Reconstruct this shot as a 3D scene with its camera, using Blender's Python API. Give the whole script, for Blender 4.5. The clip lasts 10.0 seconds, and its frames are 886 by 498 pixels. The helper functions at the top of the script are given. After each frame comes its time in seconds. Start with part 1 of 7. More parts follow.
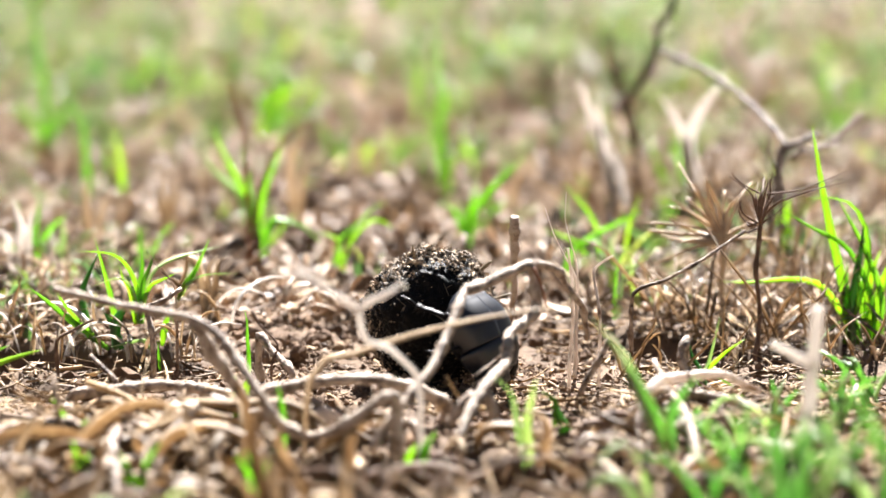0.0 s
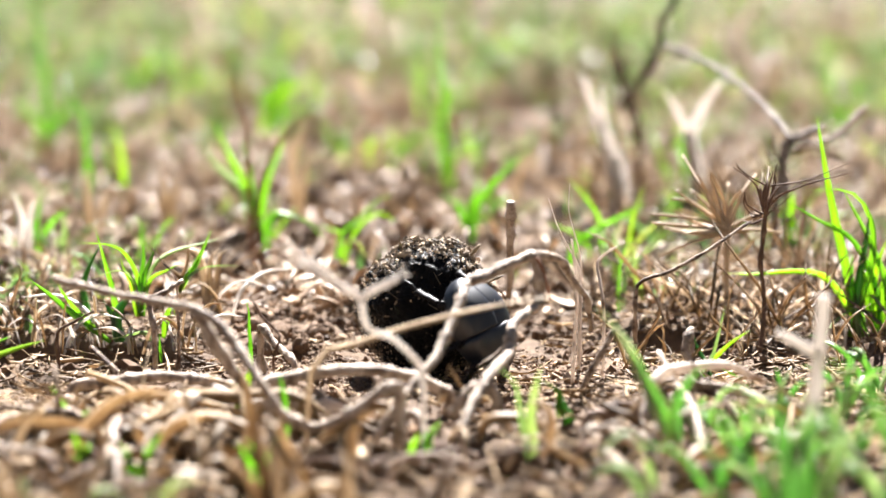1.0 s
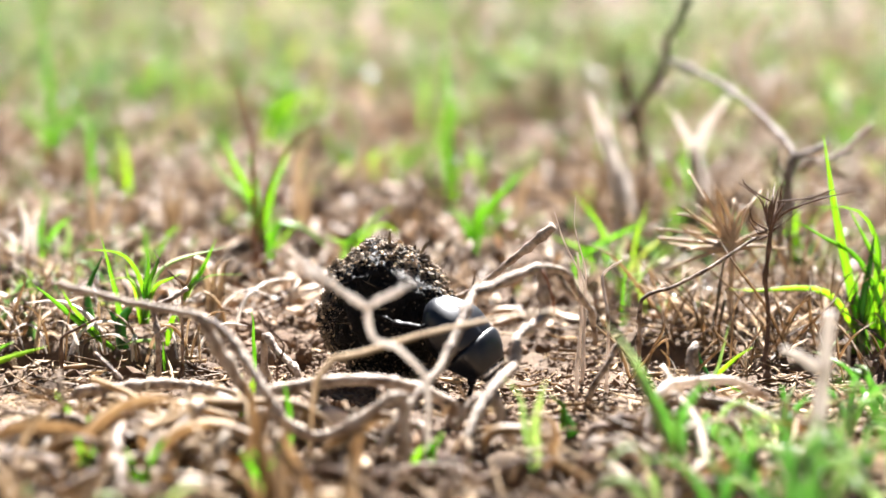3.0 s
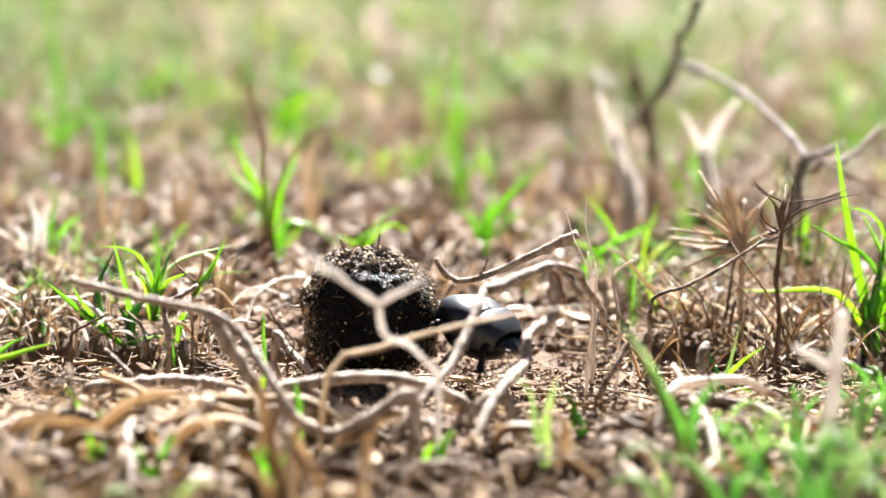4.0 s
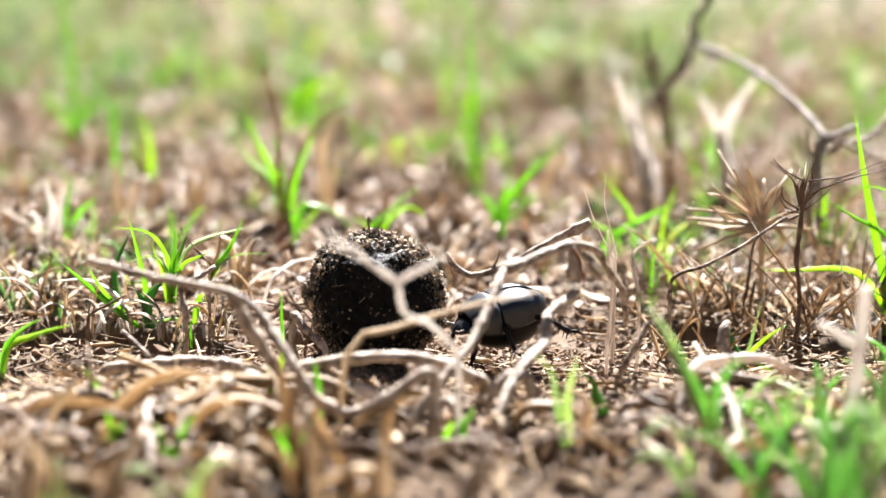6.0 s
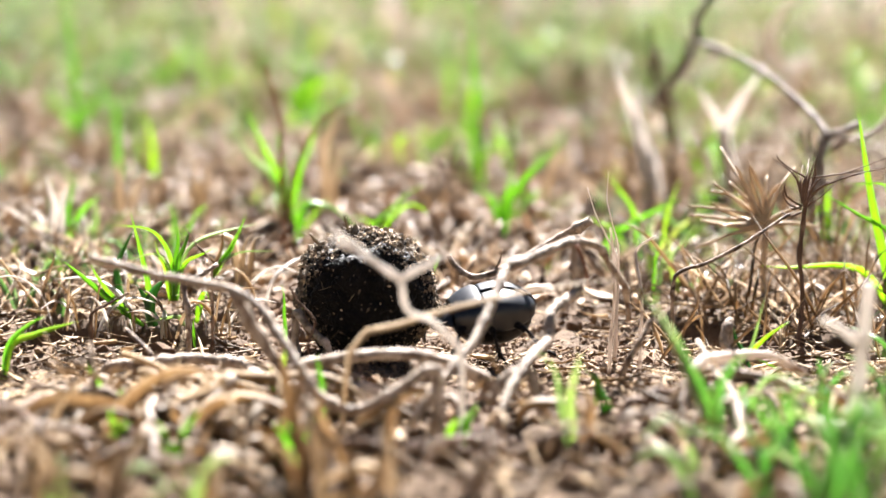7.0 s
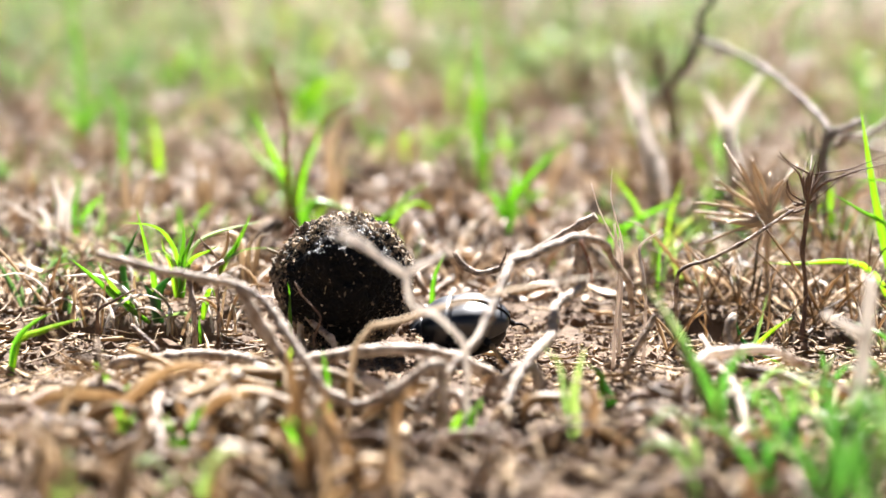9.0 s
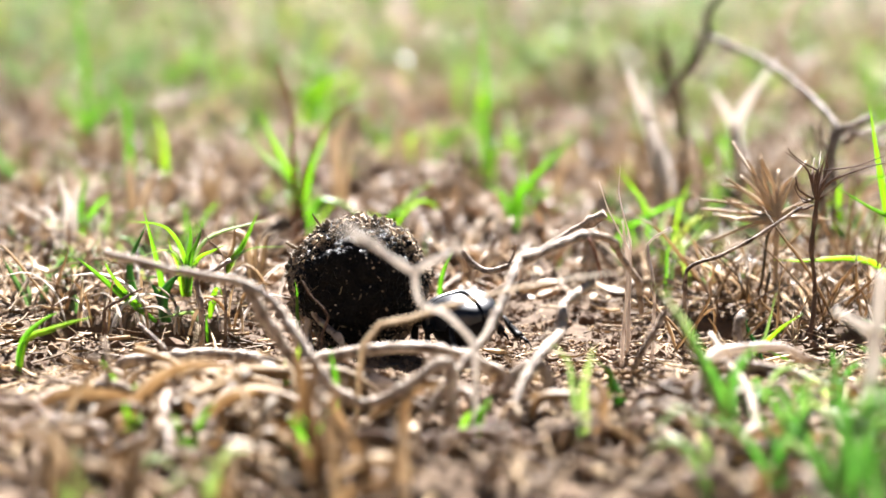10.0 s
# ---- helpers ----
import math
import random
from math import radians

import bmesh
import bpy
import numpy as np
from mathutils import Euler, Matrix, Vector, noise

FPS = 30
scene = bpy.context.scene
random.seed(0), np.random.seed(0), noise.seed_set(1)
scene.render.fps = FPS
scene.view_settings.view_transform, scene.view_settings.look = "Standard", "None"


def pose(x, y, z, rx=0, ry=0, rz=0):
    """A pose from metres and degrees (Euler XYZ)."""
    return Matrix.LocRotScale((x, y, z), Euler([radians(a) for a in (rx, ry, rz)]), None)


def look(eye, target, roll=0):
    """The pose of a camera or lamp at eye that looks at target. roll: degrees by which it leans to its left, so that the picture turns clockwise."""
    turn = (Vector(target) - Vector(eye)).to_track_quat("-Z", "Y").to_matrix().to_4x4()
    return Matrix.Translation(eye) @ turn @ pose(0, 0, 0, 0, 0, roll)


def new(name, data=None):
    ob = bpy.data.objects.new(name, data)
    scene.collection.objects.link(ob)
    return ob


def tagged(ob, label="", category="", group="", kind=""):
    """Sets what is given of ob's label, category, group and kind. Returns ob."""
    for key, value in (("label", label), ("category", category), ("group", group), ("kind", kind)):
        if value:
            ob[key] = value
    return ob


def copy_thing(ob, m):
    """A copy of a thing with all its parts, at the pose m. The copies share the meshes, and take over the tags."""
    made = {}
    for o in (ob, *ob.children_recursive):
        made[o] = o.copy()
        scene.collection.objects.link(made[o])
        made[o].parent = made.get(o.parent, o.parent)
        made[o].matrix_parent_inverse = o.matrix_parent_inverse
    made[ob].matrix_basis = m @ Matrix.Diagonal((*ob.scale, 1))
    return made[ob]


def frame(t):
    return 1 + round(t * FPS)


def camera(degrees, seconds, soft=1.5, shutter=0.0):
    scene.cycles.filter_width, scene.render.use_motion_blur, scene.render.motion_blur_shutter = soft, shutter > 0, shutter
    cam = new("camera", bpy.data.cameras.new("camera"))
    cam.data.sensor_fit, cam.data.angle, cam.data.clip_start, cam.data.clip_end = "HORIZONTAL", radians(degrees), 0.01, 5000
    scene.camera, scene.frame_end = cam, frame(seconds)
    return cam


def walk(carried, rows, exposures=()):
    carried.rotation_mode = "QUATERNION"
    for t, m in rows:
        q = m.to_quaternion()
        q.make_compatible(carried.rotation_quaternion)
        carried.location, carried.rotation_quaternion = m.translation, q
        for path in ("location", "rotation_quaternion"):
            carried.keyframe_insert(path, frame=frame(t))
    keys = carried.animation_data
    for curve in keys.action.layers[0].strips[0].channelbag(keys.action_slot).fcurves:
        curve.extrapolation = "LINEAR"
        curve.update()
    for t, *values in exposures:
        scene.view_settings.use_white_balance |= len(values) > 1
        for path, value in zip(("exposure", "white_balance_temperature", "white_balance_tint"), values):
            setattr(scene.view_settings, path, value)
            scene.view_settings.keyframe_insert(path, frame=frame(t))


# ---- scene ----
# A dung beetle with its ball in dead grass, metres; the ball is about 45 mm across.
cam = camera(25.0, 10.0, 1.5, 0.5)
cam.data.dof.use_dof = True
cam.data.dof.focus_distance = 0.652
cam.data.dof.aperture_fstop = 5.8
PATH = [
    (0, look((0.00013, -0.60200, 0.16190), (-0.00044, 0.08582, 0.03189), 0.01)),
    (0.5, look((0.00016, -0.60004, 0.15911), (-0.00099, 0.08784, 0.02942), -0.09)),
    (1, look((-0.00023, -0.59915, 0.15725), (-0.00144, 0.08890, 0.02849), -0.04)),
    (1.5, look((-0.00066, -0.59906, 0.15735), (-0.00148, 0.08908, 0.02902), 0.16)),
    (2, look((-0.00123, -0.59939, 0.15747), (-0.00157, 0.08901, 0.03058), 0.39)),
    (2.5, look((-0.00167, -0.59948, 0.15705), (-0.00203, 0.08927, 0.03204), 0.58)),
    (4, look((-0.00407, -0.59925, 0.15376), (-0.00677, 0.09007, 0.03201), 1.11)),
    (4.5, look((-0.00470, -0.59895, 0.15324), (-0.00859, 0.09020, 0.03053), 1.15)),
    (5, look((-0.00504, -0.59797, 0.15129), (-0.01038, 0.09112, 0.02830), 1.05)),
    (5.5, look((-0.00614, -0.59668, 0.14963), (-0.01220, 0.09229, 0.02599), 0.89)),
    (7, look((-0.00662, -0.59601, 0.14877), (-0.01380, 0.09269, 0.02375), 0.68)),
    (7.5, look((-0.00580, -0.59690, 0.14847), (-0.01356, 0.09184, 0.02367), 0.64)),
    (8, look((-0.00607, -0.59776, 0.14795), (-0.01365, 0.09105, 0.02355), 0.61)),
    (8.5, look((-0.00585, -0.59913, 0.14731), (-0.01426, 0.08978, 0.02352), 0.56)),
    (9, look((-0.00648, -0.59938, 0.14721), (-0.01537, 0.08950, 0.02325), 0.56)),
    (9.5, look((-0.00684, -0.59811, 0.14655), (-0.01677, 0.09080, 0.02287), 0.46)),
    (10, look((-0.00749, -0.59736, 0.14623), (-0.01800, 0.09148, 0.02220), 0.37)),
]
walk(cam, PATH, [(0.0, 2.79, 6230, 13), (10.0, 2.79, 6230, 13)])

# ---- light ----
SUN_ELEVATION, SUN_AZIMUTH = radians(48), radians(6)   # azimuth from +y towards +x
world = bpy.data.worlds.new("sky")
scene.world = world
world.use_nodes = True
sky = world.node_tree.nodes.new("ShaderNodeTexSky")
sky.sky_type, sky.sun_disc = "NISHITA", False
sky.sun_elevation, sky.sun_rotation = SUN_ELEVATION, SUN_AZIMUTH
world.node_tree.links.new(sky.outputs[0], world.node_tree.nodes["Background"].inputs[0])
world.node_tree.nodes["Background"].inputs[1].default_value = 0.010
sun_data = bpy.data.lights.new("sun", "SUN")
sun_data.energy, sun_data.angle, sun_data.color = 5.0, radians(0.53), (1.0, 0.965, 0.91)
sun = new("sun", sun_data)
sun_dir = Vector((math.sin(SUN_AZIMUTH) * math.cos(SUN_ELEVATION), math.cos(SUN_AZIMUTH) * math.cos(SUN_ELEVATION), math.sin(SUN_ELEVATION)))
sun.matrix_world = look(sun_dir * 5, (0, 0, 0))


# ---- materials ----
def ramp(nodes, links, source, stops):
    r = nodes.new("ShaderNodeValToRGB")
    while len(r.color_ramp.elements) < len(stops):
        r.color_ramp.elements.new(0.5)
    for e, (p, c) in zip(r.color_ramp.elements, stops):
        e.position, e.color = p, (*c, 1)
    links.new(source, r.inputs[0])
    return r.outputs[0]


def noise_tex(nodes, links, scale, detail=6.0, rough=0.6, vec=None):
    n = nodes.new("ShaderNodeTexNoise")
    n.inputs["Scale"].default_value, n.inputs["Detail"].default_value, n.inputs["Roughness"].default_value = scale, detail, rough
    if vec is None:
        tc = nodes.new("ShaderNodeTexCoord")
        vec = tc.outputs["Object"]
    links.new(vec, n.inputs["Vector"])
    return n.outputs["Fac"]


def mixed(nodes, links, fac, a, b, how="MIX"):
    m = nodes.new("ShaderNodeMix")
    m.data_type, m.blend_type = "RGBA", how
    for v, k in ((fac, 0), (a, 6), (b, 7)):
        if isinstance(v, bpy.types.NodeSocket):
            links.new(v, m.inputs[k])
        else:
            m.inputs[k].default_value = v if k == 0 else (*v, 1)
    return m.outputs[2]


def chance(nodes, island):
    if island:
        return nodes.new("ShaderNodeNewGeometry").outputs["Random Per Island"]
    return nodes.new("ShaderNodeObjectInfo").outputs["Random"]


def surface(name, stops, scale, rough=0.85, bump=0.3, bump_scale=None, bump_dist=0.0005, spec=0.3, island=None, tones=None,
            through_light=0.0, glow=None, coat=0.0, stains=None, stretch=None):
    """A material: a noise ramp, a tone by chance for each piece, stains, bump, and light that passes through thin pieces."""
    m = bpy.data.materials.new(name)
    m.use_nodes = True
    nodes, links = m.node_tree.nodes, m.node_tree.links
    bsdf = nodes["Principled BSDF"]
    vec = nodes.new("ShaderNodeTexCoord").outputs["Object"]
    if stretch:
        mp = nodes.new("ShaderNodeMapping")
        mp.inputs["Scale"].default_value = stretch
        links.new(vec, mp.inputs["Vector"])
        vec = mp.outputs["Vector"]
    colour = ramp(nodes, links, noise_tex(nodes, links, scale, vec=vec), stops)
    if tones:
        tone = ramp(nodes, links, chance(nodes, island), tones)
        colour = mixed(nodes, links, 1.0, colour, tone, "MULTIPLY")
    if stains:
        st_scale, st_colour, lo, hi = stains
        mask = ramp(nodes, links, noise_tex(nodes, links, st_scale, 3.0), [(lo, (0, 0, 0)), (hi, (1, 1, 1))])
        colour = mixed(nodes, links, mask, colour, st_colour)
    links.new(colour, bsdf.inputs["Base Color"])
    bsdf.inputs["Roughness"].default_value = rough
    bsdf.inputs["Specular IOR Level"].default_value = spec
    bsdf.inputs["Coat Weight"].default_value = coat
    bsdf.inputs["Coat Roughness"].default_value = 0.15
    if bump:
        b = nodes.new("ShaderNodeBump")
        b.inputs["Strength"].default_value, b.inputs["Distance"].default_value = bump, bump_dist
        links.new(noise_tex(nodes, links, bump_scale or scale * 3, 4.0, vec=vec), b.inputs["Height"])
        links.new(b.outputs[0], bsdf.inputs["Normal"])
    if through_light:
        t = nodes.new("ShaderNodeBsdfTranslucent")
        if glow:
            links.new(mixed(nodes, links, 1.0, colour, glow, "MULTIPLY"), t.inputs["Color"])
        else:
            links.new(colour, t.inputs["Color"])
        mx = nodes.new("ShaderNodeMixShader")
        mx.inputs[0].default_value = through_light
        links.new(bsdf.outputs[0], mx.inputs[1])
        links.new(t.outputs[0], mx.inputs[2])
        links.new(mx.outputs[0], nodes["Material Output"].inputs["Surface"])
    return m


GREENS = [(0.0, (0.75, 0.8, 0.7)), (0.4, (1.0, 1.0, 1.0)), (0.8, (1.25, 1.1, 0.8)), (1.0, (1.6, 1.25, 0.9))]
DRYS = [(0.0, (0.22, 0.18, 0.15)), (0.35, (0.62, 0.57, 0.53)), (0.7, (1.15, 1.12, 1.05)), (1.0, (1.75, 1.85, 1.9))]
LIMP = [(0.0, (0.35, 0.31, 0.27)), (0.4, (0.7, 0.66, 0.62)), (1.0, (1.08, 1.08, 1.08))]
MILD = [(0.0, (0.8, 0.85, 0.8)), (0.6, (1.0, 1.0, 1.0)), (1.0, (1.2, 1.12, 1.05))]
soil = surface("soil", [(0.25, (0.045, 0.028, 0.017)), (0.5, (0.110, 0.073, 0.045)), (0.75, (0.215, 0.150, 0.096))], 90, 0.95, 0.8, 700, 0.0012,
               stains=(14, (0.07, 0.047, 0.032), 0.5, 0.75))
clod_mat = surface("soil_clods", [(0.3, (0.095, 0.058, 0.036)), (0.7, (0.22, 0.148, 0.095))], 300, 0.95, 0.5, 1500, 0.0004, island=True,
                   tones=[(0.0, (0.6, 0.55, 0.5)), (0.7, (1, 1, 1)), (0.93, (1.2, 1.15, 1.05)), (1.0, (1.7, 1.9, 1.9))])
straw_mat = surface("dry_straw", [(0.3, (0.21, 0.14, 0.075)), (0.7, (0.44, 0.325, 0.195))], 150, 0.62, 0.3, 900, 0.0003, 0.25, True, DRYS, 0.25, (1.1, 1.05, 0.95))
dry_mat = surface("dead_grass", [(0.3, (0.27, 0.205, 0.15)), (0.7, (0.57, 0.495, 0.415))], 120, 0.36, 0.3, 900, 0.0003, 0.6, True, DRYS, 0.6, (1.05, 1.03, 1.0))
lump_mat = surface("soil_lumps", [(0.3, (0.07, 0.044, 0.028)), (0.7, (0.17, 0.115, 0.075))], 160, 0.95, 0.8, 700, 0.001, island=True,
                   tones=[(0.0, (0.5, 0.48, 0.45)), (1.0, (1.15, 1.1, 1.05))])
litter_mat = surface("leaf_litter", [(0.3, (0.26, 0.18, 0.115)), (0.7, (0.52, 0.41, 0.30))], 120, 0.5, 0.3, 900, 0.0003, 0.4, True,
                     [(0.0, (0.3, 0.26, 0.23)), (0.3, (0.75, 0.7, 0.66)), (0.75, (1.1, 1.08, 1.05)), (1.0, (1.55, 1.6, 1.6))], 0.35, (1.05, 1.0, 0.95))
dry_part = surface("dead_blade", [(0.3, (0.29, 0.20, 0.115)), (0.7, (0.55, 0.44, 0.295))], 120, 0.52, 0.3, 900, 0.0003, 0.35, False, LIMP, 0.6, (1.05, 1.03, 1.0))
bark = surface("twig_bark", [(0.34, (0.075, 0.046, 0.030)), (0.47, (0.30, 0.215, 0.15)), (0.66, (0.50, 0.405, 0.315))], 260, 0.7, 1.0, 700, 0.0011, 0.3,
               stains=(150, (0.075, 0.045, 0.029), 0.50, 0.60))
pale_bark = surface("bleached_stalk", [(0.33, (0.12, 0.078, 0.052)), (0.46, (0.38, 0.295, 0.22)), (0.66, (0.56, 0.465, 0.375))], 260, 0.6, 1.0, 700, 0.0011, 0.35,
                    through_light=0.12, stains=(150, (0.14, 0.088, 0.056), 0.54, 0.70))
grey_bark = surface("grey_bark", [(0.34, (0.06, 0.045, 0.035)), (0.5, (0.17, 0.135, 0.11)), (0.68, (0.32, 0.27, 0.23))], 200, 0.75, 1.0, 600, 0.0011, 0.3)
dark_bark = surface("dark_stem", [(0.25, (0.05, 0.030, 0.020)), (0.6, (0.15, 0.09, 0.058)), (0.8, (0.28, 0.19, 0.13))], 200, 0.7, 0.6, 900, 0.0004)
red_bark = surface("red_brown_stem", [(0.25, (0.16, 0.060, 0.03)), (0.7, (0.34, 0.15, 0.075))], 200, 0.65, 0.5, 900, 0.0003, through_light=0.2)
GLOW = (3.5, 3.2, 2.6)
leaf_mat = surface("grass_leaf", [(0.25, (0.078, 0.155, 0.026)), (0.75, (0.130, 0.235, 0.042))], 120, 0.38, 0.3, 1200, 0.0002, 0.5, False, GREENS, 0.66,
                   GLOW, stains=(90, (0.20, 0.20, 0.05), 0.66, 0.8))
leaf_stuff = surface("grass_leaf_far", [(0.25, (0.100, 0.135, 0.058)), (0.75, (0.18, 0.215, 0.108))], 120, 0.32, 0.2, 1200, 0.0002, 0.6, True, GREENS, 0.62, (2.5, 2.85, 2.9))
straw_stem = surface("straw_stem", [(0.3, (0.36, 0.25, 0.15)), (0.7, (0.62, 0.48, 0.32))], 160, 0.5, 0.4, 800, 0.0004, 0.35, through_light=0.2)
pale_leaf = surface("bleached_leaf", [(0.3, (0.38, 0.29, 0.195)), (0.7, (0.61, 0.51, 0.375))], 120, 0.45, 0.3, 900, 0.0003, 0.4, False, [(0.0, (0.62, 0.58, 0.54)), (0.5, (0.85, 0.83, 0.8)), (1.0, (1.05, 1.05, 1.05))], 0.55, (1.05, 1.05, 1.05),
                    stains=(70, (0.34, 0.24, 0.155), 0.62, 0.8))
chalk_leaf = surface("whitened_leaf", [(0.3, (0.62, 0.56, 0.50)), (0.7, (0.80, 0.76, 0.71))], 90, 0.4, 0.3, 900, 0.0003, 0.5, through_light=0.55,
                     stains=(60, (0.38, 0.28, 0.2), 0.64, 0.8))
grey_stalk = surface("grey_stalk", [(0.3, (0.50, 0.42, 0.35)), (0.7, (0.74, 0.66, 0.59))], 160, 0.5, 0.6, 800, 0.0006, 0.4, through_light=0.5,
                     stains=(120, (0.22, 0.145, 0.095), 0.58, 0.72))
leaf_soft = surface("soft_leaf", [(0.25, (0.10, 0.18, 0.06)), (0.75, (0.20, 0.29, 0.12))], 120, 0.4, 0.3, 1200, 0.0002, 0.5, False, MILD, 0.6, (1.8, 2.1, 1.6))
# darker, cooler copy of grass_leaf: shade put into the colour of some blades
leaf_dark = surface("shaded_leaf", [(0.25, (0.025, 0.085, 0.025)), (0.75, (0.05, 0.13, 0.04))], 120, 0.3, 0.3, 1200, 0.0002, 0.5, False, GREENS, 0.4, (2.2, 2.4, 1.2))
leaf_grey = surface("grey_green_leaf", [(0.25, (0.21, 0.28, 0.14)), (0.75, (0.36, 0.43, 0.26))], 120, 0.5, 0.3, 1200, 0.0002, 0.4, False, MILD, 0.6, (1.75, 1.75, 1.4))
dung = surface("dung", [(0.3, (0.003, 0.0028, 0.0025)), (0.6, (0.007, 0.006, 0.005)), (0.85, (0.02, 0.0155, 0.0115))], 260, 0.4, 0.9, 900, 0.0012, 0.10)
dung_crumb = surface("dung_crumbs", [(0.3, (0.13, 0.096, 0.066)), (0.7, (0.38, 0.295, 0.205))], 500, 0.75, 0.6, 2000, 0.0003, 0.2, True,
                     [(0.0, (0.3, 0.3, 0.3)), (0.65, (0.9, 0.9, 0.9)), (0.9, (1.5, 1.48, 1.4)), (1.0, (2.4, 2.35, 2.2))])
fibre_mat = surface("dung_fibres", [(0.3, (0.10, 0.075, 0.04)), (0.7, (0.26, 0.20, 0.12))], 300, 0.6, 0.3, 1500, 0.0002, 0.4, True, DRYS)
shell = surface("beetle_shell", [(0.3, (0.0035, 0.0045, 0.0075)), (0.7, (0.007, 0.009, 0.014))], 160, 0.40, 0.1, 1600, 0.0001, 0.55,
                stains=(220, (0.018, 0.016, 0.014), 0.7, 0.9))
leg_mat = surface("beetle_leg", [(0.3, (0.004, 0.0035, 0.0035)), (0.7, (0.012, 0.010, 0.009))], 400, 0.4, 0.4, 2500, 0.0002, 0.1)
hair_mat = surface("beetle_bristle", [(0.3, (0.05, 0.025, 0.012)), (0.7, (0.11, 0.06, 0.03))], 400, 0.5, 0.0)


# ---- shape helpers ----
def mesh_of(name, verts, faces, material, smooth=True):
    """A mesh from an array of places and arrays of triangles or quads."""
    me = bpy.data.meshes.new(name)
    groups = [f for f in (faces if isinstance(faces, list) else [faces]) if len(f)]
    loops = np.concatenate([f.ravel() for f in groups]).astype(np.int32)
    sizes = np.concatenate([np.full(len(f), f.shape[1], np.int32) for f in groups])
    me.vertices.add(len(verts))
    me.vertices.foreach_set("co", np.asarray(verts, np.float32).ravel())
    me.loops.add(len(loops))
    me.loops.foreach_set("vertex_index", loops)
    me.polygons.add(len(sizes))
    me.polygons.foreach_set("loop_start", np.concatenate([[0], np.cumsum(sizes)[:-1]]).astype(np.int32))
    me.polygons.foreach_set("use_smooth", np.full(len(sizes), smooth))
    me.update(calc_edges=True)
    me.materials.append(material)
    return me


def part(name, shape, material, parent=None, label="", smooth=True):
    verts, faces = shape
    ob = new(name, mesh_of(name, verts, faces, material, smooth))
    if parent:
        ob.parent = parent
    if label:
        tagged(ob, label)
    return ob


def thing(name, place, label, category, group=""):
    ob = new(name)
    ob.empty_display_size = 0.01
    ob.location = place
    return tagged(ob, label, category, group)


def joined(shapes):
    verts, quads, count = [], {}, 0
    for v, fs in shapes:
        verts.append(v)
        for f in (fs if isinstance(fs, list) else [fs]):
            if len(f):
                quads.setdefault(f.shape[1], []).append(f + count)
        count += len(v)
    return np.concatenate(verts), [np.concatenate(q) for q in quads.values()]


def curve_through(points, count):
    """Places along a smooth line through the points, at even steps of its length."""
    p = np.array(points, float)
    if len(p) == 2:
        s = np.linspace(0, 1, count)[:, None]
        return p[0] * (1 - s) + p[1] * s
    e = np.concatenate([[2 * p[0] - p[1]], p, [2 * p[-1] - p[-2]]])
    out = []
    for k in range(1, len(e) - 2):
        s = np.linspace(0, 1, 12, endpoint=False)[:, None]
        a, b, c, d = e[k - 1], e[k], e[k + 1], e[k + 2]
        out.append(0.5 * (2 * b + (c - a) * s + (2 * a - 5 * b + 4 * c - d) * s ** 2 + (3 * b - a - 3 * c + d) * s ** 3))
    q = np.concatenate(out + [p[-1:]])
    ln = np.concatenate([[0], np.cumsum(np.linalg.norm(np.diff(q, axis=0), axis=1))])
    return np.stack([np.interp(np.linspace(0, ln[-1], count), ln, q[:, n]) for n in range(3)], 1)


def frames_along(c, side):
    t = np.gradient(c, axis=0)
    t /= np.linalg.norm(t, axis=1)[:, None] + 1e-12
    s = np.asarray(side, float)
    out = []
    for k in range(len(c)):
        s = s - t[k] * (s @ t[k])
        if np.linalg.norm(s) < 1e-4:
            s = np.cross(t[k], (0.3, 0.5, 0.8))
        s = s / np.linalg.norm(s)
        out.append(s)
    s = np.array(out)
    return t, s, np.cross(t, s)


def lathed(rings, close_a=True, close_b=True):
    """Quads between rings of equal length, with fans at the ends."""
    n, k, _ = rings.shape
    v = rings.reshape(-1, 3)
    i = np.arange(n - 1)[:, None] * k
    j = np.arange(k)[None]
    q = np.stack([i + j, i + (j + 1) % k, i + k + (j + 1) % k, i + k + j], -1).reshape(-1, 4)
    fans = []
    if close_a:
        v = np.concatenate([v, rings[0].mean(0)[None]])
        fans.append(np.stack([np.full(k, len(v) - 1), (np.arange(k) + 1) % k, np.arange(k)], 1))
    if close_b:
        v = np.concatenate([v, rings[-1].mean(0)[None]])
        o = (n - 1) * k
        fans.append(np.stack([np.full(k, len(v) - 1), o + np.arange(k), o + (np.arange(k) + 1) % k], 1))
    return v, [q] + ([np.concatenate(fans)] if fans else [])


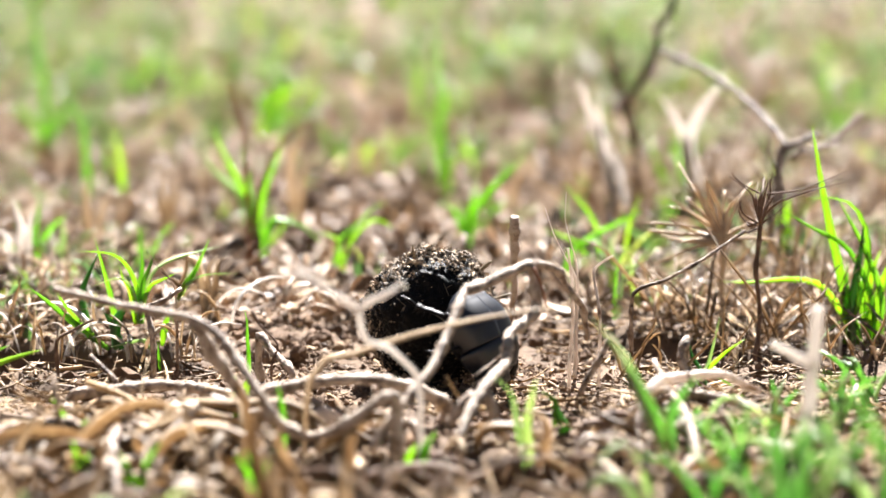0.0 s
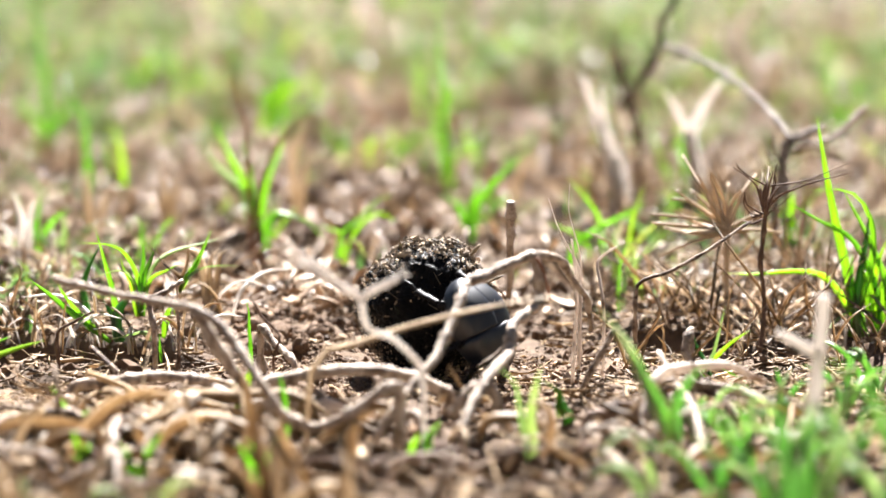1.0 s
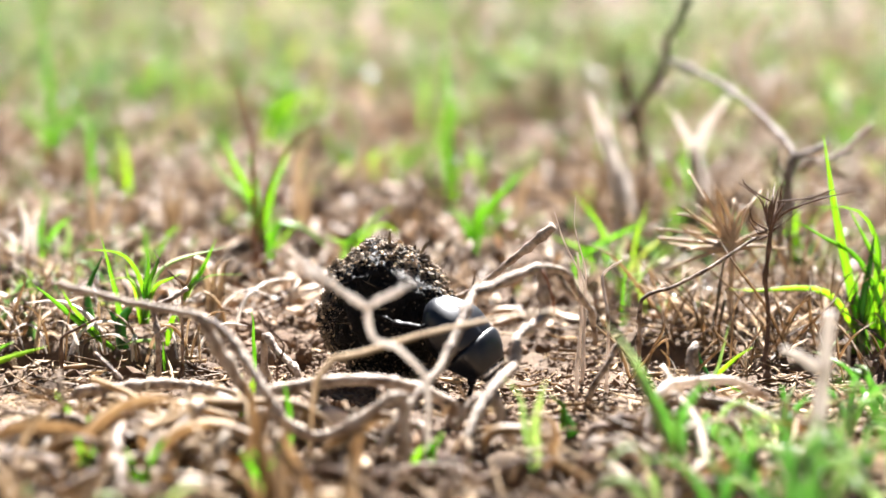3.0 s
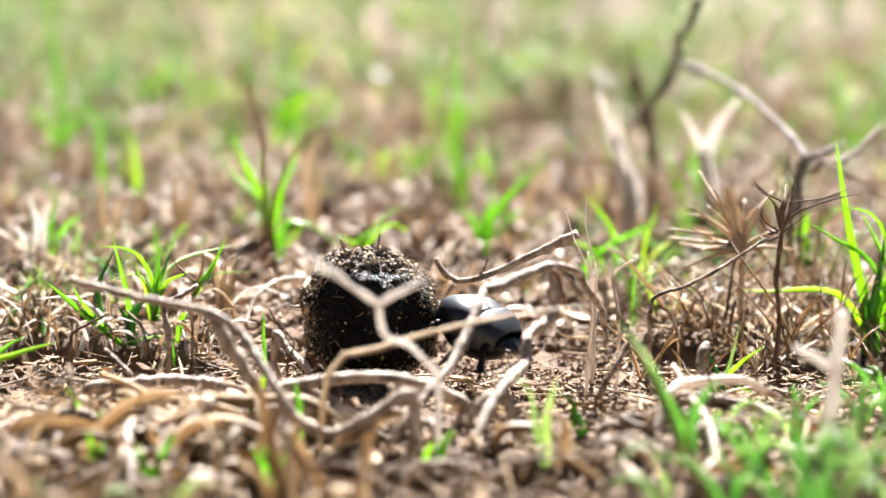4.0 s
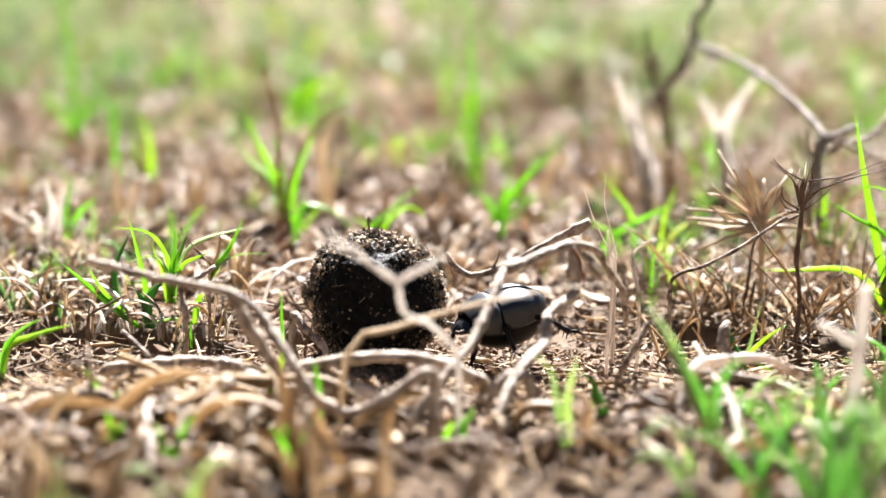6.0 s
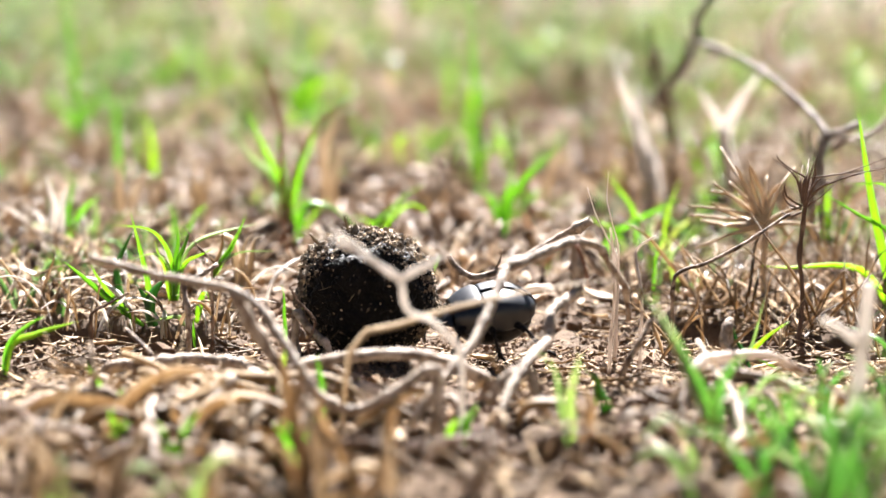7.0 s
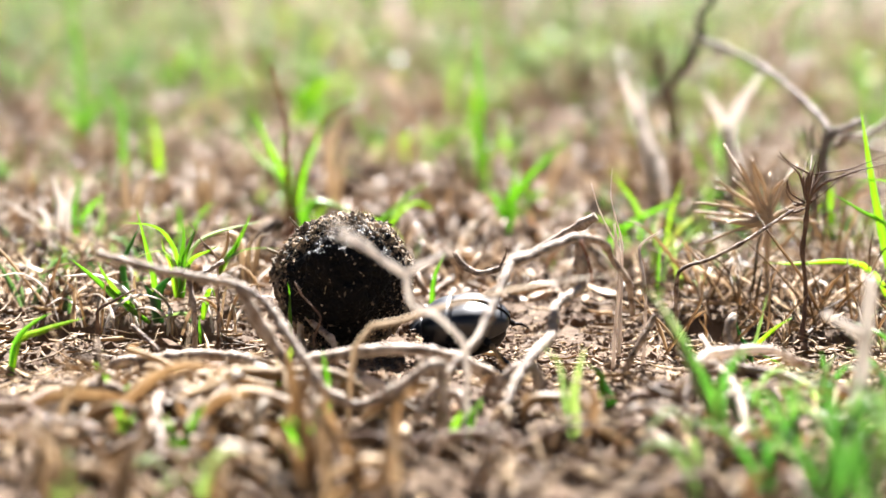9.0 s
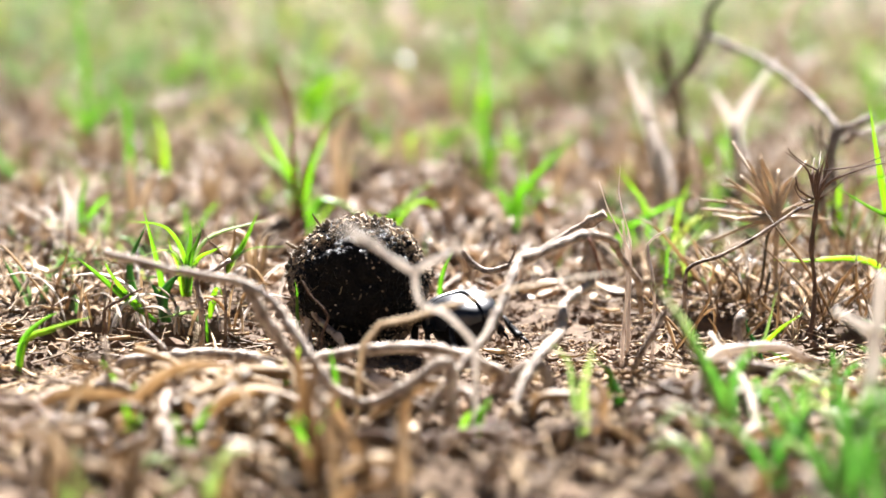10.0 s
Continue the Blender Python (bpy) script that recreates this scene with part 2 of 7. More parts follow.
def blade_shape(points, width, count=9, fold=0.25, thick=0.00022, twist=0.0, side=None, base=0.55, rng=None):
    """A grass blade: a keeled, tapering leaf with a thickness. points run from its base to its tip."""
    c = curve_through(points, count)
    if side is None:
        side = (1, 0.15, 0)
    t, s, n = frames_along(c, side)
    u = np.linspace(0, 1, count)
    w = width / 2 * np.minimum(base + 1.8 * u, 1.0) * np.clip(1.0 - u ** 2.6, 0.02, 1)
    a = twist * u
    s, n = s * np.cos(a)[:, None] + n * np.sin(a)[:, None], n * np.cos(a)[:, None] - s * np.sin(a)[:, None]
    th = thick * (1 - 0.7 * u)
    lift = (fold * w)[:, None] * n
    rings = np.stack([c - s * w[:, None] + lift, c + n * th[:, None] * 0.5, c + s * w[:, None] + lift, c - n * th[:, None]], 1)
    return lathed(rings)


def stem_shape(points, r0, r1, count=24, sides=8, knots=0.12, seed=0, flat=1.0, kink=0.45):
    """A twig: a tapering tube with knots and a bent, uneven surface."""
    rng = np.random.default_rng(seed)
    c = curve_through(points, count)
    p = np.array(points, float)
    ln = np.concatenate([[0], np.cumsum(np.linalg.norm(np.diff(p, axis=0), axis=1))])
    straight = np.stack([np.interp(np.linspace(0, ln[-1], count), ln, p[:, n]) for n in range(3)], 1)
    c = c * (1 - kink) + straight * kink
    t, s, n = frames_along(c, (0.2, 0.9, 0.35))
    u = np.linspace(0, 1, count)
    r = (r0 + (r1 - r0) * u) * (1 + knots * rng.standard_normal(count) * 0.35)
    for k in rng.integers(2, max(3, count - 2), max(1, count // 9)):
        r[k] *= 1 + knots * 2.6
        r[min(k + 1, count - 1)] *= 1 + knots
    walk_off = rng.standard_normal((count, 3))
    walk_off[1:-1] = (walk_off[:-2] + walk_off[1:-1] + walk_off[2:]) / 2
    c = c + walk_off * (r0 + r1) * 0.05
    a = np.linspace(0, 2 * np.pi, sides, endpoint=False)
    ripple = 1 + knots * 0.35 * rng.standard_normal((count, sides))
    rings = c[:, None] + (s[:, None] * np.cos(a)[None, :, None] + n[:, None] * (flat * np.sin(a))[None, :, None]) * (r[:, None] * ripple)[:, :, None]
    return lathed(rings)


def ico(subdiv):
    bm = bmesh.new()
    bmesh.ops.create_icosphere(bm, subdivisions=subdiv, radius=1.0)
    v = np.array([x.co for x in bm.verts])
    f = np.array([[x.index for x in y.verts] for y in bm.faces])
    bm.free()
    return v, f


ICO1, ICO2 = ico(1), ico(2)


def turn_of(rng):
    q = rng.standard_normal(4)
    w, x, y, z = q / np.linalg.norm(q)
    return np.array([[1 - 2 * (y * y + z * z), 2 * (x * y - z * w), 2 * (x * z + y * w)],
                     [2 * (x * y + z * w), 1 - 2 * (x * x + z * z), 2 * (y * z - x * w)],
                     [2 * (x * z - y * w), 2 * (y * z + x * w), 1 - 2 * (x * x + y * y)]])


def clod_shape(rng, place, size, base=ICO1, rough=0.22):
    v, f = base
    v = v * (1 + rough * rng.standard_normal((len(v), 1))) * rng.uniform(0.6, 1.15, 3)
    return v @ turn_of(rng).T * size + place, f


# ---- ground ----
# small dark holes in the soil: place, half widths, depth
HOLLOWS = [(-0.023, -0.080, 0.011, 0.016, 0.036), (-0.003, -0.081, 0.011, 0.018, 0.042), (0.015, -0.087, 0.0105, 0.017, 0.042), (0.036, -0.082, 0.0095, 0.014, 0.034),
           (0.022, -0.014, 0.0065, 0.0085, 0.016), (0.030, -0.046, 0.008, 0.010, 0.020), (-0.034, -0.066, 0.008, 0.009, 0.020), (-0.030, -0.012, 0.010, 0.007, 0.012), (0.052, -0.030, 0.007, 0.008, 0.015),
           # first three: dug under the low green tuft to stand in for its shadow
           (-0.142, 0.050, 0.012, 0.017, 0.022), (-0.121, 0.054, 0.013, 0.018, 0.024), (-0.101, 0.056, 0.011, 0.016, 0.022), (-0.064, 0.362, 0.015, 0.020, 0.030),
           (-0.053, 0.058, 0.0065, 0.0075, 0.012), (0.075, 0.075, 0.012, 0.010, 0.016), (0.096, 0.060, 0.010, 0.010, 0.016), (0.126, 0.062, 0.012, 0.010, 0.016), (0.055, 0.115, 0.012, 0.010, 0.014)]


def ground_z(x, y):
    far = min(1.0, max(0.0, (math.hypot(x, y) - 0.5) / 1.5))
    still = 1 - math.exp(-((x / 0.10) ** 2 + ((y - 0.045) / 0.05) ** 2) ** 2)
    z = 0.0045 * noise.noise((x * 14, y * 14, 1.3)) + 0.0016 * noise.noise((x * 55, y * 55, 4.1))
    lane = -0.004 + 0.0025 * min(1.0, max(0.0, (-0.03 - x) / 0.02))
    hollow = 0.0
    if abs(x) < 0.5 and -0.3 < y < 1.0:
        front = min(1.0, max(0.0, (-0.035 - y) / 0.02))
        back = min(1.0, max(0.0, (y - 0.13) / 0.06)) + min(1.0, max(0.0, (abs(x + 0.01) - 0.09) / 0.03)) * (1 if y > -0.03 else 0)
        hollow -= 0.030 * front * max(0.0, noise.noise((x * 48, y * 34, 3.7)) - 0.05)
        hollow -= 0.016 * min(1.0, back) * max(0.0, noise.noise((x * 30, y * 18, 6.4)) - 0.08)
    if -0.12 < y < 0.4 and abs(x) < 0.16:
        for hx, hy, rx, ry, deep in HOLLOWS:
            hollow -= deep * math.exp(-(((x - hx) / rx) ** 2 + ((y - hy) / ry) ** 2) ** 3)
    return z * (0.25 + 0.75 * still) + hollow + lane * (1 - still) + far * 0.02 * noise.noise((x * 1.3, y * 1.3, 7.7))


def ground():
    def axis(lo, hi, step, reach):
        inner = np.arange(lo, hi + step / 2, step)
        steps = step * 1.16 ** np.arange(1, 80)
        out = np.cumsum(steps)
        out = out[: np.searchsorted(out, reach) + 1]
        return np.concatenate([lo - out[::-1], inner, hi + out])
    xs, ys = axis(-0.24, 0.24, 0.0022, 300), axis(-0.2, 0.42, 0.0022, 300)
    nx, ny = len(xs), len(ys)
    v = np.zeros((ny, nx, 3))
    v[..., 0], v[..., 1] = xs[None], ys[:, None]
    for j in range(ny):
        for i in range(nx):
            x, y = xs[i], ys[j]
            z = ground_z(x, y)
            if abs(x) < 0.6 and -0.4 < y < 1.2:
                z += 0.0022 * noise.noise((x * 85, y * 85, 2.0)) + 0.0011 * noise.noise((x * 170, y * 170, 9.0)) + 0.0006 * noise.noise((x * 420, y * 420, 3.0))
            v[j, i, 2] = z
    i, j = np.meshgrid(np.arange(nx - 1), np.arange(ny - 1))
    a = (j * nx + i).ravel()
    q = np.stack([a, a + 1, a + nx + 1, a + nx], 1)
    return tagged(part("ground", (v.reshape(-1, 3), q), soil), "bare reddish-brown soil, dry and crumbly, strewn with litter", "ground", kind="structure")


ground()

# ---- twigs and grass ----
MM = 0.001
SEED = [10]


def twig(name, label, category, material, r0, r1, points, branches=(), group=""):
    """A stem in one mesh, with its branches as parts. Places and radii in millimetres."""
    SEED[0] += 1
    length = sum((Vector(a) - Vector(b)).length for a, b in zip(points, points[1:]))
    ob = part(name, stem_shape(np.array(points) * MM, r0 * MM, r1 * MM, max(12, int(length / 1.6)), 9, 0.16, SEED[0]), material)
    tagged(ob, label, category, group)
    for a, b, line in branches:
        SEED[0] += 1
        length = sum((Vector(p) - Vector(q)).length for p, q in zip(line, line[1:]))
        part("branch", stem_shape(np.array(line) * MM, a * MM, b * MM, max(8, int(length / 1.8)), 8, 0.16, SEED[0]), material, ob)
    return ob


def tuft(label, base, blades, material, name, category, group):
    """A tuft at its base; each blade is a part: width and line in millimetres, and a material of its own where it differs."""
    ob = thing(name, Vector(base) * MM, label, category, group)
    for width, line, *other in blades:
        SEED[0] += 1
        rng = np.random.default_rng(SEED[0])
        local = (np.array(line) - np.array(base)) * MM
        part("blade", blade_shape(local, width * MM * 0.78, 14, rng.uniform(0.15, 0.4), twist=rng.uniform(-0.5, 0.5), side=(1, rng.uniform(-0.5, 0.5), 0.1)),
             other[0] if other else material, ob)
    return ob


twig("dead_stick", "bleached grey-brown stick lying on the litter", "stick", pale_bark, 1.955, 1.445, [(-113.7, -9.0, -3.0), (-113.7, -10.0, 4.4), (-100.9, -12.0, 6.4), (-85.0, -14.0, 8.7), (-72.6, -18.0, 8.3), (-58.6, -22.0, 5.5), (-58.6, -21.0, -3.0)], [])
twig("dead_stick", "smooth tan stick lying before the dung ball", "stick", pale_bark, 1.7, 1.87, [(-58.1, -34.0, -3.0), (-58.1, -35.0, 8.5), (-50.6, -35.0, 12.5), (-37.4, -35.0, 14.9), (-24.1, -35.0, 16.2), (-14.2, -34.0, 14.3), (-6.3, -32.0, 12.0), (0.7, -30.0, 6.3), (0.7, -29.0, -3.0)], [])
twig("forked_twig", "bleached forked twig standing bent over the beetle", "twig", pale_bark, 1.45, 1.6, [(4.6, -61.0, -3.0), (4.6, -62.0, 6.0), (8.4, -52.0, 13.2), (13.4, -43.0, 18.0), (18.1, -32.0, 19.7), (19.7, -20.0, 26.0), (27.2, -10.0, 29.9), (28.2, -7.0, 34.7), (26.4, -6.0, 44.9)], [(1.70, 1.58, [(26.4, -6.0, 44.9), (20.3, -10.0, 43.1), (12.8, -16.0, 40.6), (6.0, -24.0, 40.1)]), (1.35, 1.29, [(6.0, -24.0, 40.1), (2.6, -35.0, 33.2), (-2.3, -46.0, 24.1), (-8.6, -56.0, 18.0), (-15.1, -64.0, 12.0), (-20.5, -68.0, 3.7)]), (1.29, 0.88, [(26.4, -6.0, 44.9), (34.4, -2.0, 42.0), (38.5, 4.0, 34.7), (43.5, 10.0, 27.5), (45.5, 16.0, 16.1)]), (0.42, 0.21, [(37.3, 2.0, 37.3), (39.1, 2.0, 33.7), (39.6, 4.0, 26.1)]), (0.38, 0.17, [(20.1, -20.0, 24.6), (17.5, -22.0, 20.7), (13.8, -24.0, 17.7), (9.0, -30.0, 15.8)]), (0.26, 0.13, [(19.0, -30.0, 20.1), (13.9, -33.0, 17.4), (7.3, -36.0, 13.1)])])
twig("bark_peel", "thin red-brown strip of peeled bark on the twig", "bark", red_bark, 0.5, 0.25, [(26.9, -8.2, 44.0), (29.0, -9.4, 40.0), (30.4, -9.2, 35.0), (31.2, -8.6, 31.0)], [])
twig("root_stalk", "tan bent root stalk arching out of the litter", "stalk", pale_bark, 1.0625, 1.7, [(-112.6, -38.0, 43.5), (-101.7, -40.0, 41.2), (-90.1, -42.0, 39.2), (-78.4, -45.0, 37.7), (-70.8, -48.0, 36.7), (-64.0, -52.0, 33.7), (-58.1, -56.0, 27.3), (-52.1, -62.0, 19.9), (-46.5, -65.0, 11.8), (-37.9, -65.0, 6.9), (-28.4, -65.0, 9.7), (-19.8, -64.0, 15.9), (-13.5, -63.0, 18.2), (-13.5, -62.0, -3.0)], [(1.955, 1.53, [(-70.8, -48.0, 36.7), (-67.7, -48.0, 29.5), (-63.1, -48.0, 22.0), (-57.6, -48.0, 14.5), (-56.1, -48.0, 4.5)])])
twig("dry_stalk", "thin purplish-brown stalk lying in the litter", "stalk", bark, 0.85, 0.68, [(-47.7, -29.0, -3.0), (-47.7, -30.0, 11.5), (-41.1, -30.0, 8.9), (-31.1, -30.0, 3.7), (-23.5, -32.0, 0.8)], [])
twig("frayed_stalk", "pale dead stalk with a frayed tip and a fork", "stalk", chalk_leaf, 0.75, 0.8, [(-6.4, -69.0, -3.0), (-6.4, -70.0, 19.6), (-7.9, -70.0, 26.8), (-14.8, -72.0, 34.0), (-21.6, -74.0, 37.3), (-23.1, -76.0, 45.9)], [(0.95, 0.5, [(-23.1, -76.0, 45.9), (-26.8, -76.0, 48.4), (-32.8, -76.0, 52.1), (-39.1, -76.0, 55.8)]), (1.1, 0.7, [(-23.1, -76.0, 45.9), (-19.9, -76.0, 48.4), (-16.1, -76.0, 49.9), (-13.4, -76.0, 51.5)]), (0.2975, 0.102, [(-35.8, -76.0, 53.8), (-40.4, -75.0, 58.6), (-43.2, -74.0, 62.2)]), (0.2975, 0.085, [(-36.6, -76.0, 54.6), (-41.0, -77.0, 56.6), (-44.0, -78.0, 58.7)]), (0.34, 0.085, [(-37.3, -76.0, 54.9), (-38.9, -75.0, 57.8), (-39.2, -74.0, 59.9)]), (0.34, 0.1275, [(-28.3, -76.0, 49.0), (-34.4, -75.0, 54.7), (-38.2, -74.0, 56.8)]), (0.3, 0.08, [(-34.0, -76.0, 52.8), (-38.0, -75.0, 57.0), (-43.0, -74.0, 59.2)]), (0.3, 0.08, [(-35.0, -76.0, 53.2), (-40.0, -77.0, 56.4), (-45.0, -78.0, 57.6)]), (0.3, 0.08, [(-33.0, -76.0, 52.0), (-39.0, -74.0, 54.4), (-44.0, -72.0, 54.8)]), (0.3, 0.08, [(-36.0, -76.0, 54.0), (-40.5, -78.0, 58.8), (-45.5, -80.0, 61.6)]), (0.3, 0.08, [(-31.0, -76.0, 51.0), (-36.5, -75.0, 54.8), (-41.5, -74.0, 56.6)]), (0.3, 0.08, [(-30.0, -76.0, 50.5), (-34.0, -78.0, 55.7), (-39.0, -80.0, 58.9)]), (0.3, 0.08, [(-16.0, -76.0, 50.0), (-11.0, -75.0, 54.0), (-16.0, -74.0, 56.0)]), (0.3, 0.08, [(-16.0, -76.0, 50.0), (-10.0, -77.0, 52.6), (-15.0, -78.0, 53.2)])])
tuft("long dry straw blade bent across before the beetle", (-39.7, -60.0, -1.0), [(2.6, [(-39.7, -60.0, -2.0), (-36.7, -60.0, 24.7), (-24.2, -60.0, 30.1), (-7.8, -60.0, 35.4), (10.1, -60.0, 39.8), (26.4, -60.0, 42.6), (38.1, -60.0, 43.9)])], pale_leaf, "straw_blade", "straw", "")
twig("dead_twig", "grey-brown dead twig forking above the dry grass", "twig", grey_bark, 1.1, 1.35, [(134.2, 191.0, -3.0), (134.2, 190.0, 10.2), (135.8, 190.0, 26.3), (134.3, 190.0, 42.4), (136.4, 195.0, 55.0), (132.4, 225.0, 62.1), (125.5, 260.0, 68.9), (114.4, 300.0, 75.6), (100.2, 333.0, 79.5)], [(1.78, 1.53, [(100.2, 333.0, 79.5), (99.7, 333.0, 90.1), (104.9, 333.0, 97.9), (108.5, 333.0, 109.7)]), (1.53, 1.27, [(100.2, 333.0, 79.5), (94.1, 333.0, 66.3), (84.5, 333.0, 56.2), (79.5, 335.0, 50.1)]), (1.53, 1.02, [(134.9, 190.0, 53.4), (142.9, 190.0, 56.1), (150.5, 195.0, 58.9)])])
tuft("broad bleached dead leaf stalk, split at its top", (83.8, 320.0, -1.0), [(12, [(84.8, 320.0, -1.7), (81.2, 320.0, 12.9), (77.1, 320.0, 28.7), (71.5, 320.0, 43.1), (66.0, 320.0, 56.1), (61.5, 320.0, 67.8)]), (9, [(83.0, 318.0, -1.3), (79.9, 318.0, 15.8), (76.4, 318.0, 31.6), (72.3, 318.0, 45.9), (71.4, 318.0, 62.9)]), (8, [(83.0, 312.0, -0.4), (77.7, 312.0, 21.9), (73.6, 312.0, 37.5), (68.1, 312.0, 50.5), (63.6, 312.0, 65.9)])], chalk_leaf, "dead_leaf", "leaf", "bleached leaves")
twig("dead_stalk", "thin dark dead stalk among the dry grass", "stalk", dark_bark, 1.1, 0.9, [(93.1, 330.0, 0.8), (90.4, 330.0, 19.6), (89.1, 330.0, 46.1), (86.2, 330.0, 56.6), (93.1, 330.0, 69.8), (96.4, 330.0, 82.4)], [(0.9, 0.6, [(87.9, 330.0, 51.4), (82.1, 330.0, 59.2), (77.9, 330.0, 69.7), (77.9, 330.0, 88.0)]), (0.7, 0.4, [(88.8, 330.0, 56.7), (83.2, 330.0, 67.1), (80.3, 330.0, 78.9)])])
tuft("forked bleached dead leaf standing in the grass", (118.0, 330.0, -1.0), [(10, [(118.8, 330.0, 7.9), (116.7, 330.0, 22.5), (114.2, 330.0, 35.8), (119.2, 330.0, 49.1), (126.7, 330.0, 61.0), (133.4, 330.0, 70.3)]), (8, [(117.0, 328.0, 8.1), (115.4, 328.0, 22.8), (112.2, 328.0, 38.7), (107.7, 328.0, 47.9), (100.3, 328.0, 59.6)])], chalk_leaf, "dead_leaf", "leaf", "bleached leaves")
twig("dead_stalk", "pale curved dead stalk in the far grass", "stalk", grey_stalk, 2.2, 1.8, [(182.7, 600.0, 20.9), (185.4, 600.0, 37.9), (178.1, 600.0, 51.3), (173.2, 600.0, 64.7), (180.4, 600.0, 78.2), (191.8, 600.0, 86.7)], [(1.6, 1.0, [(183.5, 600.0, 41.9), (193.5, 600.0, 45.4), (200.6, 600.0, 53.2)])])
tuft("bleached curled dead leaf standing in the grass", (216.2, 800.0, -1.0), [(12, [(216.3, 800.0, -1.4), (217.8, 800.0, 14.6), (223.3, 800.0, 30.5), (233.0, 800.0, 38.4)])], chalk_leaf, "dead_leaf", "leaf", "bleached leaves")
twig("dead_stalk", "thin dark dead stalk among the dry grass", "stalk", dark_bark, 1.36, 1.02, [(96.0, 361.0, -3.0), (96.0, 360.0, 7.0), (91.4, 360.0, 30.6), (87.0, 360.0, 49.9), (82.6, 360.0, 71.7)], [], "pale stalks")
twig("dry_seed_stem", "dark upright dead stem with a dry seed head", "stem", dark_bark, 0.8, 0.7, [(104.9, 55.0, -0.9), (107.1, 60.0, 13.6), (105.3, 60.0, 29.2), (106.0, 60.0, 38.9), (106.5, 60.0, 46.3)], [(0.27625, 0.102, [(105.3, 60.0, 44.7), (101.0, 60.0, 46.3), (98.7, 58.0, 49.9), (99.4, 58.0, 53.7)]), (0.27625, 0.102, [(106.2, 60.0, 45.5), (111.2, 60.0, 48.6), (115.4, 60.0, 52.8)]), (0.3315, 0.153, [(106.8, 60.0, 55.3), (101.1, 60.0, 58.2), (97.2, 60.0, 61.1), (96.2, 60.0, 63.0)]), (0.27625, 0.102, [(107.8, 60.0, 55.3), (120.0, 60.0, 57.2), (134.4, 62.0, 62.7)]), (0.82875, 0.255, [(106.4, 60.0, 45.7), (105.5, 60.0, 50.5), (106.4, 60.0, 56.3)]), (0.663, 0.204, [(106.7, 60.0, 46.3), (108.5, 60.0, 51.5), (111.0, 60.0, 55.3)]), (0.442, 0.153, [(106.0, 58.0, 47.0), (106.9, 58.0, 54.7), (108.6, 58.0, 61.4)]), (0.42, 0.14, [(105.7, 62.0, 45.5), (100.1, 59.0, 49.1), (98.5, 56.0, 53.9)]), (0.42, 0.14, [(106.0, 62.0, 46.3), (103.3, 62.0, 55.4), (95.3, 61.0, 61.5)]), (0.42, 0.14, [(106.4, 62.0, 45.9), (108.9, 65.0, 50.8), (110.8, 66.0, 62.2)]), (0.42, 0.14, [(106.0, 62.0, 46.6), (106.5, 59.0, 55.9), (109.0, 71.0, 60.3)]), (0.42, 0.14, [(106.4, 62.0, 45.5), (109.6, 62.0, 50.2), (113.2, 56.0, 54.6)]), (0.42, 0.14, [(106.4, 62.0, 46.7), (112.8, 65.0, 51.7), (122.6, 61.0, 56.5), (137.3, 62.0, 59.9)]), (0.42, 0.14, [(105.3, 62.0, 45.1), (102.2, 59.0, 44.8), (101.7, 66.0, 45.9)]), (0.42, 0.14, [(106.0, 62.0, 46.3), (104.9, 62.0, 53.5), (106.9, 71.0, 58.0)]), (0.42, 0.14, [(106.2, 62.0, 45.9), (110.2, 65.0, 54.7), (108.5, 56.0, 60.2)]), (0.42, 0.14, [(106.1, 62.0, 44.0), (108.8, 59.0, 47.4), (111.5, 61.0, 46.5)]), (0.42, 0.14, [(105.9, 62.0, 43.6), (102.4, 62.0, 42.0), (99.6, 66.0, 42.8)])])
twig("grass_stalk", "thin straight dry stem leaning over the litter", "stem", bark, 0.765, 0.51, [(62.9, 51.0, -3.0), (62.9, 50.0, 23.1), (74.3, 52.0, 27.9), (85.9, 55.0, 33.7), (101.5, 60.0, 43.2)], [])
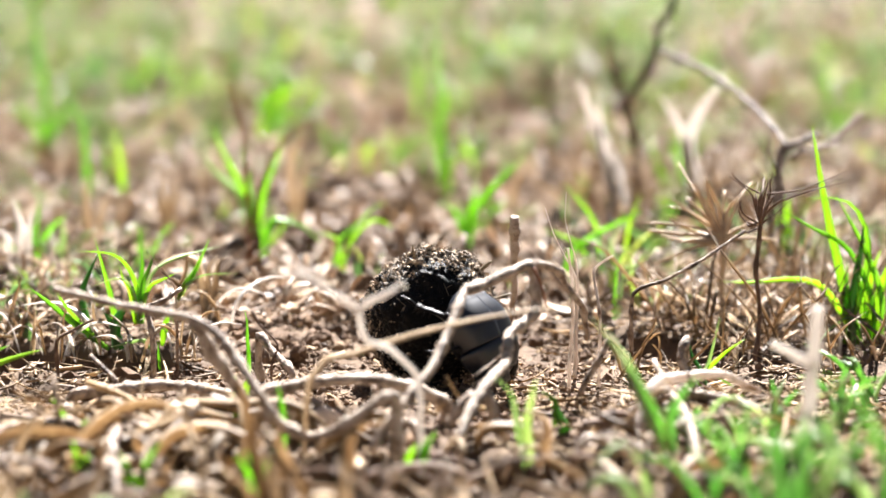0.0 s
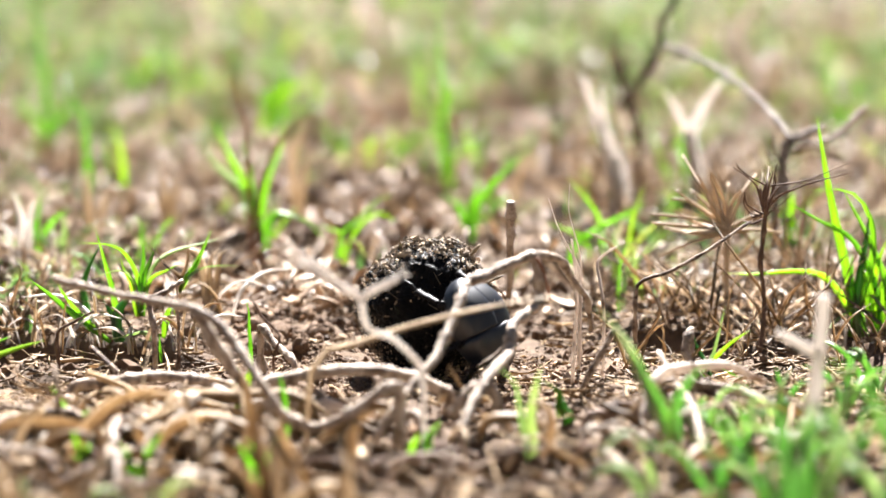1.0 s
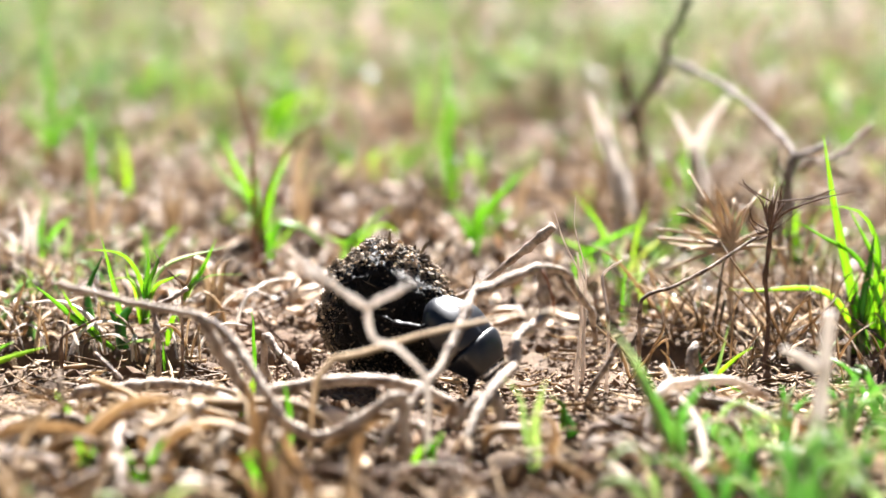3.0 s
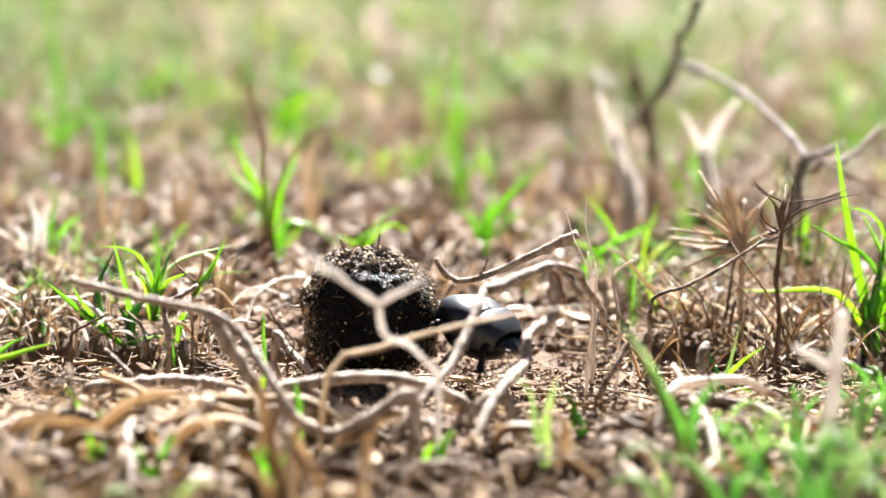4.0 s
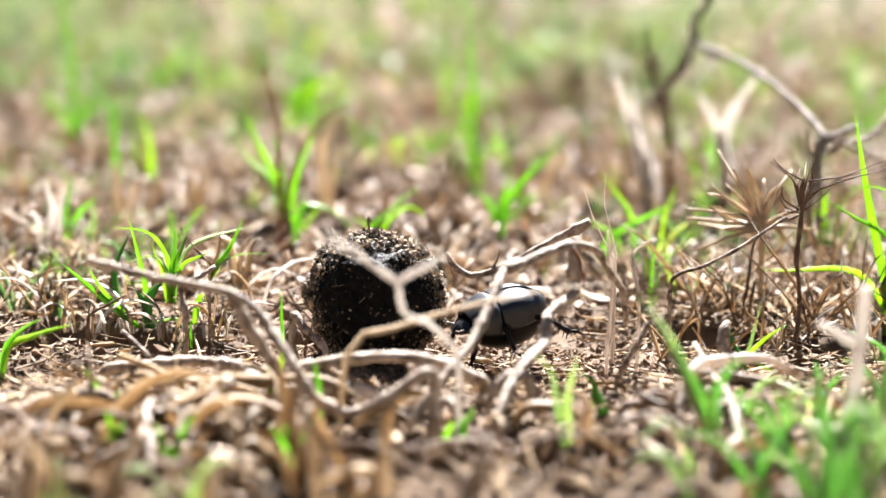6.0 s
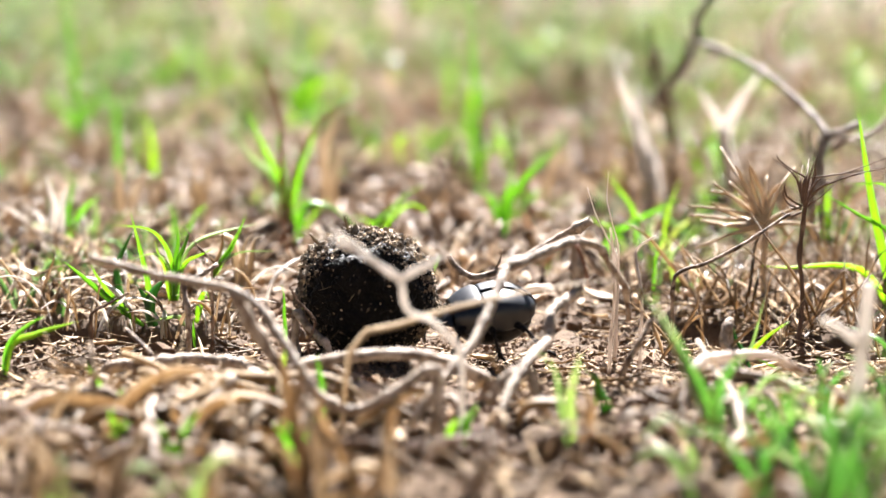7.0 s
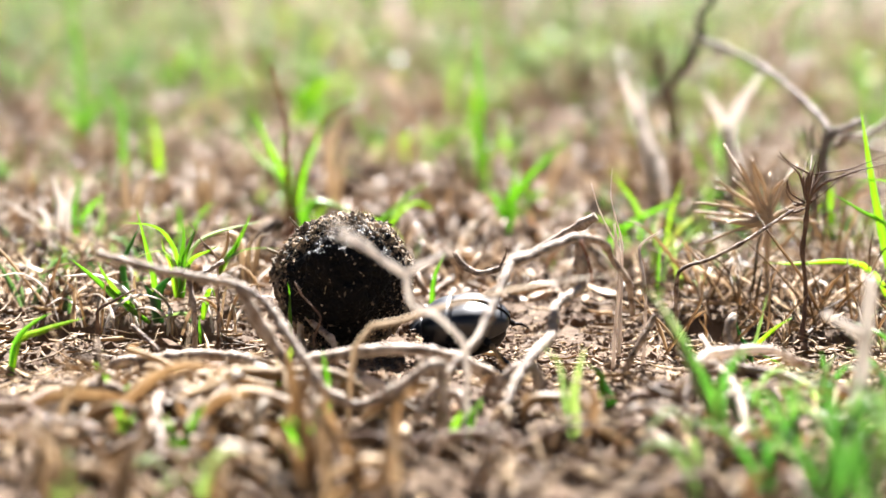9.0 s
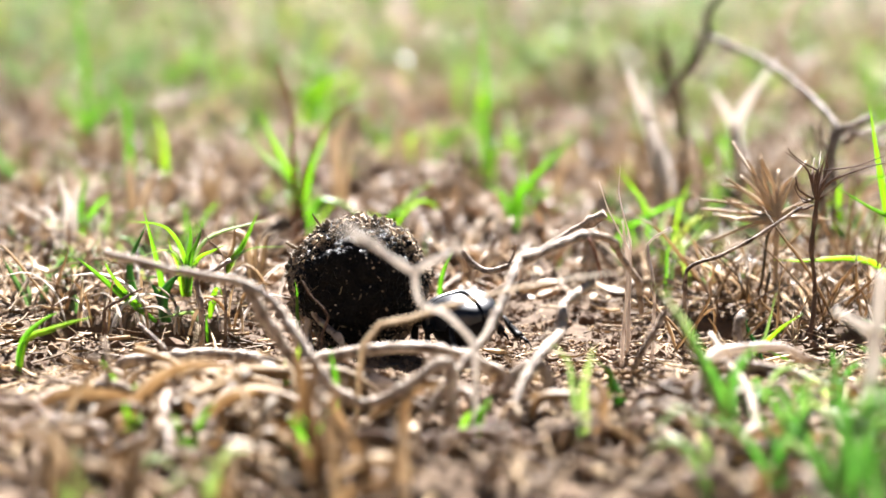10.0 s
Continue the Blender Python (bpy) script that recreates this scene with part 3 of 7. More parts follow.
twig("dead_grass_spray", "spray of dead straw-coloured grass stems", "grass", straw_stem, 1.1, 1.0, [(99.4, 98.0, -4.0), (99.4, 98.0, 15.4), (99.4, 98.0, 30.9)], [(0.75, 0.32, [(99.4, 98.0, 30.9), (98.9, 98.0, 33.9), (88.2, 94.0, 38.4), (70.9, 90.0, 40.7)]), (0.85, 0.42, [(99.4, 98.0, 30.9), (98.9, 98.0, 33.5), (88.9, 98.0, 34.7), (72.3, 96.0, 36.6)]), (0.95, 0.32, [(99.4, 98.0, 30.9), (98.5, 98.0, 34.9), (87.1, 102.0, 42.7), (79.4, 102.0, 44.2)]), (0.75, 0.42, [(99.4, 98.0, 30.9), (98.1, 98.0, 34.9), (89.8, 94.0, 48.5), (84.1, 108.0, 58.8)]), (0.85, 0.32, [(99.4, 98.0, 30.9), (98.8, 98.0, 35.5), (94.8, 98.0, 45.9), (91.7, 90.0, 55.4)]), (0.95, 0.42, [(99.4, 98.0, 30.9), (99.7, 98.0, 34.9), (98.2, 102.0, 44.4), (92.1, 96.0, 55.8)]), (0.75, 0.32, [(99.4, 98.0, 30.9), (100.1, 98.0, 35.0), (103.3, 94.0, 46.7), (109.4, 102.0, 53.1)]), (0.85, 0.42, [(99.4, 98.0, 30.9), (99.0, 98.0, 32.9), (108.9, 98.0, 33.7), (119.9, 108.0, 31.0)]), (0.95, 0.32, [(99.4, 98.0, 30.9), (97.9, 98.0, 33.5), (89.4, 102.0, 35.1), (79.3, 90.0, 41.7)]), (0.75, 0.42, [(99.4, 98.0, 30.9), (98.0, 98.0, 32.3), (86.6, 94.0, 30.3), (74.8, 96.0, 24.5)]), (0.85, 0.32, [(99.4, 98.0, 30.9), (97.9, 98.0, 33.9), (92.6, 98.0, 41.9), (86.5, 102.0, 47.6)]), (0.95, 0.42, [(99.4, 98.0, 30.9), (98.9, 98.0, 34.3), (99.5, 102.0, 41.4), (100.8, 108.0, 49.0)]), (0.75, 0.32, [(99.4, 98.0, 30.9), (98.1, 98.0, 33.1), (89.6, 94.0, 34.0), (82.0, 90.0, 33.4)]), (0.85, 0.42, [(99.4, 98.0, 30.9), (99.7, 98.0, 33.5), (106.7, 98.0, 38.1), (112.2, 96.0, 40.2)]), (0.95, 0.32, [(99.4, 98.0, 30.9), (98.9, 98.0, 33.9), (92.5, 102.0, 38.8), (81.3, 102.0, 47.1)]), (0.75, 0.42, [(99.4, 98.0, 30.9), (97.8, 98.0, 32.7), (88.5, 94.0, 32.8), (78.2, 108.0, 32.6)]), (0.85, 0.32, [(99.4, 98.0, 30.9), (98.5, 98.0, 33.9), (93.7, 98.0, 43.9), (87.0, 90.0, 55.0)]), (0.95, 0.42, [(99.4, 98.0, 30.9), (99.3, 98.0, 34.3), (101.4, 102.0, 43.4), (103.9, 96.0, 48.4)])])
twig("brush_stem", "dark dead stem with a brush of dry twiglets", "stem", grey_bark, 1.3, 0.9, [(130.1, 185.0, 10.7), (130.3, 185.0, 17.5), (131.4, 185.0, 33.4), (132.7, 185.0, 54.1)], [(0.6, 0.3, [(131.5, 185.0, 40.2), (127.7, 185.0, 46.9), (124.6, 185.0, 56.7)]), (0.5, 0.25, [(131.2, 185.0, 37.9), (124.9, 185.0, 43.5), (120.9, 185.0, 49.5)]), (0.6, 0.3, [(131.9, 185.0, 41.3), (135.2, 185.0, 48.7), (136.6, 185.0, 56.4)]), (0.5, 0.2, [(129.2, 175.0, 34.8), (122.3, 175.0, 41.4), (112.9, 175.0, 44.9)]), (0.7, 0.4, [(134.3, 195.0, 47.4), (140.8, 195.0, 52.5), (149.8, 195.0, 52.2), (160.4, 195.0, 56.1)]), (0.7, 0.35, [(131.0, 185.0, 32.3), (141.9, 185.0, 37.6), (159.4, 185.0, 42.7)]), (0.6, 0.3, [(130.4, 185.0, 24.3), (122.0, 185.0, 33.3), (117.4, 185.0, 37.7)]), (0.6, 0.3, [(130.4, 177.0, 45.7), (127.0, 177.0, 52.3), (127.6, 177.0, 60.1)]), (0.5, 0.25, [(129.2, 177.0, 31.2), (136.1, 177.0, 34.6), (140.7, 177.0, 41.4)]), (0.6, 0.3, [(129.7, 180.0, 21.7), (139.3, 180.0, 24.8), (152.4, 180.0, 29.4)])])
twig("pale_branch", "pale dead branch lying over the dry grass", "stick", pale_bark, 1.3, 1.0, [(138.8, 195.0, 47.5), (145.3, 195.0, 51.4), (154.8, 198.0, 53.4), (169.2, 205.0, 65.3)], [(0.8, 0.5, [(144.8, 192.0, 51.6), (151.7, 192.0, 48.0), (161.9, 192.0, 44.1)])])
twig("grass_stalk", "upright red-brown dead grass stem", "stem", red_bark, 0.9, 0.4, [(-80.5, 201.0, -3.0), (-80.5, 200.0, 3.5), (-79.8, 200.0, 19.9), (-80.3, 200.0, 43.2), (-80.9, 200.0, 57.0), (-86.7, 200.0, 77.6)], [], "red-brown stems")
twig("grass_stalk", "thin arched red-brown grass stem with a drooping tip", "stem", red_bark, 0.765, 0.34, [(-78.4, 201.0, -3.0), (-78.4, 200.0, 8.2), (-76.2, 200.0, 29.2), (-71.3, 200.0, 45.5), (-63.1, 200.0, 57.0), (-52.8, 200.0, 62.7)], [], "red-brown stems")
twig("grass_stalk", "thin dry branched stem standing in the grass", "stem", bark, 0.765, 0.425, [(-10.9, 221.0, -3.0), (-10.9, 220.0, 12.8), (-13.3, 220.0, 25.9), (-17.5, 220.0, 37.8), (-24.5, 220.0, 43.1)], [(0.51, 0.255, [(-13.7, 220.0, 28.3), (-12.1, 220.0, 37.8), (-10.9, 220.0, 46.1)])])
twig("thin_stem", "thin pale dry stem standing in the litter", "stem", grey_stalk, 0.64, 0.38, [(40.1, 21.0, -3.0), (40.1, 20.0, 7.7), (41.2, 20.0, 22.5), (40.6, 20.0, 33.6), (39.2, 20.0, 44.5)], [], "thin stems")
twig("thin_stem", "thin tapering grey-green stem", "stem", grey_stalk, 0.64, 0.16, [(43.3, 41.0, -3.0), (43.3, 40.0, 29.4), (39.5, 40.0, 37.9), (35.8, 40.0, 45.4), (32.9, 40.0, 54.2)], [], "thin stems")
twig("thin_stem", "thin tapering dry stem", "stem", grey_stalk, 0.57, 0.13, [(44.3, 51.0, -3.0), (44.3, 50.0, 31.2), (42.0, 50.0, 40.8), (40.0, 50.0, 48.4), (40.3, 50.0, 57.9)], [], "thin stems")
twig("thin_stem", "brown leaning dry stalk in the litter", "stem", bark, 1.105, 0.935, [(41.3, -9.0, -3.0), (41.3, -10.0, 3.6), (43.8, -10.0, 9.8), (47.7, -8.0, 15.5), (50.5, -6.0, 21.3)], [], "thin stems")
twig("thin_stem", "short brown dry stalk in the litter", "stem", grey_stalk, 0.57, 0.38, [(49.7, 21.0, -3.0), (49.7, 20.0, 22.5), (48.1, 30.0, 35.2), (54.4, 30.0, 40.4)], [], "thin stems")
twig("pale_straw", "pale straw stick lying on the soil", "straw", pale_bark, 1.275, 1.02, [(-60.2, 31.0, -3.0), (-60.2, 30.0, 14.2), (-55.8, 25.0, 10.2), (-48.5, 12.0, 6.9), (-48.5, 13.0, -3.0)], [])
twig("thin_stem", "thin dark bent stem beside the straw", "stem", dark_bark, 0.425, 0.255, [(-54.5, 11.0, -3.0), (-54.5, 10.0, 8.3), (-52.3, 10.0, 15.6), (-57.9, 10.0, 22.0), (-60.4, 10.0, 26.5)], [], "thin stems")
twig("pale_straw", "long pale straw lying on the litter", "straw", pale_bark, 1.445, 1.105, [(-131.8, -45.0, -4.0), (-122.8, -40.0, 1.4), (-115.4, -35.0, 5.1), (-110.5, -30.0, 6.3), (-110.5, -29.0, -3.0)], [])
twig("dead_stalk", "pale thick dead stalk standing among green grass", "stalk", chalk_leaf, 2.04, 1.7, [(95.6, -84.0, -3.0), (95.6, -85.0, 4.1), (97.4, -85.0, 18.2), (98.3, -85.0, 33.8), (98.9, -85.0, 48.4)], [(1.275, 0.85, [(98.1, -85.0, 32.2), (92.3, -85.0, 36.1), (86.9, -85.0, 38.7)]), (1.53, 1.02, [(95.8, -85.0, 10.4), (88.5, -85.0, 10.4), (83.9, -85.0, 11.9)])])
twig("dead_stalk", "short pale hooked stalk in the litter", "stalk", pale_bark, 1.445, 1.02, [(76.2, 11.0, -3.0), (76.2, 10.0, 17.5), (74.0, 5.0, 11.4), (78.8, 0.0, 3.6), (83.5, -5.0, -0.4)], [])
twig("curled_stalk", "tan curled dry stalk in the dead litter", "stalk", pale_bark, 1.955, 1.36, [(33.6, -105.0, -0.5), (37.2, -105.0, 6.3), (42.2, -105.0, 8.9), (46.0, -105.0, 5.6), (43.9, -105.0, -0.5)], [])
twig("pale_straw", "pale straw standing in the dead litter", "straw", pale_bark, 1.7, 1.02, [(-5.1, -120.0, -0.1), (-1.5, -120.0, 8.8), (0.6, -120.0, 16.9)], [])
twig("thin_stem", "dark leaning stem before the green plant", "stem", dark_bark, 0.68, 0.425, [(-123.9, 21.0, -3.0), (-123.9, 20.0, 14.1), (-118.4, 20.0, 17.9), (-111.9, 20.0, 21.6)], [], "thin stems")
twig("thin_stem", "brown leaning stalk below the green plant", "stem", bark, 0.85, 0.765, [(-101.1, -4.0, -3.0), (-101.1, -5.0, 7.6), (-106.2, 0.0, 10.8), (-110.5, 5.0, 13.2)], [], "thin stems")
twig("thin_stem", "dry tapering stem of the plant", "stem", bark, 0.595, 0.17, [(-88.3, 41.0, -3.0), (-88.3, 40.0, 27.1), (-92.8, 40.0, 33.2), (-97.2, 40.0, 39.8)], [], "thin stems")
twig("dry_stalk", "pale jointed stem carrying green shoots", "stalk", pale_bark, 0.935, 0.765, [(-94.7, 31.0, -3.0), (-94.7, 30.0, 12.7), (-96.6, 35.0, 21.9), (-92.3, 35.0, 23.8), (-86.5, 40.0, 27.1)], [])
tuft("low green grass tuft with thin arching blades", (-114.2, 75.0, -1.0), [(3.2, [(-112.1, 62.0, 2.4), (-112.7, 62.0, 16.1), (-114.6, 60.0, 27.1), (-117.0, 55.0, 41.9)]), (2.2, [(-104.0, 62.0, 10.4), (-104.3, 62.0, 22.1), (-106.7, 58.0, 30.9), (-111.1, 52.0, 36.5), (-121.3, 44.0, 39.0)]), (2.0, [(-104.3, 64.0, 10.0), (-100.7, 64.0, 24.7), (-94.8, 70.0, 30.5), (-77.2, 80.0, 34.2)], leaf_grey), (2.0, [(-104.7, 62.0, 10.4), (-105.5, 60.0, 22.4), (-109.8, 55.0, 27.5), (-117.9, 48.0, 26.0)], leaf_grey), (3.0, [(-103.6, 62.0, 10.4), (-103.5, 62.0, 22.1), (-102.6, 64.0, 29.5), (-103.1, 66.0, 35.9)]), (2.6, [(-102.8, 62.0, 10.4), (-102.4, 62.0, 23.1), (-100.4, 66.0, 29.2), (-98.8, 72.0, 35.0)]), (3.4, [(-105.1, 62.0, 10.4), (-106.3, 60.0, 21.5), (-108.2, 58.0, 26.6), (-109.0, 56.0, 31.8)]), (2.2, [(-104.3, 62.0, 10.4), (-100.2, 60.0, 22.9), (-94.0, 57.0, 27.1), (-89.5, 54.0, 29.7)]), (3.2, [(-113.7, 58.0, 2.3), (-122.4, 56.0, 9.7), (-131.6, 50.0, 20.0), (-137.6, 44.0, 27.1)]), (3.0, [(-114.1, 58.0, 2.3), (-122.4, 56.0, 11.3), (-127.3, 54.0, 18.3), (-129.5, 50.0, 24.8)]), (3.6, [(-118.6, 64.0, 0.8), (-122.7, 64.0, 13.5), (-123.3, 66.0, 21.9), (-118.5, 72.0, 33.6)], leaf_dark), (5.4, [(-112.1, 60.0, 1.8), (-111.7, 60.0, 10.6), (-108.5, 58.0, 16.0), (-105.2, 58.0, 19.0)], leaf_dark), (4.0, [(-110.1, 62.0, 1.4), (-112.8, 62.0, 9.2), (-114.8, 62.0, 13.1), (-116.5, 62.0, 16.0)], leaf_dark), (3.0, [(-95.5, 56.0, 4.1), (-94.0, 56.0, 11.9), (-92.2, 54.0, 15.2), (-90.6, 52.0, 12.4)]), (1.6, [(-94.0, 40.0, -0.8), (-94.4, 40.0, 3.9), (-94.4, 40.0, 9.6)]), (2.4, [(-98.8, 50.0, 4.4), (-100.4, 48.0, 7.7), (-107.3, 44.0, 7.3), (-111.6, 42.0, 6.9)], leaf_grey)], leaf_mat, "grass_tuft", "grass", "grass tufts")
tuft("small green shoot beside the low tuft", (-92.6, 78.0, -1.0), [(2.6, [(-92.6, 78.0, 15.2), (-89.4, 74.0, 21.6), (-85.9, 74.0, 26.4), (-80.9, 76.0, 37.6)]), (2.0, [(-92.6, 78.0, 15.2), (-89.0, 74.0, 21.2), (-81.9, 70.0, 25.7), (-70.5, 66.0, 27.1)], leaf_grey), (3.2, [(-92.6, 78.0, 15.2), (-89.4, 74.0, 21.2), (-86.7, 74.0, 24.9), (-84.1, 74.0, 30.0)]), (1.8, [(-92.6, 78.0, 15.2), (-92.4, 76.0, 19.6), (-89.6, 76.0, 25.6), (-88.8, 76.0, 35.5)], dry_part), (1.8, [(-92.6, 78.0, 15.2), (-91.2, 76.0, 20.0), (-96.4, 74.0, 25.8), (-99.8, 74.0, 31.7)], dry_part)], leaf_mat, "grass_tuft", "grass", "grass tufts")
tuft("small upright lime-green leaf in the soil", (-62.6, 20.0, -1.0), [(2, [(-62.5, 20.0, -2.0), (-62.6, 20.0, 10.5), (-62.9, 20.0, 15.1), (-62.9, 20.0, 20.6), (-63.6, 20.0, 24.7)])], leaf_mat, "grass_tuft", "grass", "grass tufts")
tuft("single green blade lying over the litter", (-144.8, 0.0, -1.0), [(3.6, [(-147.3, 0.0, -2.0), (-144.8, 0.0, 9.0), (-137.7, 0.0, 12.2), (-131.5, 0.0, 14.4), (-123.9, 0.0, 16.6)]), (3, [(-148.0, 0.0, -2.0), (-145.7, 0.0, 9.0), (-139.3, 0.0, 15.3), (-134.0, 0.0, 18.0)])], leaf_mat, "grass_tuft", "grass", "grass tufts")
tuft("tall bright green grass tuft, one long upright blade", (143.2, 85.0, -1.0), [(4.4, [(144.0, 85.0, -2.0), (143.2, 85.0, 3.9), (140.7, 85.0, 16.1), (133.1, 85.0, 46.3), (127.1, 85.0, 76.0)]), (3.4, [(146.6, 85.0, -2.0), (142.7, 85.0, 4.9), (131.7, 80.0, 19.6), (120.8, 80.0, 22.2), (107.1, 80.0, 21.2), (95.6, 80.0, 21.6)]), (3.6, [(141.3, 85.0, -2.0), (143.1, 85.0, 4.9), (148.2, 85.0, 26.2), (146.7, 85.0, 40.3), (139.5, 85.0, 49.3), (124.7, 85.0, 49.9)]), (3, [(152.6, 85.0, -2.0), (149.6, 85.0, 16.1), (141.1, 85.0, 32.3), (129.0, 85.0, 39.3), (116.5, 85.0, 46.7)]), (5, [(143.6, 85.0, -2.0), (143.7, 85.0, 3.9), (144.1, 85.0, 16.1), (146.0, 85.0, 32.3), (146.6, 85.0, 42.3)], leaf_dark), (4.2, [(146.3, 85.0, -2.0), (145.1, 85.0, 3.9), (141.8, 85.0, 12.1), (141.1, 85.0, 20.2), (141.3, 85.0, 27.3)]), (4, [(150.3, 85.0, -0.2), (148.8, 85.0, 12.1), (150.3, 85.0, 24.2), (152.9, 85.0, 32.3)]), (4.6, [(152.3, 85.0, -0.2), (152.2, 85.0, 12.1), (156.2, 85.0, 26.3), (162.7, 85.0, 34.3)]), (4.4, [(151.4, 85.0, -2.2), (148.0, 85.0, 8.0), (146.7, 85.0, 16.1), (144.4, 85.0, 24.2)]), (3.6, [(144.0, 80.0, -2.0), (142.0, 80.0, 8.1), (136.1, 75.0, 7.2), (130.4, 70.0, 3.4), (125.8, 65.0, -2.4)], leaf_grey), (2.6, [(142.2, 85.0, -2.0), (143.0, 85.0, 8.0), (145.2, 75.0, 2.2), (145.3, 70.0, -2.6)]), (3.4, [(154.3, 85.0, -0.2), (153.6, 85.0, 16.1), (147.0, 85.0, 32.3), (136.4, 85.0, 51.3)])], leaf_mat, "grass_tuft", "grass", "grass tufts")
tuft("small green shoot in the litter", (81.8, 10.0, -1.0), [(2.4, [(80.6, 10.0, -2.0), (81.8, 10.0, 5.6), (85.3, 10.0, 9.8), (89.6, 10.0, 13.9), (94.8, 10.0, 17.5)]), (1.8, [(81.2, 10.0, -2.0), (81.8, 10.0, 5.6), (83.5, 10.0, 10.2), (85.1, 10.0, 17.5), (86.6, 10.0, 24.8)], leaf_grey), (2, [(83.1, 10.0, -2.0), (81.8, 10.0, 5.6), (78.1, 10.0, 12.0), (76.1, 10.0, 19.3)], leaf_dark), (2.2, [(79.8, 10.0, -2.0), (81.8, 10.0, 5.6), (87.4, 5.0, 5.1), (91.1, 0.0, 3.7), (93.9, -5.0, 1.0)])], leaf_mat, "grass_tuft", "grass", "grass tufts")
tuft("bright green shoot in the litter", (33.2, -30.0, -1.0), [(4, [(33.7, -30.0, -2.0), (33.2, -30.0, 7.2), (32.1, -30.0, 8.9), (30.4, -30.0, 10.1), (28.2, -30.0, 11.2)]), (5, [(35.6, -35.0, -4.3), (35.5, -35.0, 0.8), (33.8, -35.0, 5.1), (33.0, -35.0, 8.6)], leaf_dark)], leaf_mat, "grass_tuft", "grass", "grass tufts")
tuft("small lime-green leaf between the sticks", (-45.7, -55.0, -1.0), [(3.6, [(-45.6, -55.0, -2.0), (-45.7, -55.0, 11.5), (-46.2, -55.0, 14.4), (-46.6, -55.0, 17.2), (-46.9, -55.0, 20.0)])], leaf_mat, "grass_tuft", "grass", "grass tufts")
tuft("small lime-green leaf by the dung ball's path", (-19.2, 85.0, -1.0), [(2.6, [(-19.2, 85.0, -0.0), (-18.7, 85.0, 11.0), (-17.3, 85.0, 16.7), (-14.5, 85.0, 23.0)])], leaf_mat, "grass_tuft", "grass", "grass tufts")
tuft("broad green blades leaning in the litter", (59.6, -92.0, -1.0), [(5.2, [(58.8, -92.0, 10.4), (53.1, -92.0, 24.7), (48.3, -92.0, 34.5), (43.3, -92.0, 41.9), (38.7, -92.0, 47.0)], leaf_grey), (4.6, [(60.3, -92.0, 10.4), (55.4, -92.0, 21.0), (51.4, -92.0, 28.5), (48.2, -92.0, 36.0)], leaf_soft), (4.0, [(61.0, -92.0, 10.4), (59.9, -92.0, 19.6), (63.3, -92.0, 27.2), (67.5, -92.0, 31.9)], leaf_soft)], leaf_mat, "grass_tuft", "grass", "grass tufts")
tuft("greyish green blade standing in the litter", (23.3, -70.0, -1.0), [(4.2, [(23.4, -70.0, -2.0), (23.3, -70.0, 4.3), (22.7, -70.0, 10.8), (23.6, -70.0, 17.2), (25.4, -70.0, 25.2)], leaf_grey), (3.2, [(22.3, -70.0, -2.0), (21.7, -70.0, 4.3), (20.1, -70.0, 10.8), (18.5, -70.0, 20.4), (13.0, -70.0, 26.5)], leaf_grey)], leaf_mat, "grass_tuft", "grass", "grass tufts")
tuft("green blades by the dead litter", (66.3, 120.0, -1.0), [(2.0, [(64.6, 120.0, -2.0), (66.4, 120.0, 17.2), (71.5, 120.0, 19.3), (77.6, 120.0, 25.7), (83.7, 120.0, 34.1)], leaf_grey), (1.7, [(62.9, 120.0, -2.0), (63.3, 120.0, 15.1), (64.2, 120.0, 19.3), (65.6, 120.0, 23.5), (67.7, 120.0, 25.7)]), (1.5, [(64.0, 120.0, -2.0), (65.4, 120.0, 12.9), (69.5, 120.0, 17.2), (73.5, 120.0, 23.5), (78.6, 120.0, 29.9)], leaf_grey)], leaf_mat, "grass_tuft", "grass", "grass tufts")
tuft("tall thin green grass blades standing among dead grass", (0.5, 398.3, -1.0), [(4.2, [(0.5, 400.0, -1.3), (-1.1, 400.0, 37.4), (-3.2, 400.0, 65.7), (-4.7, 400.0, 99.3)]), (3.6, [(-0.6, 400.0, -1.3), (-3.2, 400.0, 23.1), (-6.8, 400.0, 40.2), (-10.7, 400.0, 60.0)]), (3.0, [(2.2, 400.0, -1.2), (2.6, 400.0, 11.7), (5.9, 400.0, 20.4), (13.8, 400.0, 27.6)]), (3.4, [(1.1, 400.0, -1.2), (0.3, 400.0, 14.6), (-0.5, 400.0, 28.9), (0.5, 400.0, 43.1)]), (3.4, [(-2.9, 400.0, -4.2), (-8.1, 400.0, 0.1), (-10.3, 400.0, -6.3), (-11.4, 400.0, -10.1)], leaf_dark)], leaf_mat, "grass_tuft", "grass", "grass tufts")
tuft("bright green grass blades standing among dead grass", (10.7, 250.0, -1.0), [(5.2, [(9.8, 250.0, -2.0), (10.7, 250.0, 6.1), (13.1, 250.0, 17.3), (21.6, 250.0, 28.4), (35.4, 250.0, 41.9)]), (5.2, [(9.0, 250.0, -2.0), (9.5, 250.0, 7.3), (10.7, 250.0, 16.0), (12.6, 250.0, 23.5), (14.3, 250.0, 30.9)]), (4, [(10.0, 250.0, -2.0), (8.2, 250.0, 8.6), (3.3, 250.0, 18.5), (-4.0, 250.0, 22.2)])], leaf_mat, "grass_tuft", "grass", "grass tufts")
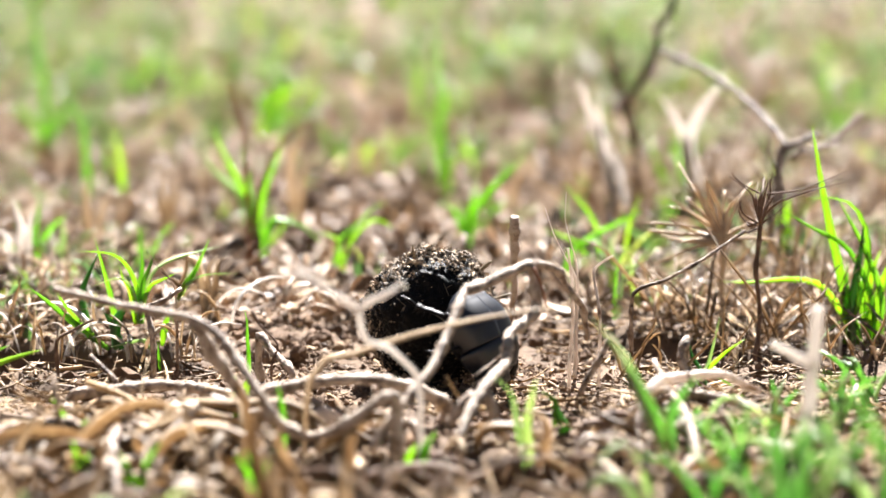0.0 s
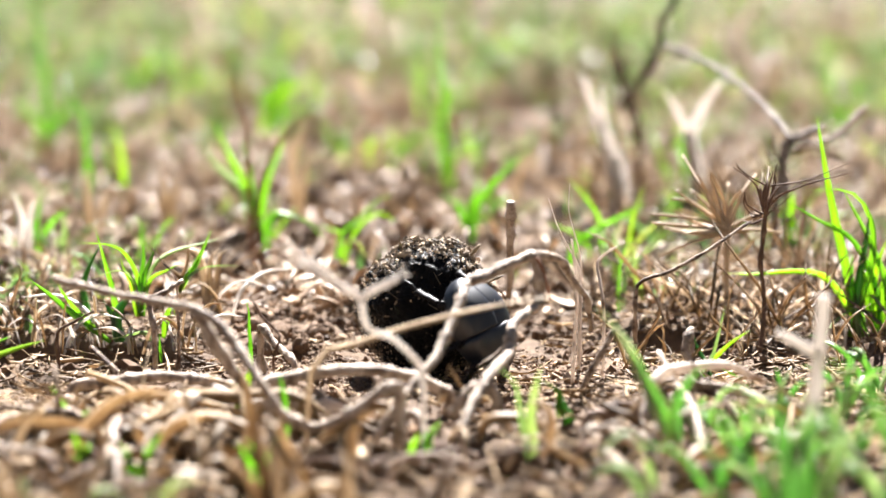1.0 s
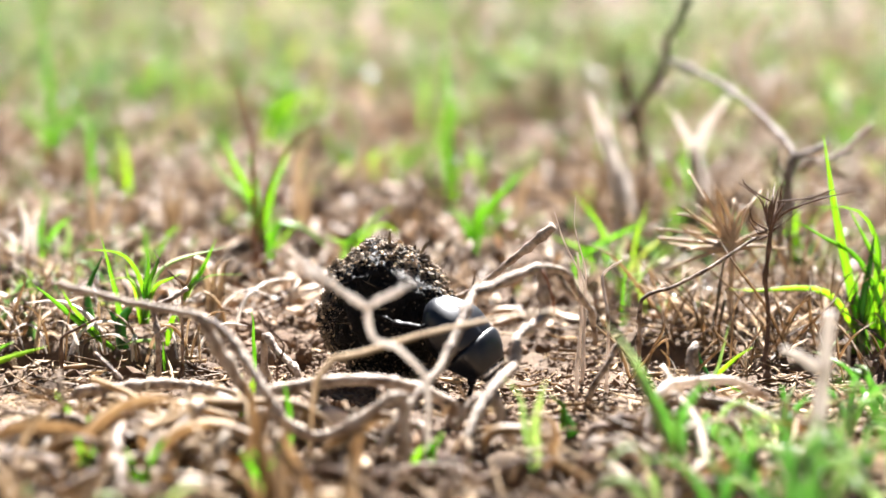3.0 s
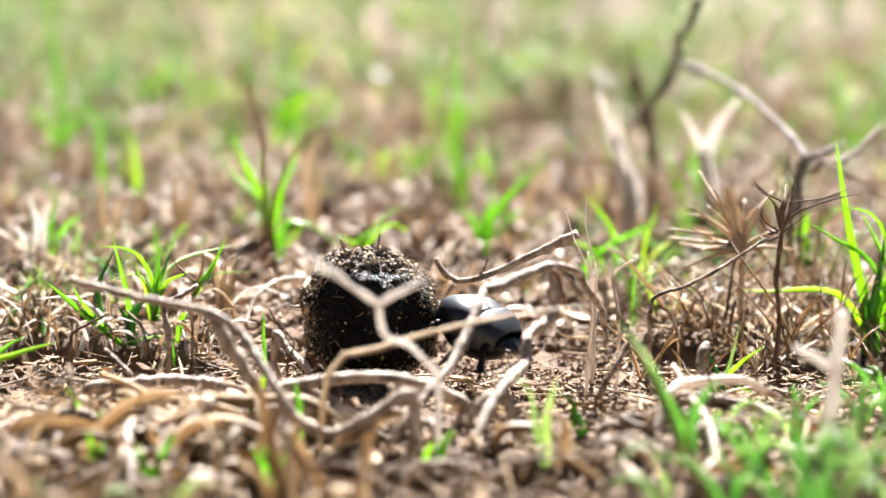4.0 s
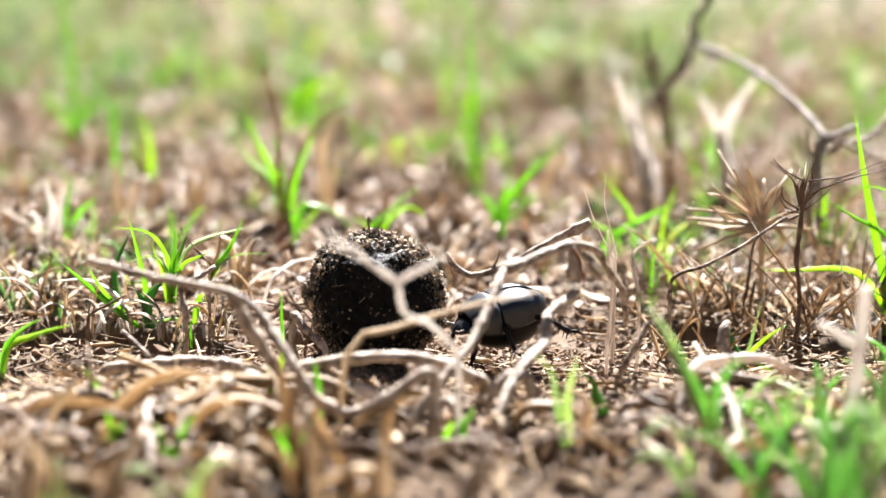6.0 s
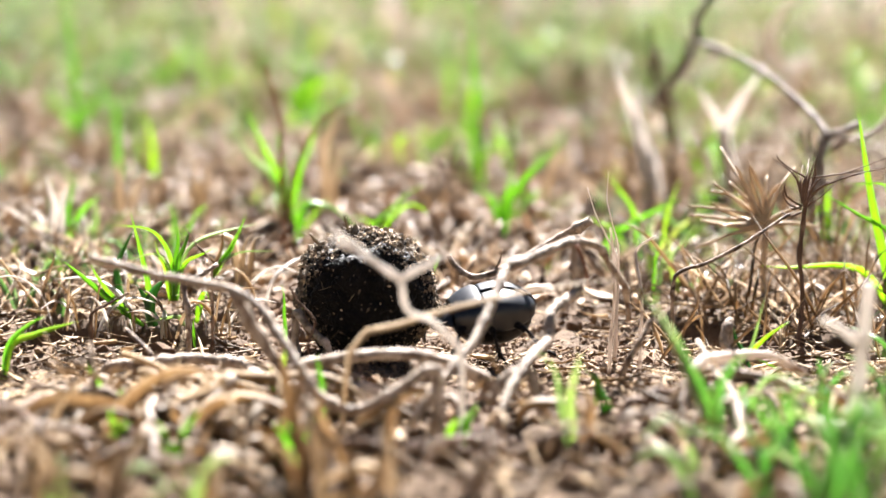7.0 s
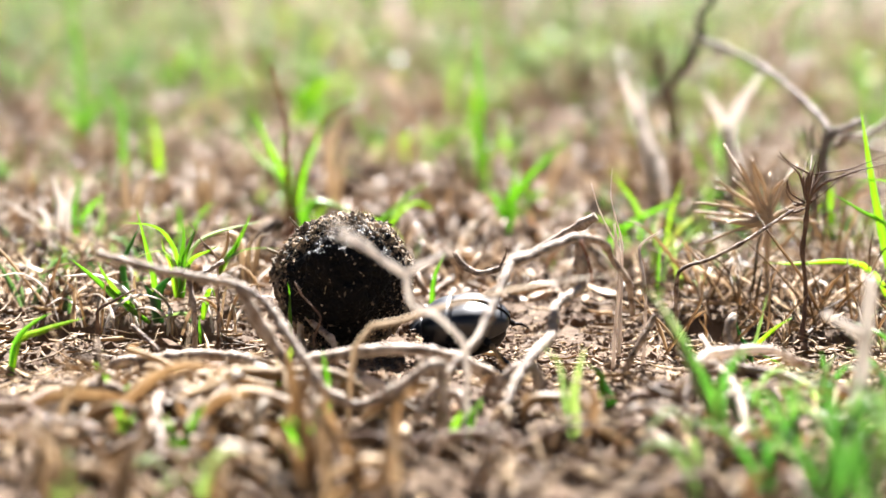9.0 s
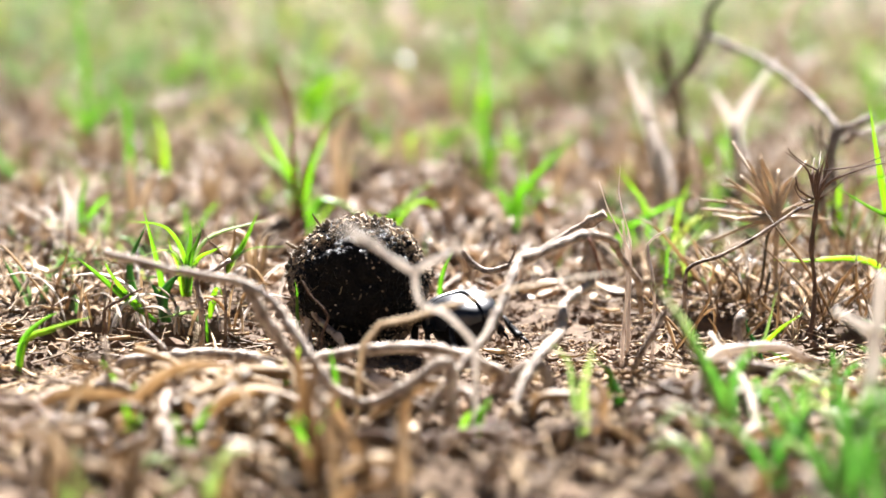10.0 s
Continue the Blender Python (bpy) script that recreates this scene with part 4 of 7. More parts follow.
tuft("bright green grass blades standing among dead grass", (53.3, 190.0, -1.0), [(3.9, [(48.6, 190.0, -2.0), (51.0, 190.0, 10.1), (57.8, 190.0, 15.9), (66.8, 190.0, 21.2), (79.9, 190.0, 28.2)]), (2.8, [(63.2, 190.0, -2.0), (62.3, 190.0, 14.8), (59.9, 190.0, 24.0), (53.0, 190.0, 33.2), (48.4, 190.0, 39.0)]), (2.5, [(72.9, 190.0, -2.0), (73.7, 190.0, 17.1), (75.8, 190.0, 26.3), (79.0, 190.0, 35.5)]), (2.5, [(57.9, 190.0, -2.0), (55.5, 190.0, 12.4), (48.6, 190.0, 17.1), (39.5, 190.0, 20.5)])], leaf_mat, "grass_tuft", "grass", "grass tufts")
tuft("bright green grass blades standing among dead grass", (-81.2, 240.0, -1.0), [(5, [(-79.7, 240.0, -2.0), (-81.3, 240.0, 15.3), (-85.9, 240.0, 27.5), (-91.7, 240.0, 39.7), (-98.6, 240.0, 55.4)]), (4.2, [(-82.1, 240.0, -2.0), (-82.5, 240.0, 16.5), (-83.4, 240.0, 29.9), (-85.5, 240.0, 46.9)]), (5, [(-82.1, 240.0, -2.0), (-83.7, 240.0, 16.5), (-88.3, 240.0, 27.5), (-96.6, 240.0, 34.8), (-104.7, 240.0, 46.9)], leaf_grey), (4.4, [(-79.8, 240.0, -2.0), (-78.9, 240.0, 15.3), (-76.2, 240.0, 29.9), (-71.2, 240.0, 42.1), (-68.6, 240.0, 54.2)])], leaf_mat, "grass_tuft", "grass", "grass tufts")
tuft("bright green grass blades standing among dead grass", (-70.5, 200.0, -1.0), [(2.9, [(-75.3, 200.0, -2.0), (-72.9, 200.0, 19.9), (-65.9, 200.0, 22.2), (-56.7, 200.0, 18.7), (-48.8, 200.0, 10.5)]), (2.6, [(-73.8, 200.0, -2.0), (-70.6, 200.0, 19.9), (-61.3, 200.0, 21.1), (-52.2, 200.0, 15.2)]), (2.5, [(-45.4, 200.0, -2.0), (-43.0, 200.0, 12.9), (-36.0, 200.0, 19.9), (-29.1, 200.0, 26.9), (-22.1, 200.0, 30.4)]), (2.5, [(-42.2, 200.0, -2.0), (-43.0, 200.0, 12.9), (-45.3, 200.0, 15.2), (-52.2, 200.0, 17.6)]), (2.5, [(-41.6, 200.0, -2.0), (-38.4, 200.0, 12.9), (-29.1, 200.0, 22.2), (-22.2, 200.0, 19.9), (-19.9, 200.0, 15.2)])], leaf_mat, "grass_tuft", "grass", "grass tufts")
tuft("tall broad grass blades standing in the sward", (-231.7, 550.0, -1.0), [(7, [(-231.9, 550.0, -2.0), (-231.8, 550.0, 11.2), (-231.6, 550.0, 34.2), (-233.2, 550.0, 60.3), (-237.7, 550.0, 95.9)]), (6, [(-232.9, 550.0, -2.0), (-235.1, 550.0, 11.2), (-241.3, 550.0, 21.1), (-245.9, 550.0, 27.6), (-250.6, 550.0, 32.6)]), (5, [(-232.1, 550.0, -2.0), (-228.5, 550.0, 11.2), (-218.2, 550.0, 24.4), (-208.5, 550.0, 21.1)])], leaf_mat, "grass_tuft", "grass", "grass tufts")
tuft("bright green grass blades standing among dead grass", (-165.3, 200.0, -1.0), [(5, [(-169.3, 200.0, -2.0), (-167.9, 200.0, 3.4), (-164.1, 200.0, 12.8), (-159.2, 200.0, 19.9), (-153.3, 200.0, 24.5)]), (4.6, [(-169.6, 200.0, -2.0), (-169.1, 200.0, 3.4), (-167.5, 200.0, 15.2), (-165.8, 200.0, 22.2), (-164.6, 200.0, 31.5)]), (5, [(-159.9, 200.0, 1.1), (-157.4, 200.0, 8.1), (-155.5, 200.0, 15.2), (-155.7, 200.0, 22.2)], leaf_grey), (6, [(-172.4, 200.0, -2.0), (-172.5, 200.0, 5.8), (-172.6, 200.0, 15.2), (-173.7, 200.0, 22.2), (-173.8, 200.0, 30.4)], leaf_grey), (4, [(-167.9, 200.0, -2.0), (-170.2, 200.0, 3.4), (-176.9, 200.0, 10.5), (-181.4, 200.0, 12.8)])], leaf_mat, "grass_tuft", "grass", "grass tufts")
tuft("bright green grass blades standing among dead grass", (-157.0, 360.0, -1.0), [(5.5, [(-156.9, 360.0, -2.0), (-157.1, 360.0, 16.7), (-157.7, 360.0, 25.0), (-159.4, 360.0, 33.3), (-161.9, 360.0, 40.2)]), (5, [(-174.1, 360.0, -2.0), (-174.5, 360.0, 33.3), (-175.5, 360.0, 41.6), (-179.4, 360.0, 49.8), (-186.0, 360.0, 56.6)])], leaf_mat, "grass_tuft", "grass", "grass tufts")
tuft("bright green grass blades standing among dead grass", (-97.9, 600.0, -1.0), [(9, [(-110.7, 600.0, -2.0), (-108.2, 600.0, 13.3), (-101.2, 600.0, 25.3), (-90.9, 600.0, 32.1), (-80.6, 600.0, 35.6)]), (9, [(-103.7, 600.0, -2.0), (-104.8, 600.0, 13.3), (-108.0, 600.0, 25.3), (-97.6, 600.0, 35.5), (-87.4, 600.0, 39.0)]), (8, [(-101.4, 600.0, -2.0), (-101.4, 600.0, 13.3), (-101.2, 600.0, 21.9), (-99.4, 600.0, 32.1)])], leaf_mat, "grass_tuft", "grass", "grass tufts")
tuft("loose tuft of thin dead grass stems", (92.5, 85.0, -1.0), [(1.76656, [(88.9, 85.0, 0.0), (87.1, 79.1, 13.4), (88.0, 93.0, 20.0), (84.2, 88.3, 27.6)]), (1.35202, [(94.5, 85.0, 0.0), (85.9, 87.7, 11.6), (75.0, 79.8, 22.8), (68.9, 96.9, 25.7)]), (1.6461, [(91.3, 85.0, 0.0), (92.6, 80.2, 17.3), (95.0, 88.5, 28.5), (96.4, 73.5, 38.8)]), (1.70951, [(90.3, 85.0, 0.0), (85.8, 81.4, 11.2), (84.5, 92.6, 17.0), (76.8, 84.8, 23.1)]), (1.01205, [(96.5, 85.0, 0.0), (87.0, 86.2, 12.4), (76.3, 86.6, 22.3), (71.1, 71.2, 29.4)]), (0.984837, [(87.7, 85.0, 0.0), (78.4, 85.0, 13.8), (70.4, 83.4, 25.1), (60.7, 73.6, 35.1)]), (1.85833, [(93.6, 85.0, 0.0), (93.8, 79.7, 11.2), (96.0, 87.1, 17.4), (96.2, 98.9, 18.7)])], dry_part, "dead_grass_tuft", "grass", "dead grass tufts")
tuft("loose tuft of thin dead grass stems", (112.0, 70.0, -1.0), [(1.85092, [(114.0, 70.0, 0.0), (120.6, 66.8, 10.3), (126.9, 60.9, 19.2), (133.3, 72.5, 22.6)]), (1.76404, [(110.5, 70.0, 0.0), (114.3, 71.0, 9.0), (117.4, 68.0, 17.0), (121.0, 56.5, 24.5)]), (1.11343, [(111.4, 70.0, 0.0), (116.4, 69.3, 12.0), (119.7, 61.8, 22.9), (127.9, 78.0, 22.7)]), (1.39733, [(115.0, 70.0, 0.0), (102.6, 72.5, 16.1), (89.4, 74.8, 28.9), (81.4, 83.0, 33.0)]), (1.26936, [(115.5, 70.0, 0.0), (113.6, 72.0, 11.8), (111.2, 76.9, 20.6), (110.3, 83.3, 22.1)]), (1.50656, [(116.8, 70.0, 0.0), (105.9, 64.1, 19.7), (94.9, 64.2, 34.1), (90.9, 83.1, 41.2)]), (1.0373, [(112.6, 70.0, 0.0), (109.3, 65.0, 10.9), (108.5, 73.9, 16.7), (104.2, 75.7, 21.1)])], dry_part, "dead_grass_tuft", "grass", "dead grass tufts")
tuft("loose tuft of thin dead grass stems", (127.5, 80.0, -1.0), [(1.06908, [(131.3, 80.0, 0.1), (136.7, 82.6, 12.5), (143.6, 87.6, 21.9), (142.3, 67.4, 29.3)]), (0.984272, [(128.7, 80.0, 0.1), (129.5, 83.4, 10.0), (126.3, 70.3, 21.2), (127.6, 81.7, 24.0)]), (1.84644, [(127.3, 80.0, 0.0), (125.1, 80.4, 10.6), (122.6, 70.6, 21.2), (124.4, 81.2, 26.9)]), (0.965579, [(131.5, 80.0, 0.1), (131.9, 81.7, 14.4), (131.0, 76.0, 27.3), (130.9, 68.9, 38.1)]), (1.53676, [(127.4, 80.0, 0.0), (130.2, 74.6, 15.0), (134.9, 77.5, 25.4), (142.2, 89.0, 27.8)]), (0.935999, [(131.2, 80.0, 0.1), (136.5, 81.2, 15.6), (142.5, 83.6, 27.6), (143.1, 71.3, 33.8)])], dry_part, "dead_grass_tuft", "grass", "dead grass tufts")
tuft("loose tuft of thin dead grass stems", (80.2, 100.0, -1.0), [(1.25479, [(75.7, 100.0, 0.0), (77.0, 99.6, 9.0), (77.4, 90.5, 17.9), (82.0, 107.9, 17.9)]), (1.87637, [(81.1, 100.0, 0.0), (69.0, 105.8, 14.8), (56.4, 92.1, 30.3), (46.3, 107.8, 32.8)]), (1.02009, [(76.2, 100.0, 0.0), (72.1, 105.3, 8.1), (68.3, 97.4, 17.1), (65.1, 100.6, 21.0)]), (1.15636, [(77.5, 100.0, 0.0), (74.6, 100.2, 13.0), (70.6, 98.8, 23.7), (71.2, 88.9, 28.4)]), (1.75164, [(77.6, 100.0, 0.0), (81.2, 101.3, 7.5), (82.6, 91.2, 15.7), (86.8, 108.4, 15.1)]), (1.83068, [(84.2, 100.0, 0.0), (95.3, 104.5, 13.5), (107.8, 109.4, 24.2), (109.4, 92.9, 33.0)])], dry_part, "dead_grass_tuft", "grass", "dead grass tufts")
tuft("loose tuft of thin dead grass stems", (131.7, 140.0, -1.0), [(1.7371, [(130.1, 140.0, 0.0), (132.3, 138.8, 18.9), (133.3, 135.5, 34.2), (137.1, 141.9, 43.9)]), (1.22502, [(130.7, 140.0, 0.0), (128.2, 136.0, 15.0), (126.3, 133.8, 26.6), (125.6, 129.9, 35.7)]), (1.50656, [(131.2, 140.0, 0.0), (134.4, 143.1, 15.8), (138.8, 144.7, 28.6), (136.0, 135.4, 38.9)]), (1.76691, [(131.4, 140.0, 0.0), (115.8, 137.9, 20.0), (102.2, 140.3, 35.0), (86.5, 134.0, 48.5)]), (1.82099, [(126.5, 140.0, 0.0), (125.8, 134.5, 13.6), (124.7, 133.3, 23.7), (127.0, 153.9, 28.8)]), (1.40621, [(135.9, 140.0, 0.0), (138.5, 135.6, 18.1), (143.0, 137.2, 31.4), (143.5, 136.8, 38.3)]), (1.47077, [(135.7, 140.0, 0.0), (123.9, 134.1, 21.6), (113.4, 130.4, 38.3), (106.9, 145.0, 50.8)])], dry_part, "dead_grass_tuft", "grass", "dead grass tufts")
tuft("loose tuft of thin dead grass stems", (94.9, 45.0, -1.0), [(1.04371, [(92.7, 45.0, 0.0), (99.0, 44.4, 10.7), (105.2, 39.6, 20.1), (108.7, 40.7, 26.8)]), (0.926228, [(98.9, 45.0, 0.0), (99.5, 41.2, 10.0), (102.7, 48.4, 15.6), (98.8, 36.9, 20.7)]), (1.10282, [(92.2, 45.0, 0.0), (93.0, 47.2, 11.1), (94.0, 51.9, 19.3), (97.2, 51.0, 28.5)]), (1.29855, [(97.8, 45.0, 0.0), (97.5, 44.6, 5.9), (99.2, 54.3, 8.2), (99.5, 58.0, 11.8)]), (1.66741, [(98.5, 45.0, 0.0), (94.1, 50.6, 6.5), (87.2, 45.6, 13.9), (87.3, 49.8, 17.1)])], dry_part, "dead_grass_tuft", "grass", "dead grass tufts")
tuft("loose tuft of thin dead grass stems", (61.5, 30.0, -1.0), [(1.75387, [(57.4, 30.0, 0.0), (62.7, 31.0, 7.1), (67.7, 36.6, 11.6), (70.1, 24.3, 16.5)]), (1.35403, [(64.0, 30.0, 0.0), (57.8, 35.6, 7.8), (48.8, 23.5, 17.9), (43.1, 21.6, 23.3)]), (1.745, [(62.2, 30.0, 0.0), (65.0, 33.5, 9.2), (67.6, 23.0, 19.6), (67.9, 27.1, 26.6)]), (1.74833, [(58.5, 30.0, 0.0), (55.3, 31.6, 9.3), (51.3, 39.3, 15.3), (49.7, 33.2, 20.2)]), (1.09768, [(57.0, 30.0, 0.0), (62.4, 24.7, 10.0), (68.5, 26.2, 16.4), (73.6, 16.4, 21.5)])], dry_part, "dead_grass_tuft", "grass", "dead grass tufts")
tuft("loose tuft of thin dead grass stems", (124.0, 30.0, -1.0), [(1.1255, [(122.3, 30.0, 0.0), (121.0, 26.1, 7.0), (123.3, 38.7, 8.8), (119.2, 25.0, 15.7)]), (1.64182, [(119.7, 30.0, 0.0), (124.5, 26.5, 9.8), (127.4, 20.4, 18.3), (135.8, 26.0, 22.7)]), (1.60582, [(120.1, 30.0, 0.0), (121.2, 32.5, 9.4), (120.9, 21.2, 20.0), (124.1, 39.7, 20.9)]), (1.24878, [(127.7, 30.0, 0.1), (125.3, 30.2, 9.7), (122.3, 20.7, 19.6), (123.7, 28.8, 21.5)]), (1.64773, [(124.3, 30.0, 0.0), (119.6, 25.2, 11.8), (119.0, 36.4, 17.6), (113.7, 23.3, 24.1)])], dry_part, "dead_grass_tuft", "grass", "dead grass tufts")
tuft("loose tuft of thin dead grass stems", (119.7, 160.0, -1.0), [(1.30782, [(124.7, 160.0, 0.0), (124.5, 165.4, 9.7), (121.9, 163.0, 18.8), (123.4, 157.8, 26.2)]), (1.845, [(118.5, 160.0, 0.0), (107.2, 165.7, 14.5), (97.3, 169.6, 26.2), (82.9, 154.2, 32.2)]), (1.10092, [(120.6, 160.0, 0.0), (111.6, 161.3, 11.2), (101.4, 155.5, 21.4), (100.2, 170.7, 22.2)]), (1.64496, [(115.8, 160.0, 0.0), (116.8, 164.7, 17.6), (115.3, 159.5, 33.2), (118.8, 167.1, 41.0)]), (1.67309, [(121.7, 160.0, 0.0), (124.4, 159.6, 14.1), (128.0, 162.7, 24.6), (128.9, 157.4, 29.1)]), (1.37806, [(115.0, 160.0, 0.0), (123.0, 161.1, 19.0), (129.6, 153.0, 35.6), (137.7, 161.0, 46.4)]), (1.18487, [(114.4, 160.0, 0.0), (126.2, 162.4, 16.9), (137.4, 169.3, 29.5), (145.3, 150.8, 44.2)])], dry_part, "dead_grass_tuft", "grass", "dead grass tufts")
tuft("loose tuft of thin dead grass stems", (-147.6, 70.0, -1.0), [(1.34204, [(-147.5, 70.0, -0.1), (-158.0, 70.2, 14.1), (-166.8, 67.5, 26.0), (-178.2, 83.4, 27.0)]), (1.78137, [(-147.9, 70.0, -0.1), (-144.2, 67.9, 9.8), (-142.6, 78.2, 15.1), (-138.2, 78.3, 18.5)]), (1.313, [(-151.9, 70.0, -0.1), (-148.9, 69.4, 13.7), (-145.1, 69.0, 24.6), (-149.0, 79.3, 27.1)]), (1.67315, [(-151.8, 70.0, -0.1), (-145.3, 74.4, 10.6), (-137.6, 69.6, 20.9), (-134.3, 76.5, 22.2)]), (0.996355, [(-143.7, 70.0, -0.1), (-148.0, 73.1, 6.6), (-148.9, 65.0, 14.4), (-156.0, 75.8, 14.5)])], dry_part, "dead_grass_tuft", "grass", "dead grass tufts")
tuft("loose tuft of thin dead grass stems", (70.3, 10.0, -1.0), [(1.43739, [(70.3, 10.0, 0.0), (76.6, 8.9, 9.4), (83.2, 5.4, 17.4), (85.7, 3.1, 23.6)]), (0.921341, [(67.5, 10.0, 0.0), (74.3, 11.2, 8.7), (79.7, 10.0, 16.1), (85.7, 6.9, 23.1)]), (1.23596, [(67.1, 10.0, 0.0), (68.0, 13.7, 8.6), (68.6, 18.6, 15.0), (65.9, 6.2, 20.3)]), (1.34783, [(67.8, 10.0, 0.0), (67.8, 14.7, 5.6), (68.4, 12.5, 11.6), (64.2, 0.4, 18.4)])], dry_part, "dead_grass_tuft", "grass", "dead grass tufts")
tuft("loose tuft of thin dead grass stems", (143.0, 50.0, -1.0), [(1.0607, [(140.7, 50.0, 0.1), (132.9, 53.8, 11.1), (121.6, 44.7, 22.7), (116.2, 55.1, 29.5)]), (1.02844, [(146.8, 50.0, 0.1), (143.9, 52.6, 5.9), (140.9, 51.8, 11.2), (136.0, 43.9, 16.0)]), (1.16022, [(142.7, 50.0, 0.1), (143.7, 48.4, 7.5), (146.9, 51.3, 12.4), (144.1, 36.0, 20.1)]), (1.42234, [(145.3, 50.0, 0.1), (151.3, 54.1, 11.7), (155.7, 45.5, 23.6), (154.2, 36.5, 30.5)]), (1.29981, [(138.3, 50.0, 0.0), (134.1, 44.1, 8.0), (133.8, 57.0, 10.2), (132.9, 56.4, 11.8)])], dry_part, "dead_grass_tuft", "grass", "dead grass tufts")
tuft("bleached dead grass leaves among green blades", (-165.8, 170.0, -1.0), [(7, [(-167.6, 170.0, -0.1), (-166.0, 170.0, 22.9), (-167.5, 170.0, 29.7), (-169.0, 170.0, 36.4)]), (6, [(-165.3, 170.0, -0.1), (-162.8, 170.0, 25.2), (-160.3, 170.0, 31.9)]), (5, [(-168.7, 170.0, -0.1), (-172.3, 170.0, 20.7), (-176.7, 170.0, 22.9)])], chalk_leaf, "dead_leaf_tuft", "grass", "bleached leaves")
tuft("bleached dead grass leaves among green blades", (-84.4, 100.0, -1.0), [(5, [(-84.7, 100.0, -0.0), (-88.3, 100.0, 23.2), (-94.3, 100.0, 26.3), (-104.5, 100.0, 23.2)]), (5, [(-83.7, 100.0, -0.0), (-81.2, 100.0, 23.2), (-76.1, 100.0, 26.3)]), (4, [(-85.7, 100.0, -0.0), (-84.3, 100.0, 22.2), (-80.1, 100.0, 27.3)])], pale_leaf, "dead_leaf_tuft", "grass", "bleached leaves")
tuft("bleached dead grass leaves among green blades", (-125.5, 280.0, -1.0), [(6, [(-125.9, 280.0, -0.0), (-126.5, 280.0, 23.7), (-131.4, 280.0, 28.7)]), (6, [(-124.6, 280.0, -0.0), (-120.2, 280.0, 23.7), (-115.1, 280.0, 27.5)])], pale_leaf, "dead_leaf_tuft", "grass", "bleached leaves")
tuft("bleached dead grass leaves among green blades", (-68.8, 300.0, -1.0), [(6, [(-69.0, 300.0, -0.0), (-69.9, 300.0, 31.0), (-65.9, 300.0, 41.3), (-61.9, 300.0, 50.4)]), (5, [(-67.7, 300.0, -0.0), (-63.5, 300.0, 28.4), (-58.3, 300.0, 33.6)])], pale_leaf, "dead_leaf_tuft", "grass", "bleached leaves")
tuft("bleached dead grass leaves among green blades", (-153.1, 250.0, -1.0), [(6, [(-153.6, 250.0, -0.0), (-155.2, 250.0, 25.9), (-152.5, 250.0, 33.3)]), (5, [(-152.4, 250.0, -0.0), (-145.5, 250.0, 23.4), (-138.2, 250.0, 24.6)])], pale_leaf, "dead_leaf_tuft", "grass", "bleached leaves")
tuft("bleached dead grass leaves among green blades", (22.7, 350.0, -1.0), [(7, [(22.8, 350.0, 0.0), (20.0, 350.0, 21.0), (25.4, 350.0, 25.1), (33.5, 350.0, 29.2)]), (6, [(31.0, 350.0, 0.0), (36.3, 350.0, 21.0), (43.1, 350.0, 23.7)])], pale_leaf, "dead_leaf_tuft", "grass", "bleached leaves")
tuft("bleached dead grass leaves among green blades", (-44.0, 450.0, -1.0), [(8, [(-44.1, 450.0, -0.0), (-46.9, 450.0, 18.3), (-43.9, 450.0, 27.3)]), (7, [(-41.1, 450.0, -0.0), (-34.9, 450.0, 18.3), (-25.9, 450.0, 21.3)])], pale_leaf, "dead_leaf_tuft", "grass", "bleached leaves")
tuft("bleached dead grass leaves among green blades", (56.9, 800.0, -1.0), [(10, [(57.1, 800.0, 0.0), (58.9, 800.0, 22.5), (62.8, 800.0, 32.4)]), (9, [(61.0, 800.0, 0.0), (52.9, 800.0, 22.5), (46.9, 800.0, 28.5)])], pale_leaf, "dead_leaf_tuft", "grass", "bleached leaves")
tuft("bleached dead grass leaves among green blades", (-64.3, 950.0, -1.0), [(5, [(-64.5, 950.0, 0.0), (-66.5, 950.0, 22.9), (-62.1, 950.0, 33.9)])], pale_leaf, "dead_leaf_tuft", "grass", "bleached leaves")
tuft("bleached dead grass leaves among green blades", (-159.0, 1300.0, -1.0), [(8, [(-159.4, 1300.0, -0.0), (-160.1, 1300.0, 23.7), (-156.6, 1300.0, 39.7)])], pale_leaf, "dead_leaf_tuft", "grass", "bleached leaves")
tuft("loose whitish dead straws by the green tuft", (-126.4, 50.0, -1.0), [(1.59824, [(-123.9, 50.0, -0.0), (-124.8, 46.5, 9.6), (-127.4, 39.1, 16.0), (-132.5, 38.1, 14.8)], chalk_leaf), (1.31453, [(-123.4, 50.0, -0.0), (-122.5, 47.8, 5.1), (-122.7, 53.9, 6.2), (-118.8, 38.4, 10.4)], pale_leaf), (1.07557, [(-128.5, 50.0, -0.1), (-127.2, 48.1, 12.6), (-124.9, 42.9, 20.3), (-124.2, 46.3, 19.0)], dry_part), (1.75435, [(-128.0, 50.0, -0.1), (-125.1, 55.4, 7.5), (-116.0, 50.1, 13.5), (-106.7, 55.1, 10.4)], chalk_leaf), (1.74922, [(-129.7, 50.0, -0.1), (-129.5, 51.4, 9.0), (-130.8, 60.8, 11.9), (-125.9, 38.0, 18.0)], pale_leaf), (1.76104, [(-125.3, 50.0, -0.1), (-122.7, 49.3, 5.9), (-119.3, 59.1, 6.7), (-109.4, 38.8, 10.7)], dry_part)], pale_leaf, "dead_grass_tuft", "grass", "dead grass tufts")
